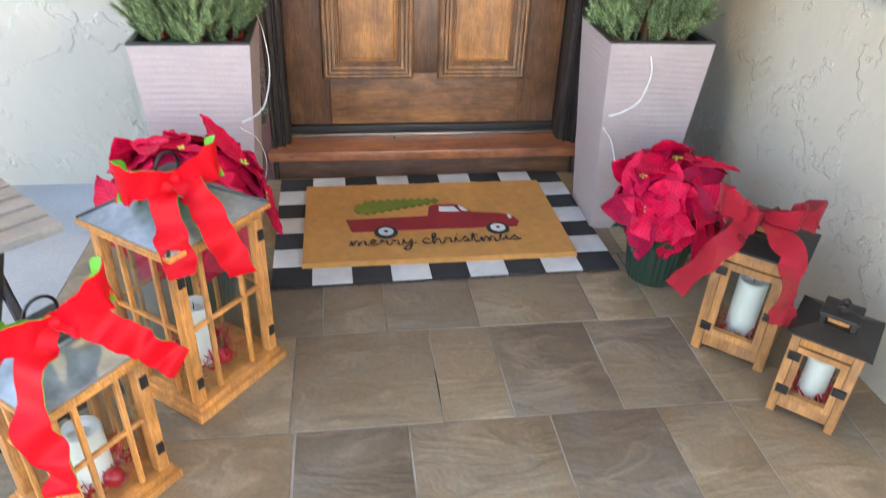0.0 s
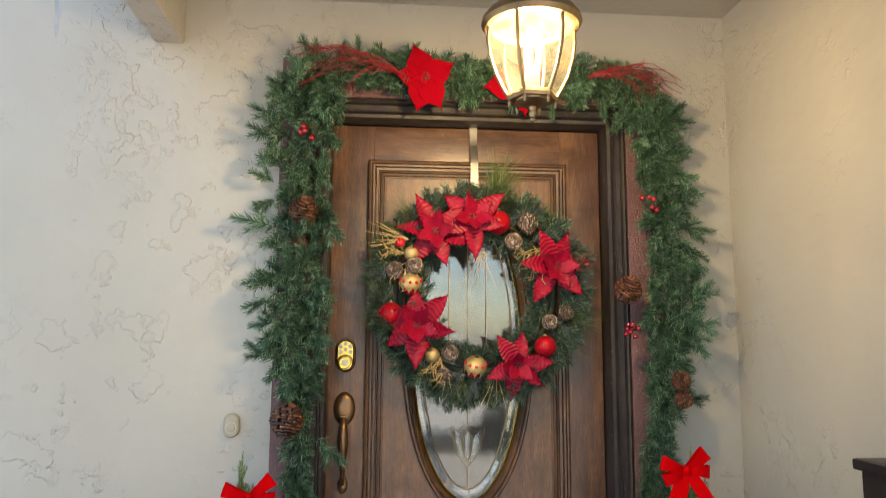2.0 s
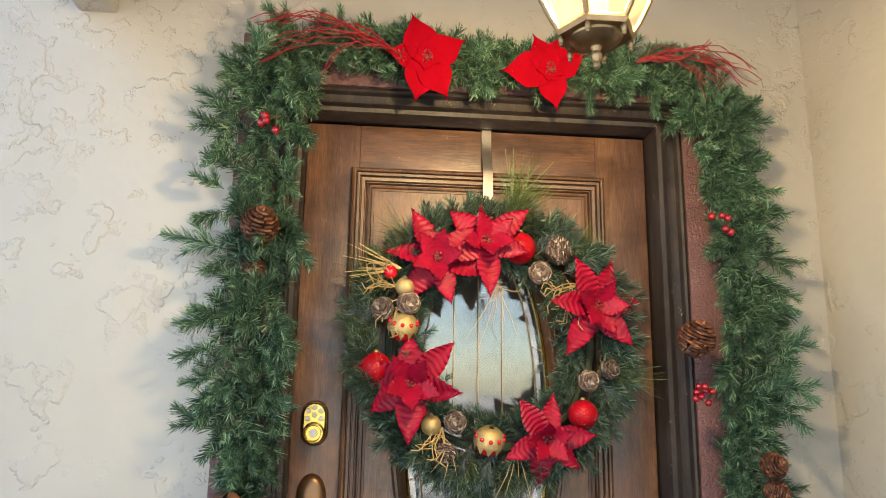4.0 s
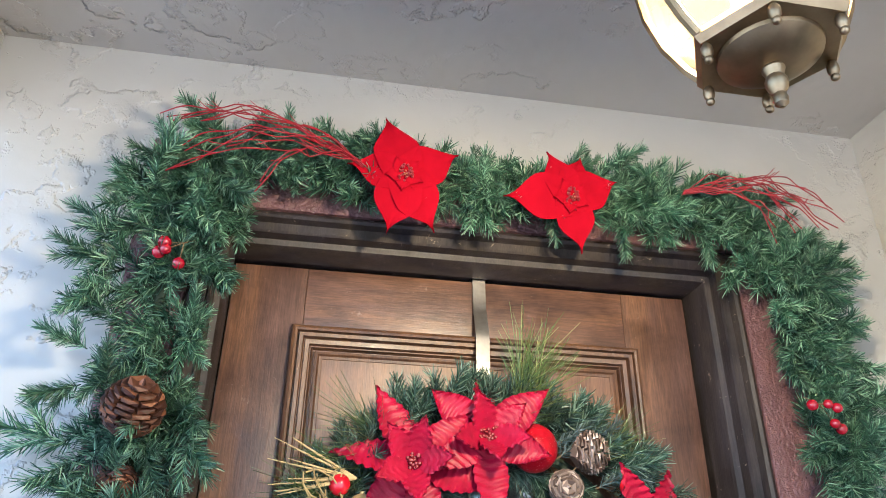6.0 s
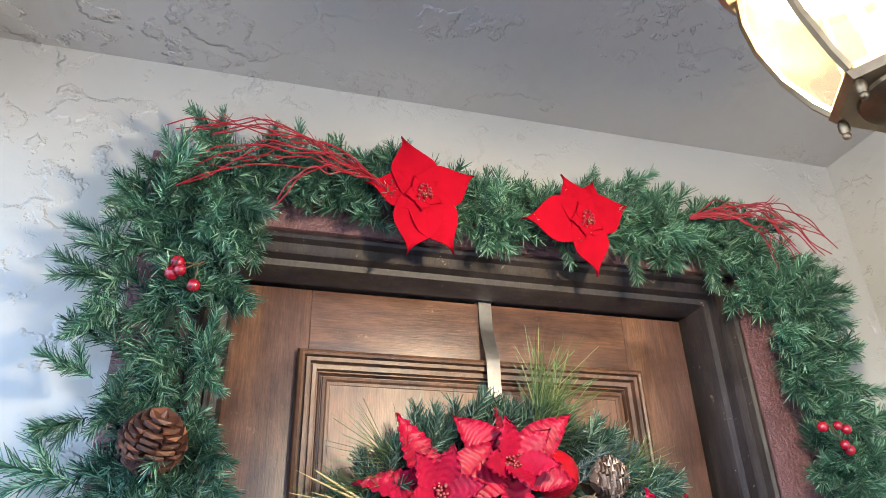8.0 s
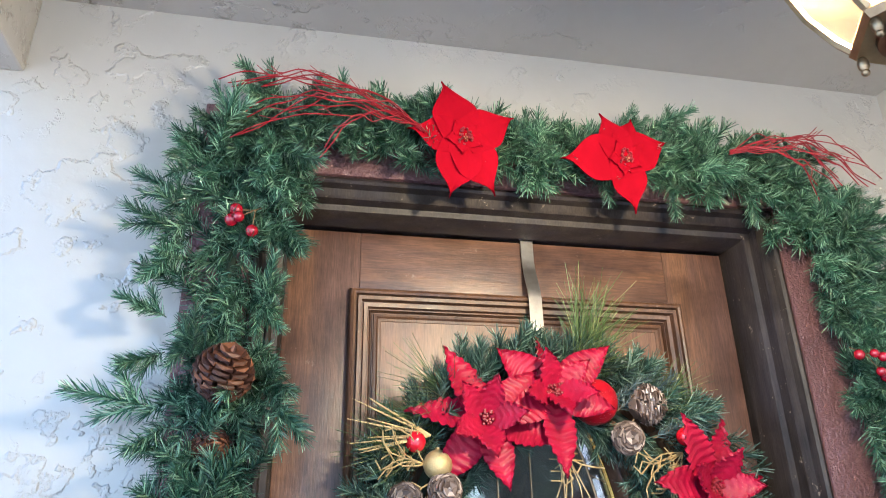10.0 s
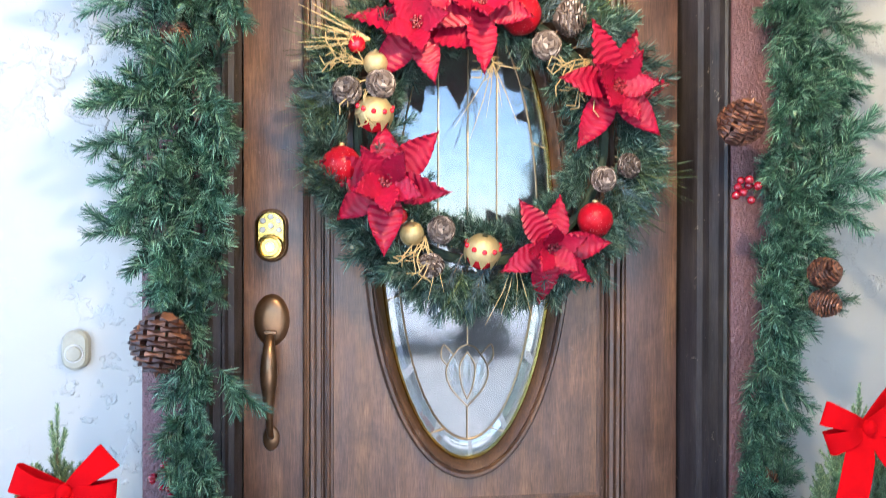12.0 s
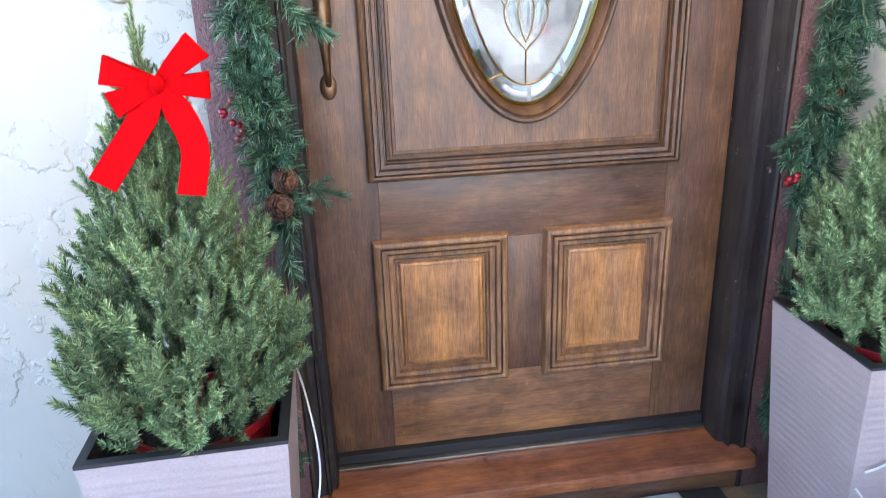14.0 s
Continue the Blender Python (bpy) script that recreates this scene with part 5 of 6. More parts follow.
BR = []
for k in range(8):
    L = 0.15 * RNG.uniform(0.9, 1.1)
    st = [((0, 0, 0), (0, 0, L), (RNG.uniform(-0.012, 0.012), RNG.uniform(-0.012, 0.012), 0), 170, 0.0175, 0.0017, 56, 0.10, 0.0022)]
    for s in range(4):
        a, h = s * 1.571 + RNG.uniform(-0.3, 0.3), L * RNG.uniform(0.08, 0.62)
        q = L * RNG.uniform(0.32, 0.52)
        st.append(((0, 0, h), (q * 0.42 * math.cos(a), q * 0.42 * math.sin(a), h + q * 0.78), (0, 0, 0.01), 80, 0.0165, 0.0017, 56, 0.08, 0.0018))
    BR.append(needles_mesh("branch", st, [SPRUCE, TWIG], RNG, False))


def potted_tree(x, y, seed, spin):
    q = random.Random(seed)
    pl = thing("planter", "tall square mauve planter with wavy ribs and a black liner", "planter", pose(x, y, 0, 0, 0, spin), "planters beside the door")
    H = 0.578
    part("box", planter_mesh(bmesh.new(), 0.282, 0.205, H - 0.004), PLANTER, pl, smooth=50)
    bm = bmesh.new()
    rect = [(0.1415, H - 0.006), (0.1415, H), (0.128, H), (0.124, H - 0.012), (0.112, 0.40)]
    rings = [[bm.verts.new((sx * r, sy * r, z)) for sx, sy in ((-1, -1), (1, -1), (1, 1), (-1, 1))] for r, z in rect]
    for a, b in zip(rings, rings[1:]):
        for k in range(4):
            bm.faces.new((a[k], a[(k + 1) % 4], b[(k + 1) % 4], b[k]))
    bm.faces.new(rings[-1])
    part("liner", bm, BLACKPL, pl, "black plastic liner rim", smooth=0)
    tree = thing("potted_spruce", "small live spruce in a red pot inside the planter", "tree", pose(x, y, 0.405), "spruces in planters")
    part("pot", lathe(bmesh.new(), [(0.085, 0.0), (0.108, 0.145), (0.112, 0.146), (0.112, 0.158), (0.107, 0.158), (0.104, 0.12)], 36), REDPOT, tree, "red plastic pot")
    bm = bmesh.new()
    bmesh.ops.create_circle(bm, cap_ends=True, segments=32, radius=0.1065, matrix=Matrix.Translation((0, 0, 0.135)))
    part("soil", bm, SOIL, tree, "dark potting soil")
    part("trunk", tube(bmesh.new(), [(0, 0, 0.13), (0.003, 0.002, 0.35), (-0.004, 0, 0.56), (0, 0, 0.70)], [0.010, 0.008, 0.005, 0.002], 8), TWIG, tree)
    def reach(z):
        prof = ((0.10, 0.085), (0.2, 0.135), (0.28, 0.168), (0.36, 0.160), (0.44, 0.128), (0.52, 0.094), (0.60, 0.062), (0.68, 0.030), (0.9, 0.01))
        for (z0, r0), (z1, r1) in zip(prof, prof[1:]):
            if z <= z1:
                return r0 + (r1 - r0) * max(0.0, z - z0) / (z1 - z0)
        return 0.01
    n = 400
    for i in range(n):
        t = (i + q.random()) / n
        z = 0.215 + 0.465 * t
        R = reach(z) * (q.uniform(0.78, 1.12) if i % 5 > 1 else q.uniform(0.15, 0.75))
        a = i * 2.399 + q.uniform(-0.3, 0.3)
        up = 1.5 + 2.6 * t + q.uniform(-0.6, 0.8)
        w = Vector((math.cos(a), math.sin(a), up)).normalized()
        s = min(0.9, max(0.42, R / 0.17)) * q.uniform(0.75, 1.12)
        tip = Vector((R * math.cos(a), R * math.sin(a), z))
        base = tip - w * 0.15 * s
        if base.x * tip.x + base.y * tip.y < 0:
            base.x = base.y = 0
        same_mesh("branch", q.choice(BR), tree, aim(base, tip - base, q.uniform(0, 6), s))
    for k, (zz, s) in enumerate(((0.58, 0.45), (0.63, 0.45))):
        same_mesh("branch", BR[k], tree, aim((0, 0, zz), (0.02, 0.0, 1), k, s))
    same_mesh("branch", BR[0], tree, Matrix.Translation((0, 0, 0.67)) @ Matrix.Diagonal((0.4, 0.4, 0.55, 1)), )
    return pl, tree


potted_tree(-0.635, -0.425, 51, 1)
potted_tree(0.56, -0.415, 52, -2)


def loop_pts(cx, cz, ang, ln, fat, y, bulge=0.03):
    """One loop of a bow: out from the knot and back."""
    d = Vector((math.sin(radians(ang)), 0, math.cos(radians(ang))))
    o = Vector((cx, y, cz))
    return curve_pts([o, o + d * ln * 0.5 + Vector((0, -bulge, 0)), o + d * ln + Vector((0, -bulge * 0.5, 0)), o + d * ln * 0.99 + Vector((0, bulge * 0.4, 0)), o + d * ln * 0.5 + Vector((0, bulge * 0.4, 0)), o + Vector((0, 0.004, 0))], 4)


def tree_bow(x, y, z, group):
    c = Vector((x, y, z))
    bow = thing("bow", "bright red velvet bow tied on the little spruce", "bow", Matrix.Translation(c) @ Matrix.Scale(0.9, 4) @ Matrix.Translation(-c), group)
    for ang, ln, w in ((-72, 0.072, 0.04), (-112, 0.068, 0.038), (50, 0.075, 0.042), (94, 0.066, 0.038)):
        pts = loop_pts(x, z, ang, ln, 0, y - 0.012, 0.016)
        m = len(pts)
        wd = [w * (0.4 + 0.6 * min(1, 2.6 * min(i, m - 1 - i) / m)) for i in range(m)]
        d = Vector((math.sin(radians(ang)), 0, math.cos(radians(ang))))
        part("loop", strip(bmesh.new(), pts, wd, Vector((d.z, 0, -d.x)), 0.0014), VELVET, bow, smooth=60)
    for pts, wd in (([(x, y - 0.018, z), (x - 0.022, y - 0.03, z - 0.04), (x - 0.052, y - 0.055, z - 0.085), (x - 0.080, y - 0.075, z - 0.125)], 0.044), ([(x, y - 0.018, z), (x + 0.024, y - 0.03, z - 0.035), (x + 0.045, y - 0.055, z - 0.085), (x + 0.037, y - 0.085, z - 0.145)], 0.04)):
        p = curve_pts(pts, 5)
        part("tail", strip(bmesh.new(), p, [wd * (0.45 + 0.55 * min(1, i / 5)) for i in range(len(p))], (1, 0, 0.25), 0.0014), VELVET, bow, smooth=60)
    part("knot", ball(bmesh.new(), (x, y - 0.02, z), 0.011, 14, 10, squash=1.2), VELVET, bow)


tree_bow(-0.606, -0.458, 1.06, "bows on the spruces")
tree_bow(0.512, -0.485, 1.12, "bows on the spruces")

# white cords down the planters
cord = thing("white_cord", "loose white cord hanging down the planter", "cord")
part("strand", tube(bmesh.new(), curve_pts([(-0.495, -0.35, 0.60), (-0.47, -0.45, 0.575), (-0.455, -0.52, 0.50), (-0.468, -0.55, 0.43), (-0.49, -0.565, 0.40), (-0.53, -0.572, 0.38)], 6), 0.0016, 6), WIRE, cord)
part("strand", tube(bmesh.new(), curve_pts([(-0.535, -0.57, 0.365), (-0.495, -0.575, 0.335), (-0.478, -0.585, 0.27), (-0.50, -0.60, 0.20), (-0.54, -0.61, 0.15)], 6), 0.002, 6, flat=0.4), WIRE, cord)
cord = thing("white_cord", "loose white cord hanging down the planter", "cord")
part("strand", tube(bmesh.new(), curve_pts([(0.525, -0.56, 0.54), (0.532, -0.565, 0.49), (0.515, -0.56, 0.42), (0.475, -0.55, 0.385), (0.44, -0.55, 0.375)], 6), 0.0022, 6), WIRE, cord)
part("strand", tube(bmesh.new(), curve_pts([(0.432, -0.545, 0.34), (0.46, -0.55, 0.30), (0.478, -0.56, 0.24)], 6), 0.0024, 6), WIRE, cord)

# ---- rug and coir mat ----
rug = thing("rug", "black and white checked woven rug under the door mat", "rug", pose(-0.013, -0.441, 0.0, 0, 0, 1.2))
RW, RD, RX, RY = 0.945, 0.625, 9, 7
sq = {}
for c in (0, 1):
    sq[c] = mesh_of("check", box(bmesh.new(), -RW / RX / 2, RW / RX / 2, -RD / RY / 2, RD / RY / 2, 0.0015, 0.007 + 0.001 * c, bev=0.0015), (RUGB, RUGW)[c])
for i in range(RX):
    for j in range(RY):
        same_mesh("check", sq[(i + j) % 2], rug, Matrix.Translation((-RW / 2 + RW / RX * (i + 0.5), -RD / 2 + RD / RY * (j + 0.5), 0)))
bm = bmesh.new()
_q = random.Random(3)
for k in range(210):
    x = -RW / 2 + RW * k / 209
    for s in (-1, 1):
        tube(bm, [(x, s * RD / 2, 0.005), (x + _q.uniform(-0.002, 0.002), s * (RD / 2 + 0.006), 0.004), (x + _q.uniform(-0.003, 0.003), s * (RD / 2 + _q.uniform(0.008, 0.013)), 0.002)], 0.0011, 3)
tagged(part("fringe", bm, RUGB, rug), kind="stuff")

mat_ = thing("door_mat", "tan coir door mat with a red truck carrying a tree", "door mat", pose(-0.022, -0.455, 0.0085, 0, 0, 0.4))
bm = bmesh.new()
nx, ny = 60, 36
gridv = [[bm.verts.new((-0.381 + 0.762 * i / nx, -0.2285 + 0.457 * j / ny, 0.016 + _q.uniform(-0.0012, 0.0012))) for i in range(nx + 1)] for j in range(ny + 1)]
for j in range(ny):
    for i in range(nx):
        bm.faces.new((gridv[j][i], gridv[j][i + 1], gridv[j + 1][i + 1], gridv[j + 1][i]))
ring = [gridv[0][i] for i in range(nx + 1)] + [gridv[j][nx] for j in range(1, ny + 1)] + [gridv[ny][i] for i in range(nx - 1, -1, -1)] + [gridv[j][0] for j in range(ny - 1, 0, -1)]
low = [bm.verts.new((v.co.x * 1.004, v.co.y * 1.006, 0.0)) for v in ring]
for k in range(len(ring)):
    bm.faces.new((ring[k], low[k], low[(k + 1) % len(ring)], ring[(k + 1) % len(ring)]))
part("coir_surface", bm, COIR, mat_, smooth=50)


def flat_shape(name, pts, mat, z, parent, label=""):
    bm = bmesh.new()
    a = [bm.verts.new((x, y, z)) for x, y in pts]
    b = [bm.verts.new((x, y, z - 0.003)) for x, y in pts]
    f = bm.faces.new(a)
    for k in range(len(a)):
        bm.faces.new((a[k], b[k], b[(k + 1) % len(a)], a[(k + 1) % len(a)]))
    bmesh.ops.triangulate(bm, faces=[f])
    return part(name, bm, mat, parent, label, smooth=0)


def disc(cx, cy, rx, ry, n=20):
    return [(cx + rx * math.cos(2 * math.pi * k / n), cy + ry * math.sin(2 * math.pi * k / n)) for k in range(n)]


MZ = 0.0195
flat_shape("truck_bed_print", [(-0.26, -0.005), (-0.245, -0.075), (-0.016, -0.075), (-0.016, 0.002)], MATRED, MZ, mat_, "red pickup print")
flat_shape("truck_cab_print", [(-0.0155, -0.075), (0.11, -0.075), (0.12, 0.02), (0.095, 0.06), (0.075, 0.072), (0.01, 0.072), (-0.005, 0.06), (-0.0155, 0.002)], MATRED, MZ, mat_, "red pickup print")
flat_shape("truck_bonnet_print", [(0.1105, -0.075), (0.243, -0.075), (0.255, -0.05), (0.245, -0.02), (0.21, 0.005), (0.15, 0.012), (0.1205, 0.02)], MATRED, MZ, mat_, "red pickup print")
flat_shape("window_print", [(0.022, 0.028), (0.085, 0.022), (0.072, 0.055), (0.026, 0.058)], MATWHITE, MZ + 0.0012, mat_, "white window print")
flat_shape("windscreen_print", [(0.092, 0.028), (0.112, 0.024), (0.098, 0.052), (0.085, 0.06)], MATWHITE, MZ + 0.0012, mat_, "white window print")
flat_shape("headlight_print", disc(0.232, -0.018, 0.006, 0.013), MATWHITE, MZ + 0.0012, mat_)
for x in (-0.147, 0.183):
    flat_shape("wheel_print", disc(x, -0.085, 0.034, 0.034), MATBLACK, MZ + 0.001, mat_, "black wheel print")
    flat_shape("hub_print", disc(x, -0.084, 0.022, 0.022), MATWHITE, MZ + 0.002, mat_, "white hub print")
    flat_shape("hub_dot_print", disc(x, -0.084, 0.006, 0.006), MATBLACK, MZ + 0.003, mat_)
edge_t, edge_b = [], []
for k in range(23):
    t = k / 22
    half = 0.040 * (1 - t) ** 0.75 * min(1.0, 0.25 + 4.0 * t) + 0.004
    cx, cy = -0.235 + 0.265 * t, 0.058 + 0.055 * t - 0.012 * t * t
    jag = 0.010 if k % 2 else -0.004
    edge_t.append((cx, cy + half + jag))
    edge_b.append((cx + 0.001, max(0.006 + 0.0006 * k, cy - half - jag)))
bm = bmesh.new()
rows = [[bm.verts.new((x, y, MZ + dz)) for (x, y), dz in ((p, 0.0006), (q, 0.0006), (q, -0.002), (p, -0.002))] for p, q in zip(edge_t, edge_b)]
for a, b in zip(rows, rows[1:]):
    for k in range(4):
        bm.faces.new((a[k], a[(k + 1) % 4], b[(k + 1) % 4], b[k]))
bm.faces.new(rows[0])
bm.faces.new(rows[-1][::-1])
part("tree_print", bm, MATGREEN, mat_, "green fir tree print", smooth=0)
# brush script: the pen's way through each letter, in x-heights, and its advance
SCRIPT = {
    "m": ([(0, 0.1), (0.12, 0.92), (0.15, 0.05), (0.36, 0.95), (0.5, 0.7), (0.5, 0.05), (0.72, 0.95), (0.88, 0.7), (0.9, 0.08), (1.1, 0.2)], 1.1),
    "e": ([(0, 0.2), (0.35, 0.55), (0.38, 0.9), (0.2, 0.95), (0.08, 0.5), (0.22, 0.05), (0.6, 0.2)], 0.6),
    "r": ([(0, 0.2), (0.15, 1.0), (0.2, 0.75), (0.45, 0.85), (0.42, 0.35), (0.5, 0.05), (0.65, 0.2)], 0.65),
    "y": ([(0, 0.3), (0.1, 0.9), (0.16, 0.25), (0.35, 0.15), (0.55, 0.9), (0.5, -0.3), (0.3, -1.1), (0.06, -0.85), (0.35, -0.25), (0.8, 0.2)], 0.95),
    "c": ([(0.5, 0.75), (0.3, 0.95), (0.08, 0.5), (0.25, 0.05), (0.6, 0.2)], 0.6),
    "h": ([(0, 0.2), (0.3, 1.6), (0.26, 2.0), (0.12, 1.7), (0.1, 0.0), (0.32, 0.85), (0.5, 0.7), (0.5, 0.1), (0.7, 0.2)], 0.7),
    "i": ([(0, 0.2), (0.12, 0.9), (0.14, 0.25), (0.25, 0.05), (0.4, 0.2)], 0.4),
    "s": ([(0, 0.15), (0.3, 1.0), (0.26, 0.7), (0.42, 0.35), (0.3, 0.03), (0.12, 0.1), (0.32, 0.06), (0.6, 0.2)], 0.6),
    "t": ([(0, 0.2), (0.2, 1.7), (0.19, 0.3), (0.3, 0.05), (0.5, 0.2)], 0.5),
    "a": ([(0.5, 0.8), (0.25, 0.95), (0.08, 0.5), (0.22, 0.05), (0.45, 0.5), (0.52, 0.9), (0.5, 0.2), (0.6, 0.05), (0.75, 0.2)], 0.75),
}
px, UX, UY, LX, LY = 0.0, 0.049, 0.029, -0.252, -0.158
for word in ("merry", "christmas"):
    bm, way, dots = bmesh.new(), [], []
    for ch in word:
        pts, adv = SCRIPT[ch]
        way += [(LX + UX * (px + x), LY + UY * (y + 0.12 * math.sin(2.3 * px)), MZ + 0.0012) for x, y in (pts if not way else pts[1:])]
        if ch == "i":
            dots.append([(LX + UX * (px + 0.2), LY + UY * 1.5, MZ + 0.001), (LX + UX * (px + 0.26), LY + UY * 1.6, MZ + 0.001)])
        if ch == "t":
            dots.append([(LX + UX * px, LY + UY * 1.22, MZ + 0.001), (LX + UX * (px + 0.45), LY + UY * 1.3, MZ + 0.001)])
        px += adv
    line = curve_pts(way, 4)
    tube(bm, line, [0.0024 + 0.0009 * math.sin(0.7 * i) for i in range(len(line))], 6, flat=0.5)
    for d in dots:
        tube(bm, d, 0.0022, 6, flat=0.5)
    part("lettering", bm, MATBLACK, mat_, "black script lettering")
    px += 0.15

# ---- potted poinsettias ----
BRM = [petal_mesh("bract", m, 0.135 * f, 0.088 * f, c, 5, 0.0016, 1.0, 0.12, 0.0, 0.0008) for m, f, c in ((BRACT, 1.0, 0.16), (BRACT, 0.85, 0.3), (BRACTD, 0.95, 0.22), (BRACT, 1.1, 0.08))]
LFM = [petal_mesh("leaf", LEAF, 0.11, 0.065, 0.2, 5, 0.0015, 1.0, 0.12, 0.0, 0.0008)]


def poinsettia_plant(x, y, seed, rx, rz, zc, fancy):
    q = random.Random(seed)
    pl = thing("potted_poinsettia", "red poinsettia plant in a dark green ribbed pot", "plant", pose(x, y, 0), "poinsettia plants by the planters")
    bm = bmesh.new()
    rings = []
    for r, z in ((0.066, 0.0), (0.070, 0.01), (0.085, 0.13), (0.092, 0.135), (0.092, 0.15), (0.084, 0.15), (0.08, 0.12)):
        rings.append([bm.verts.new(((r + (0.0022 if k % 2 else 0)) * math.cos(2 * math.pi * k / 64), (r + (0.0022 if k % 2 else 0)) * math.sin(2 * math.pi * k / 64), z)) for k in range(64)])
    for a, b in zip(rings, rings[1:]):
        for k in range(64):
            bm.faces.new((a[k], a[(k + 1) % 64], b[(k + 1) % 64], b[k]))
    bm.faces.new(rings[0][::-1])
    bm.faces.new(rings[-1])
    part("pot", bm, POTGREEN, pl, "dark green ribbed plastic pot", smooth=20)
    heads = [(0, 0, 1)]
    for k in range(6):
        a = k * 1.047 + q.uniform(-0.2, 0.2)
        heads.append((0.72 * math.cos(a), 0.72 * math.sin(a), 0.62))
    for k in range(8):
        a = k * 0.785 + q.uniform(-0.2, 0.2)
        heads.append((1.0 * math.cos(a), 1.0 * math.sin(a), 0.08))
    for i, h in enumerate(heads):
        n = Vector(h).normalized()
        c = Vector((n.x * rx * 0.62, n.y * rx * 0.62, zc + n.z * rz * 0.62))
        head = new("flower_head")
        head.parent = pl
        head.matrix_local = aim(c, n + Vector((0, 0, 0.15)), q.uniform(0, 6))
        cnt = 6 if i < 7 else 5
        for k in range(cnt):
            same_mesh("bract", BRM[q.choice((0, 0, 1, 2, 3))], head, Matrix.Rotation(2 * math.pi * k / cnt + q.uniform(-0.25, 0.25), 4, "Z") @ Matrix.Rotation(radians(q.uniform(-28, 14)), 4, "X") @ Matrix.Rotation(radians(q.uniform(-15, 15)), 4, "Y") @ Matrix.Diagonal((1, q.uniform(0.8, 1.1), 1, 1)))
        for k in range(3):
            same_mesh("bract", BRM[1], head, Matrix.Translation((0, 0, 0.008)) @ Matrix.Rotation(k * 2.1 + q.uniform(-0.3, 0.3), 4, "Z") @ Matrix.Rotation(radians(q.uniform(15, 35)), 4, "X") @ Matrix.Scale(0.55, 4))
        bm = bmesh.new()
        for k in range(7):
            ball(bm, (q.uniform(-0.009, 0.009), q.uniform(-0.009, 0.009), 0.012 + q.uniform(0, 0.006)), 0.0036, 7, 5)
        part("bud", bm, YELLOWG, head, "yellow-green buds")
        part("stalk", tube(bmesh.new(), [(0, 0, 0.01), (0, 0, -rx * 0.5)], 0.003, 6), LEAF, head)
    for k in range(16):
        a = q.uniform(0, 6.28)
        same_mesh("leaf", LFM[0], pl, Matrix.Translation((0.03 * math.cos(a), 0.03 * math.sin(a), zc - rz * q.uniform(0.1, 0.45))) @ Matrix.Rotation(a - 1.57, 4, "Z") @ Matrix.Rotation(radians(q.uniform(-25, 10)), 4, "X"), "dark green leaf")
    for k in range(5):
        a = k * 1.25
        part("stem", tube(bmesh.new(), [(0.02 * math.cos(a), 0.02 * math.sin(a), 0.11), (0.05 * math.cos(a), 0.05 * math.sin(a), zc)], 0.004, 6), LEAF, pl)


poinsettia_plant(0.550, -0.77, 5, 0.168, 0.17, 0.228, False)
poinsettia_plant(-0.635, -0.80, 6, 0.26, 0.205, 0.275, True)


# ---- lanterns ----
def wire_bow(parent_label, loops, tails, knot, mat, back, width, group=""):
    """A wired ribbon bow: the lining shows inside its loops and where a tail turns over."""
    bow = thing("ribbon_bow", parent_label, "bow", group=group)
    K, up = Vector(knot), Vector((0, 0, 1))
    for n_loop, (e, w) in enumerate(loops):
        e = Vector(e)
        d = e - K
        side = d.cross(up).normalized()
        turned = side.y > 0
        side = -side if turned else side
        out = curve_pts([K, K + d * 0.4 + side * 0.034 + up * 0.010, K + d * 0.85 + side * 0.040 + up * 0.016, e + side * 0.004 + up * 0.012, K + d * 0.8 - side * 0.022 - up * 0.018, K + d * 0.4 - side * 0.018 - up * 0.012, K], 6)
        m = len(out)
        wd = [w * (0.35 + 0.8 * min(1, 3.0 * min(i, m - 1 - i) / m)) * (1 + 0.06 * math.sin(1.7 * i)) * (1.0 if i < m * 0.55 else 0.72) for i in range(m)]
        acr = [up + side * (0.1 + 0.18 * math.sin(0.8 * i + n_loop)) + d * 0.8 * math.sin(0.45 * i + 2 * n_loop) for i in range(m)]
        part("loop", strip(bmesh.new(), out, wd, acr, 0.0014, 1 if turned else 0, 0 if turned else 1), [mat, back], bow, smooth=60)
    for n_tail, pts in enumerate(tails):
        p = curve_pts([knot, *pts], 8)
        m = len(p)
        toward = Vector((0, -0.8, 0.6))
        p = [v + toward * 0.007 * math.sin(i * 0.85 + n_tail) * min(1, i / 6) for i, v in enumerate(p)]
        acr, facing = [], 0.0
        for i in range(m):
            d = (p[min(i + 1, m - 1)] - p[max(i - 1, 0)]).normalized()
            sd = d.cross(toward).normalized()
            acr.append(sd + toward * 0.55 * math.sin(i * 0.42 + 1.3 * n_tail))
            facing += d.cross(acr[-1]).dot(toward)
        near = 0 if facing > 0 else 1
        part("tail", strip(bmesh.new(), p, [width * (0.4 + 0.6 * min(1, i / 5)) * (1 + 0.07 * math.sin(1.3 * i)) for i in range(m)], acr, 0.0014, near, 1 - near), [mat, back], bow, smooth=60)
    part("knot", ball(bmesh.new(), knot, width * 0.3, 14, 10, squash=0.9), mat, bow)
    return bow


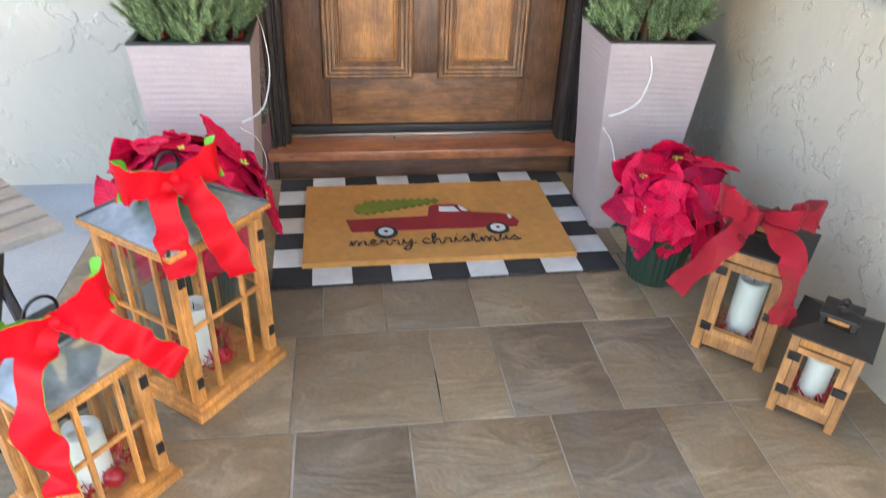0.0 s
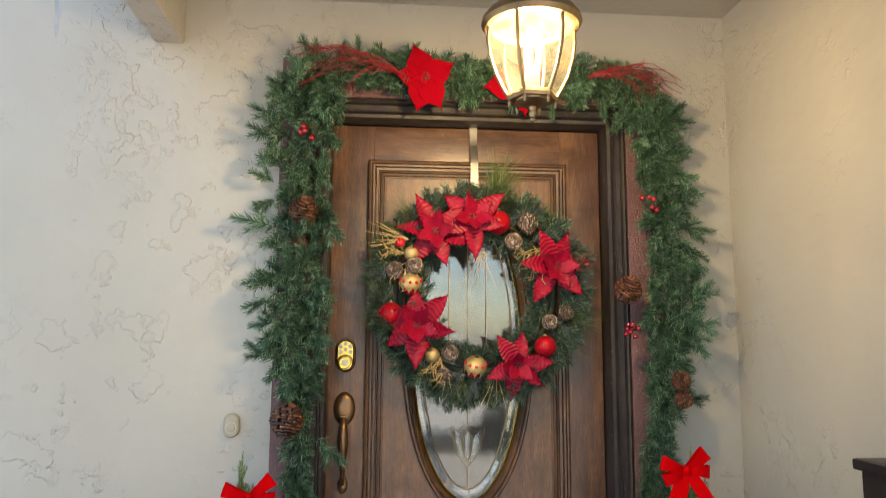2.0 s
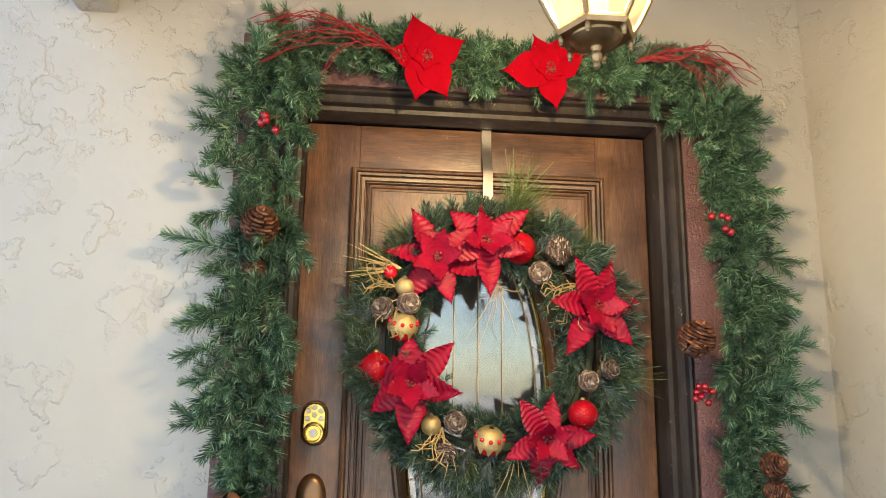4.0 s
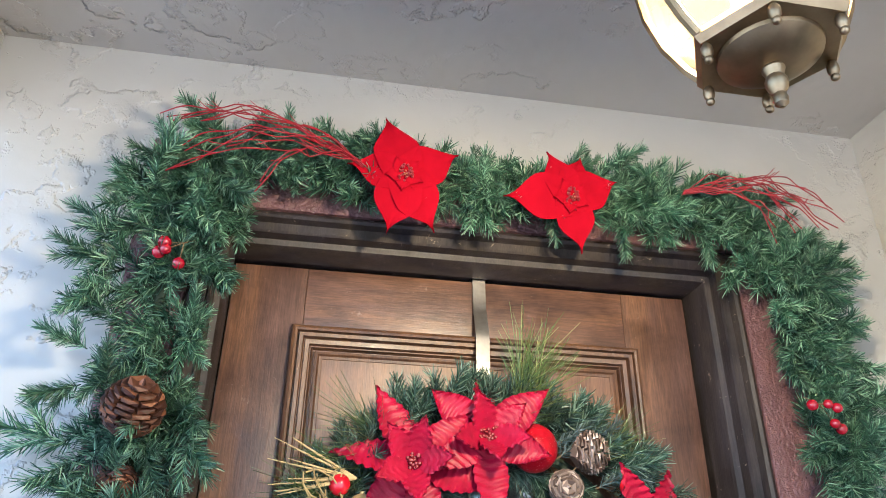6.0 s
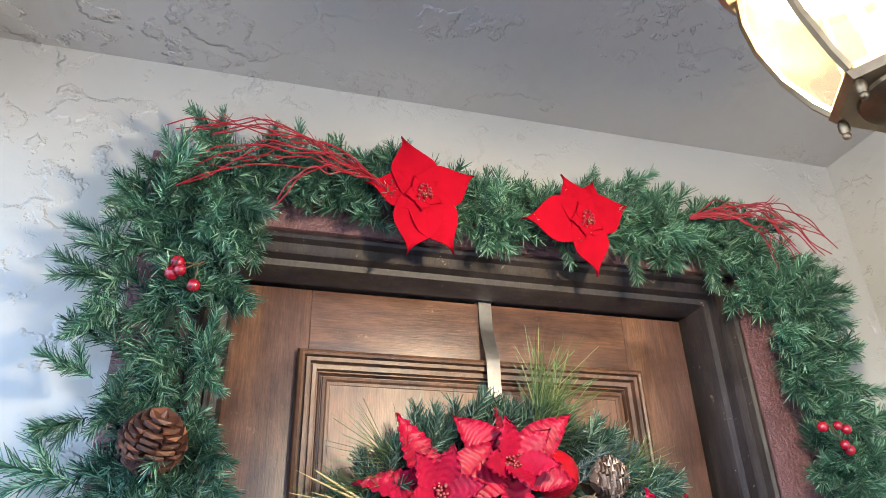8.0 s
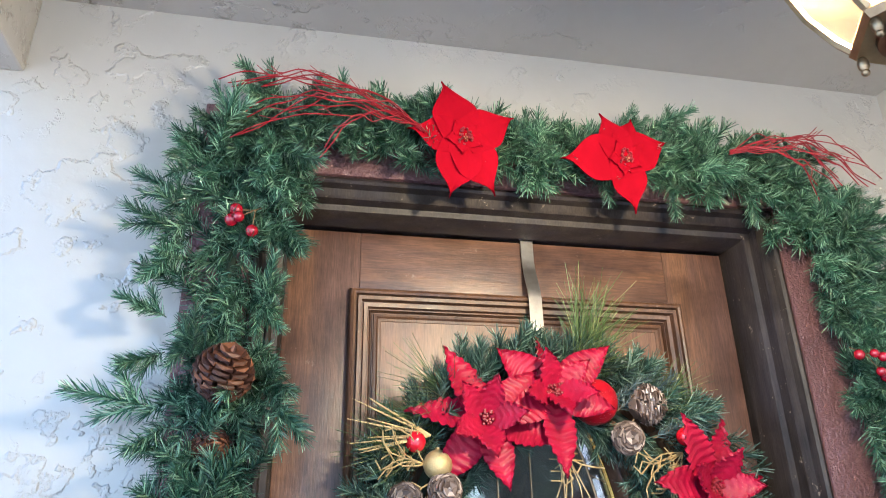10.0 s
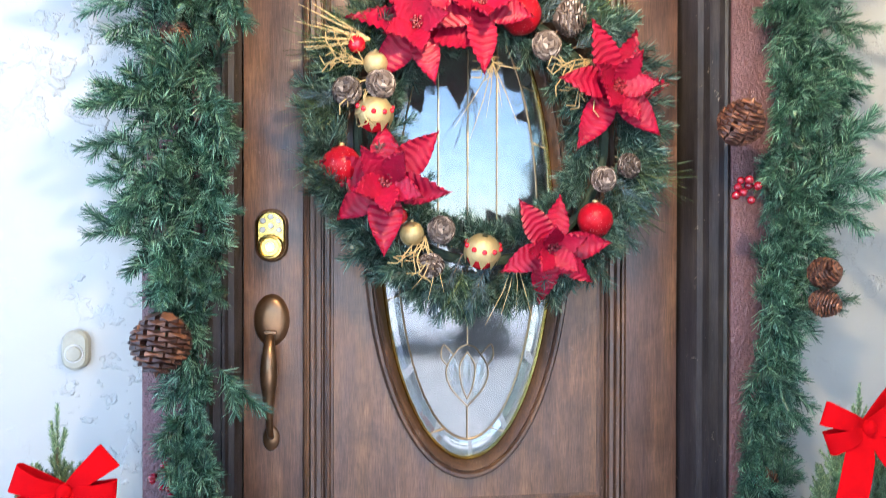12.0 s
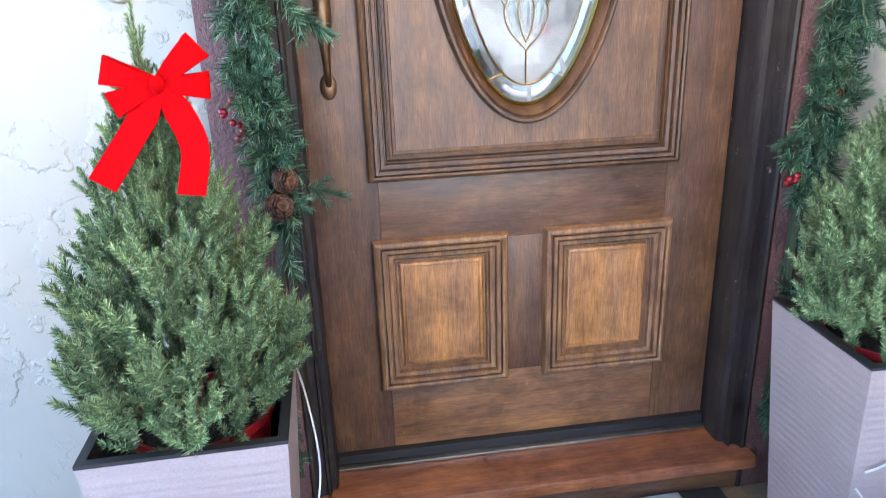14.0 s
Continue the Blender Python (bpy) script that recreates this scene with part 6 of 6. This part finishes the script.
def candle_and_filling(L, half, cz, cr, ch, red, gold, seed):
    q = random.Random(seed)
    cand = part("candle", lathe(bmesh.new(), [(cr, cz), (cr, cz + ch - 0.004), (cr - 0.003, cz + ch), (cr - 0.012, cz + ch - 0.001), (cr * 0.5, cz + ch - 0.012), (0.001, cz + ch - 0.015)], 28), WAX, L, "white pillar candle")
    part("wick", tube(bmesh.new(), [(0, 0, cz + ch - 0.016), (0.001, 0, cz + ch + 0.004)], 0.0012, 5), BLACKM, cand)
    bm = bmesh.new()
    for _ in range(red):
        a, d = q.uniform(0, 6.28), q.uniform(cr + 0.005, half * 1.05)
        c = Vector((d * math.cos(a), d * math.sin(a), cz + 0.01))
        e = c + Vector((q.uniform(-1, 1), q.uniform(-1, 1), q.uniform(0.2, 1.2))) * 0.026
        w = Vector((q.uniform(-1, 1), q.uniform(-1, 1), q.uniform(-1, 1))) * 0.003
        v = [bm.verts.new(p) for p in (c - w, c + w, e + w * 0.6, e - w * 0.6, (c + e) / 2 + w.cross(e - c).normalized() * 0.0012)]
        for f in ((0, 1, 4), (1, 2, 4), (2, 3, 4), (3, 0, 4)):
            bm.faces.new([v[i] for i in f])
    t = part("tinsel", bm, GLOSSRED, L, "red foil tinsel", smooth=0)
    tagged(t, kind="stuff")
    for k in range(gold):
        a = k * 2.2 + 0.5
        part("bauble", ball(bmesh.new(), (half * 0.72 * math.cos(a), half * 0.72 * math.sin(a), cz + 0.02), 0.018, 16, 10), GOLD if k % 2 else GLOSSRED, L, "small shiny bauble")


def big_lantern(x, y, side, eave, top, spin, seed, ch):
    L = thing("lantern", "honey wood lantern with mullioned glass and a galvanised roof", "lantern", pose(x, y, 0, 0, 0, spin), "wooden candle lanterns")
    h = side / 2
    part("base", boxes((-h, h, -h, h, 0.0, 0.018), (-h + 0.01, h - 0.01, -h + 0.01, h - 0.01, 0.0185, 0.032), bev=0.003), HONEY, L)
    b = h - 0.014
    pw = 0.022
    for sx in (-1, 1):
        for sy in (-1, 1):
            part("post", boxes((min(sx * b, sx * (b - pw)), max(sx * b, sx * (b - pw)), min(sy * b, sy * (b - pw)), max(sy * b, sy * (b - pw)), 0.0325, eave - 0.0225), bev=0.002), HONEY, L)
    part("top_frame", boxes((-b, b, -b, b, eave - 0.022, eave - 0.002), bev=0.002), HONEY, L)
    part("eave_board", boxes((-h, h, -h, h, eave - 0.0015, eave + 0.008), bev=0.002), HONEY, L)
    for k in range(4):
        R = Matrix.Rotation(k * math.pi / 2, 4, "Z")
        g = b - 0.010
        part("mullion", boxes((-0.045 * side / 0.25 - 0.0045, -0.045 * side / 0.25 + 0.0045, -g - 0.004, -g + 0.004, 0.033, eave - 0.023), bev=0.001), HONEY, L, m=R)
        part("mullion", boxes((0.045 * side / 0.25 - 0.0045, 0.045 * side / 0.25 + 0.0045, -g - 0.004, -g + 0.004, 0.033, eave - 0.023), bev=0.001), HONEY, L, m=R)
        zc = 0.033 + (eave - 0.055) * 0.52
        part("glazing_bar", boxes((-b + pw, b - pw, -g - 0.0035, -g + 0.0035, zc - 0.0045, zc + 0.0045), bev=0.001), HONEY, L, m=R)
        p = part("pane", boxes((-b + pw - 0.003, b - pw + 0.003, -g + 0.0045, -g + 0.0065, 0.034, eave - 0.024)), CLEAR, L, m=R)
        p.visible_shadow = False
    for zz in (0.075, eave - 0.07):
        for sx in (-1, 1):
            part("hinge", boxes((sx * (b - 0.011) - 0.007, sx * (b - 0.011) + 0.007, -b - 0.0035, -b, zz, zz + 0.024), bev=0.001), BLACKM, L)
    part("latch", boxes((b - 0.002, b + 0.004, -0.012, 0.012, eave * 0.55, eave * 0.55 + 0.02), bev=0.001), BLACKM, L)
    bm = bmesh.new()
    lv = [(h - 0.004, eave + 0.0085), (h - 0.004, eave + 0.012), (h * 0.36, top - 0.035), (h * 0.36, top - 0.025)]
    rings = [[bm.verts.new((sx * r, sy * r, z)) for sx, sy in ((-1, -1), (1, -1), (1, 1), (-1, 1))] for r, z in lv]
    for p, q in zip(rings, rings[1:]):
        for k in range(4):
            bm.faces.new((p[k], p[(k + 1) % 4], q[(k + 1) % 4], q[k]))
    bm.faces.new(rings[0][::-1])
    bm.faces.new(rings[-1])
    part("roof", bm, ZINC, L, "brushed galvanised metal roof", smooth=0)
    for sx, sy in ((-1, -1), (1, -1), (1, 1), (-1, 1)):
        part("roof_ridge", tube(bmesh.new(), [(sx * (h - 0.004), sy * (h - 0.004), eave + 0.012), (sx * h * 0.36, sy * h * 0.36, top - 0.034)], 0.0035, 6), DARKZINC, L)
    part("roof_cap", boxes((-h * 0.42, h * 0.42, -h * 0.42, h * 0.42, top - 0.0245, top - 0.012), bev=0.003), DARKZINC, L)
    part("ring_handle", tube(bmesh.new(), [(0.026 * math.cos(a), 0, top + 0.012 + 0.026 * math.sin(a)) for a in [2 * math.pi * k / 20 for k in range(21)]], 0.0028, 6), BLACKM, L)
    candle_and_filling(L, h * 0.62, 0.033, 0.034, ch, 150, 4, seed)


big_lantern(-0.600, -1.055, 0.252, 0.385, 0.475, 52, 1, 0.14)
big_lantern(-0.735, -1.372, 0.205, 0.30, 0.385, 52, 2, 0.12)
wire_bow("red ribbon bow with green lining on the tall lantern", [((-0.672, -1.115, 0.478), 0.066), ((-0.505, -1.075, 0.505), 0.066)], [[(-0.59, -1.145, 0.468), (-0.575, -1.20, 0.415), (-0.56, -1.225, 0.352)], [(-0.535, -1.14, 0.468), (-0.495, -1.185, 0.405), (-0.465, -1.19, 0.33)]], (-0.578, -1.095, 0.482), RIBBON, GREENRIB, 0.056, "ribbon bows on lanterns")
wire_bow("red ribbon bow with green lining on the lower lantern", [((-0.785, -1.445, 0.402), 0.062), ((-0.625, -1.385, 0.452), 0.062)], [[(-0.715, -1.475, 0.385), (-0.72, -1.52, 0.305), (-0.70, -1.53, 0.235), (-0.708, -1.525, 0.172)], [(-0.655, -1.425, 0.415), (-0.605, -1.425, 0.385), (-0.57, -1.415, 0.345), (-0.54, -1.40, 0.305)]], (-0.698, -1.415, 0.412), RIBBON, GREENRIB, 0.05, "ribbon bows on lanterns")


def small_lantern(x, y, side, eave, spin, seed, ch):
    L = thing("lantern", "brown wood lantern with a black metal roof and a glazed door", "lantern", pose(x, y, 0, 0, 0, spin), "wooden candle lanterns")
    h, pw = side / 2, side * 0.13
    for sx in (-1, 1):
        for sy in (-1, 1):
            part("post", boxes((min(sx * h, sx * (h - pw)), max(sx * h, sx * (h - pw)), min(sy * h, sy * (h - pw)), max(sy * h, sy * (h - pw)), 0.0, eave), bev=0.002), OAK, L)
    for z0, z1, nm in ((0.016, 0.016 + side * 0.2, "bottom_rail"), (eave - side * 0.2, eave - 0.001, "top_rail")):
        for k in range(4):
            part(nm, boxes((-h + pw + 0.0005, h - pw - 0.0005, -h + 0.003, -h + 0.015, z0, z1), bev=0.0015), OAK, L, m=Matrix.Rotation(k * math.pi / 2, 4, "Z"))
    part("floor_board", boxes((-h + 0.0155, h - 0.0155, -h + 0.0155, h - 0.0155, 0.02, 0.03)), OAK, L)
    for k in range(4):
        p = part("pane", boxes((-h + pw - 0.002, h - pw + 0.002, -h + 0.0165, -h + 0.0185, 0.03, eave - 0.012)), CLEAR, L, m=Matrix.Rotation(k * math.pi / 2, 4, "Z"))
        p.visible_shadow = False
    d0, d1 = 0.018 + side * 0.2, eave - side * 0.2 - 0.002
    dr = part("door", rect_sweep(bmesh.new(), -h + pw + 0.001, h - pw - 0.001, d0, d1, [(0, -h + 0.014), (0, -h - 0.002), (side * 0.1, -h - 0.002), (side * 0.1, -h + 0.014)]), OAK, L, "small framed glass door", smooth=0)
    for zz in (d0 + 0.012, d1 - 0.032):
        part("hinge", boxes((-h + pw - 0.012, -h + pw + 0.012, -h - 0.0065, -h - 0.0025, zz, zz + 0.02), bev=0.001), BLACKM, dr)
    part("door_latch", boxes((h - pw - 0.014, h - pw + 0.012, -h - 0.012, -h - 0.0025, (d0 + d1) / 2 - 0.008, (d0 + d1) / 2 + 0.008), bev=0.002), BLACKM, dr)
    o = h + 0.012
    bm = bmesh.new()
    lv = [(o, eave + 0.001), (o, eave + 0.006), (h * 0.55, eave + side * 0.16), (h * 0.55, eave + side * 0.17)]
    rings = [[bm.verts.new((sx * r, sy * r, z)) for sx, sy in ((-1, -1), (1, -1), (1, 1), (-1, 1))] for r, z in lv]
    for p, q in zip(rings, rings[1:]):
        for k in range(4):
            bm.faces.new((p[k], p[(k + 1) % 4], q[(k + 1) % 4], q[k]))
    bm.faces.new(rings[0][::-1])
    bm.faces.new(rings[-1])
    part("roof", bm, BLACKM, L, "black metal roof", smooth=0)
    zt = eave + side * 0.17
    for sx in (-1, 1):
        for sy in (-1, 1):
            part("vent_post", boxes((sx * h * 0.42 - 0.005, sx * h * 0.42 + 0.005, sy * h * 0.42 - 0.005, sy * h * 0.42 + 0.005, zt + 0.0005, zt + side * 0.13), bev=0.001), BLACKM, L)
    part("vent_core", boxes((-h * 0.3, h * 0.3, -h * 0.3, h * 0.3, zt + 0.0005, zt + side * 0.13)), OAK, L)
    part("vent_cap", boxes((-h * 0.55, h * 0.55, -h * 0.55, h * 0.55, zt + side * 0.13 + 0.0005, zt + side * 0.13 + 0.008), bev=0.003), BLACKM, L)
    zz = zt + side * 0.13 + 0.008
    part("finial", lathe(bmesh.new(), [(0.012, zz), (0.012, zz + 0.008), (0.006, zz + 0.012), (0.009, zz + 0.02), (0.003, zz + 0.026)], 14), BLACKM, L)
    part("bail_handle", tube(bmesh.new(), curve_pts([(-h * 0.5, 0, zz - 0.005), (-h * 0.42, -0.02, zz + 0.012), (0, -0.03, zz + 0.02), (h * 0.42, -0.02, zz + 0.012), (h * 0.5, 0, zz - 0.005)], 5), 0.002, 6), BLACKM, L)
    candle_and_filling(L, h * 0.6, 0.0305, side * 0.2, ch, 70, 0, seed)


small_lantern(0.640, -1.072, 0.165, 0.283, -42, 5, 0.15)
small_lantern(0.690, -1.290, 0.132, 0.205, -44, 6, 0.105)
wire_bow("sheer dark red bow on the black-roofed lantern", [((0.49, -1.085, 0.395), 0.055), ((0.70, -1.115, 0.362), 0.055), ((0.53, -1.11, 0.36), 0.045), ((0.655, -1.13, 0.37), 0.045)], [[(0.52, -1.13, 0.335), (0.455, -1.15, 0.285), (0.395, -1.16, 0.228)], [(0.615, -1.19, 0.325), (0.60, -1.235, 0.255), (0.60, -1.245, 0.185)]], (0.572, -1.105, 0.372), SHEER, SHEER, 0.052, "ribbon bows on lanterns")

# ---- folding chair with a cushion ----
chair = thing("folding_chair", "folding chair with weathered grey slats and a black steel frame", "chair", pose(-0.75, -1.20, 0, 0, 0, 221.5))
for k in range(6):
    part("seat_slat", boxes((-0.005, 0.40, -0.052 * (k + 1) + 0.010, -0.052 * k, 0.435, 0.452), bev=0.003), GREYWOOD, chair)
for x in (0.085, 0.345):
    part("front_leg", tube(bmesh.new(), [(x, -0.04, 0.43), (x, -0.20, 0.22), (x, -0.38, 0.0)], 0.010, 8, flat=0.6), BLACKM, chair)
    part("back_leg", tube(bmesh.new(), [(x - 0.02, 0.0, 0.0), (x - 0.02, -0.18, 0.25), (x - 0.02, -0.285, 0.45), (x - 0.02, -0.36, 0.64), (x - 0.02, -0.415, 0.84)], 0.010, 8, flat=0.6), BLACKM, chair)
part("cross_bar", tube(bmesh.new(), [(0.05, -0.36, 0.025), (0.345, -0.36, 0.025)], 0.007, 8), BLACKM, chair)
part("cross_bar", tube(bmesh.new(), [(0.03, -0.03, 0.05), (0.325, -0.03, 0.05)], 0.007, 8), BLACKM, chair)
for z, yy in ((0.66, -0.362), (0.745, -0.388)):
    part("back_slat", boxes((0.03, 0.42, yy + 0.006, yy + 0.02, z, z + 0.055), bev=0.004), GREYWOOD, chair)
cush = thing("cushion", "white linen cushion with red stitched writing on the chair", "cushion", chair.matrix_world @ pose(0.262, -0.25, 0.575, 72, 0, 0))
bm = bmesh.new()
n = 16
for s in (1, -1):
    g = [[bm.verts.new((0.17 * u * (1 - 0.06 * (1 - v * v) * abs(u)), 0.15 * v * (1 - 0.06 * (1 - u * u) * abs(v)), s * 0.05 * ((1 - u ** 4) * (1 - v ** 4)) ** 0.55)) for u in [i / n * 2 - 1 for i in range(n + 1)]] for v in [j / n * 2 - 1 for j in range(n + 1)]]
    for j in range(n):
        for i in range(n):
            bm.faces.new((g[j][i], g[j][i + 1], g[j + 1][i + 1], g[j + 1][i]) if s > 0 else (g[j][i + 1], g[j][i], g[j + 1][i], g[j + 1][i + 1]))
bmesh.ops.remove_doubles(bm, verts=bm.verts, dist=0.0005)
part("cover", bm, LINEN, cush, smooth=70)
for ya, xa, xb in ((0.048, -0.13, -0.075), (0.048, -0.06, 0.02), (-0.022, -0.125, -0.05), (-0.022, -0.035, 0.04)):
    pts = []
    for i in range(9):
        px, py = xa + (xb - xa) * i / 8, ya
        u, v = px / 0.17, py / 0.15
        pts.append((px, py, -0.05 * ((1 - u ** 4) * (1 - v ** 4)) ** 0.55 - 0.0005))
    part("stitching", tube(bmesh.new(), pts, 0.007, 8, flat=0.3), RIBBON, cush, "red stitched bar")

# ---- parked car on the driveway, seen mirrored in the glass ----
car = thing("parked_car", "white car parked on the sunny driveway", "car", pose(-0.1, -8.4, -0.13))
bm = bmesh.new()
prof = [(-2.3, 0.35), (-2.35, 0.75), (-2.2, 1.0), (-1.5, 1.08), (-1.0, 1.6), (0.9, 1.66), (1.5, 1.1), (2.2, 0.98), (2.36, 0.7), (2.3, 0.35)]
fr = [[bm.verts.new((x, y, z)) for x, z in prof] for y in (-0.9, 0.9)]
bm.faces.new(fr[0])
bm.faces.new(fr[1][::-1])
for k in range(len(prof)):
    bm.faces.new((fr[0][k], fr[1][k], fr[1][(k + 1) % len(prof)], fr[0][(k + 1) % len(prof)]))
bmesh.ops.bevel(bm, geom=list(bm.edges), offset=0.06, segments=3, affect="EDGES")
part("body", bm, CARPAINT, car)
for x0, x1, a, b in ((-0.95, -0.1, -1.2, -0.1), (0.0, 0.82, 0.0, 1.15)):
    bm = bmesh.new()
    v = [bm.verts.new(p) for p in ((a, 0.905, 1.12), (b, 0.905, 1.12), (x1, 0.905, 1.52), (x0, 0.905, 1.52), (a, 0.88, 1.12), (b, 0.88, 1.12), (x1, 0.88, 1.52), (x0, 0.88, 1.52))]
    for f in ((0, 1, 2, 3), (4, 7, 6, 5), (0, 4, 5, 1), (1, 5, 6, 2), (2, 6, 7, 3), (3, 7, 4, 0)):
        bm.faces.new([v[i] for i in f])
    part("window", bm, DARKGLASS, car, "dark side window")
part("tail_light", boxes((2.12, 2.36, 0.72, 0.915, 0.82, 0.94), bev=0.02), GLOSSRED, car, "red tail light")
for x in (-1.45, 1.45):
    for y in (-0.82, 0.82):
        w = part("wheel", lathe(bmesh.new(), [(0.2, -0.1), (0.33, -0.1), (0.35, -0.06), (0.35, 0.06), (0.33, 0.1), (0.2, 0.1)], 32), RUBBER, car, "black tyre", m=Matrix.LocRotScale((x, y * 1.01, 0.35), FACE, None))
        part("rim", lathe(bmesh.new(), [(0.2, -0.09), (0.18, 0.09), (0.05, 0.1)], 24), NICKEL, w)

# ---- across the street, mirrored in the door glass ----
FARLEAF = needle("far_leaves", (0.035, 0.06, 0.022), (0.10, 0.14, 0.05), 0.6)
BARK = plain("far_bark", (0.11, 0.085, 0.06), 0.9)


def street_tree(x, y, h, seed):
    q = np.random.default_rng(seed)
    t = thing("street_tree", "leafy green street tree across the road", "tree", pose(x, y, -0.13), "trees across the street")
    bm = tube(bmesh.new(), [(0, 0, 0), (0.1, 0, h * 0.3), (0, 0.1, h * 0.7)], [0.2, 0.15, 0.05], 8)
    for k in range(6):
        a = k * 1.05 + seed
        tube(bm, [(0.08, 0, h * (0.3 + 0.05 * k)), (h * 0.12 * math.cos(a), h * 0.12 * math.sin(a), h * (0.45 + 0.06 * k)), (h * 0.25 * math.cos(a), h * 0.25 * math.sin(a), h * (0.55 + 0.06 * k))], [0.09, 0.06, 0.02], 6)
    part("trunk", bm, BARK, t)
    n = 1500
    u = q.normal(size=(n, 3))
    u /= np.linalg.norm(u, axis=1)[:, None]
    lump = 1 + 0.25 * np.sin(3 * u[:, 0] + seed) * np.sin(4 * u[:, 2] + 2 * seed) + 0.15 * np.sin(7 * u[:, 1])
    c = u * (lump * q.uniform(0.45, 1.0, n) ** 0.5)[:, None] * np.array((0.32, 0.32, 0.33)) * h + np.array((0, 0, h * 0.66))
    e1, e2 = q.normal(size=(n, 3)) * 0.22, q.normal(size=(n, 3)) * 0.22
    V = np.stack([c, c + e1, c + e1 + e2, c + e2], 1).reshape(-1, 3)
    me = bpy.data.meshes.new("crown")
    me.from_pydata(V.tolist(), [], np.arange(4 * n).reshape(-1, 4).tolist())
    me.materials.append(FARLEAF)
    cr = new("crown", me)
    cr.parent = t


for k, (x, y, h) in enumerate(((-14, -32, 6.0), (9.5, -29, 6.5), (15, -33, 7.0), (-22, -36, 8.0))):
    street_tree(x, y, h, k + 1)
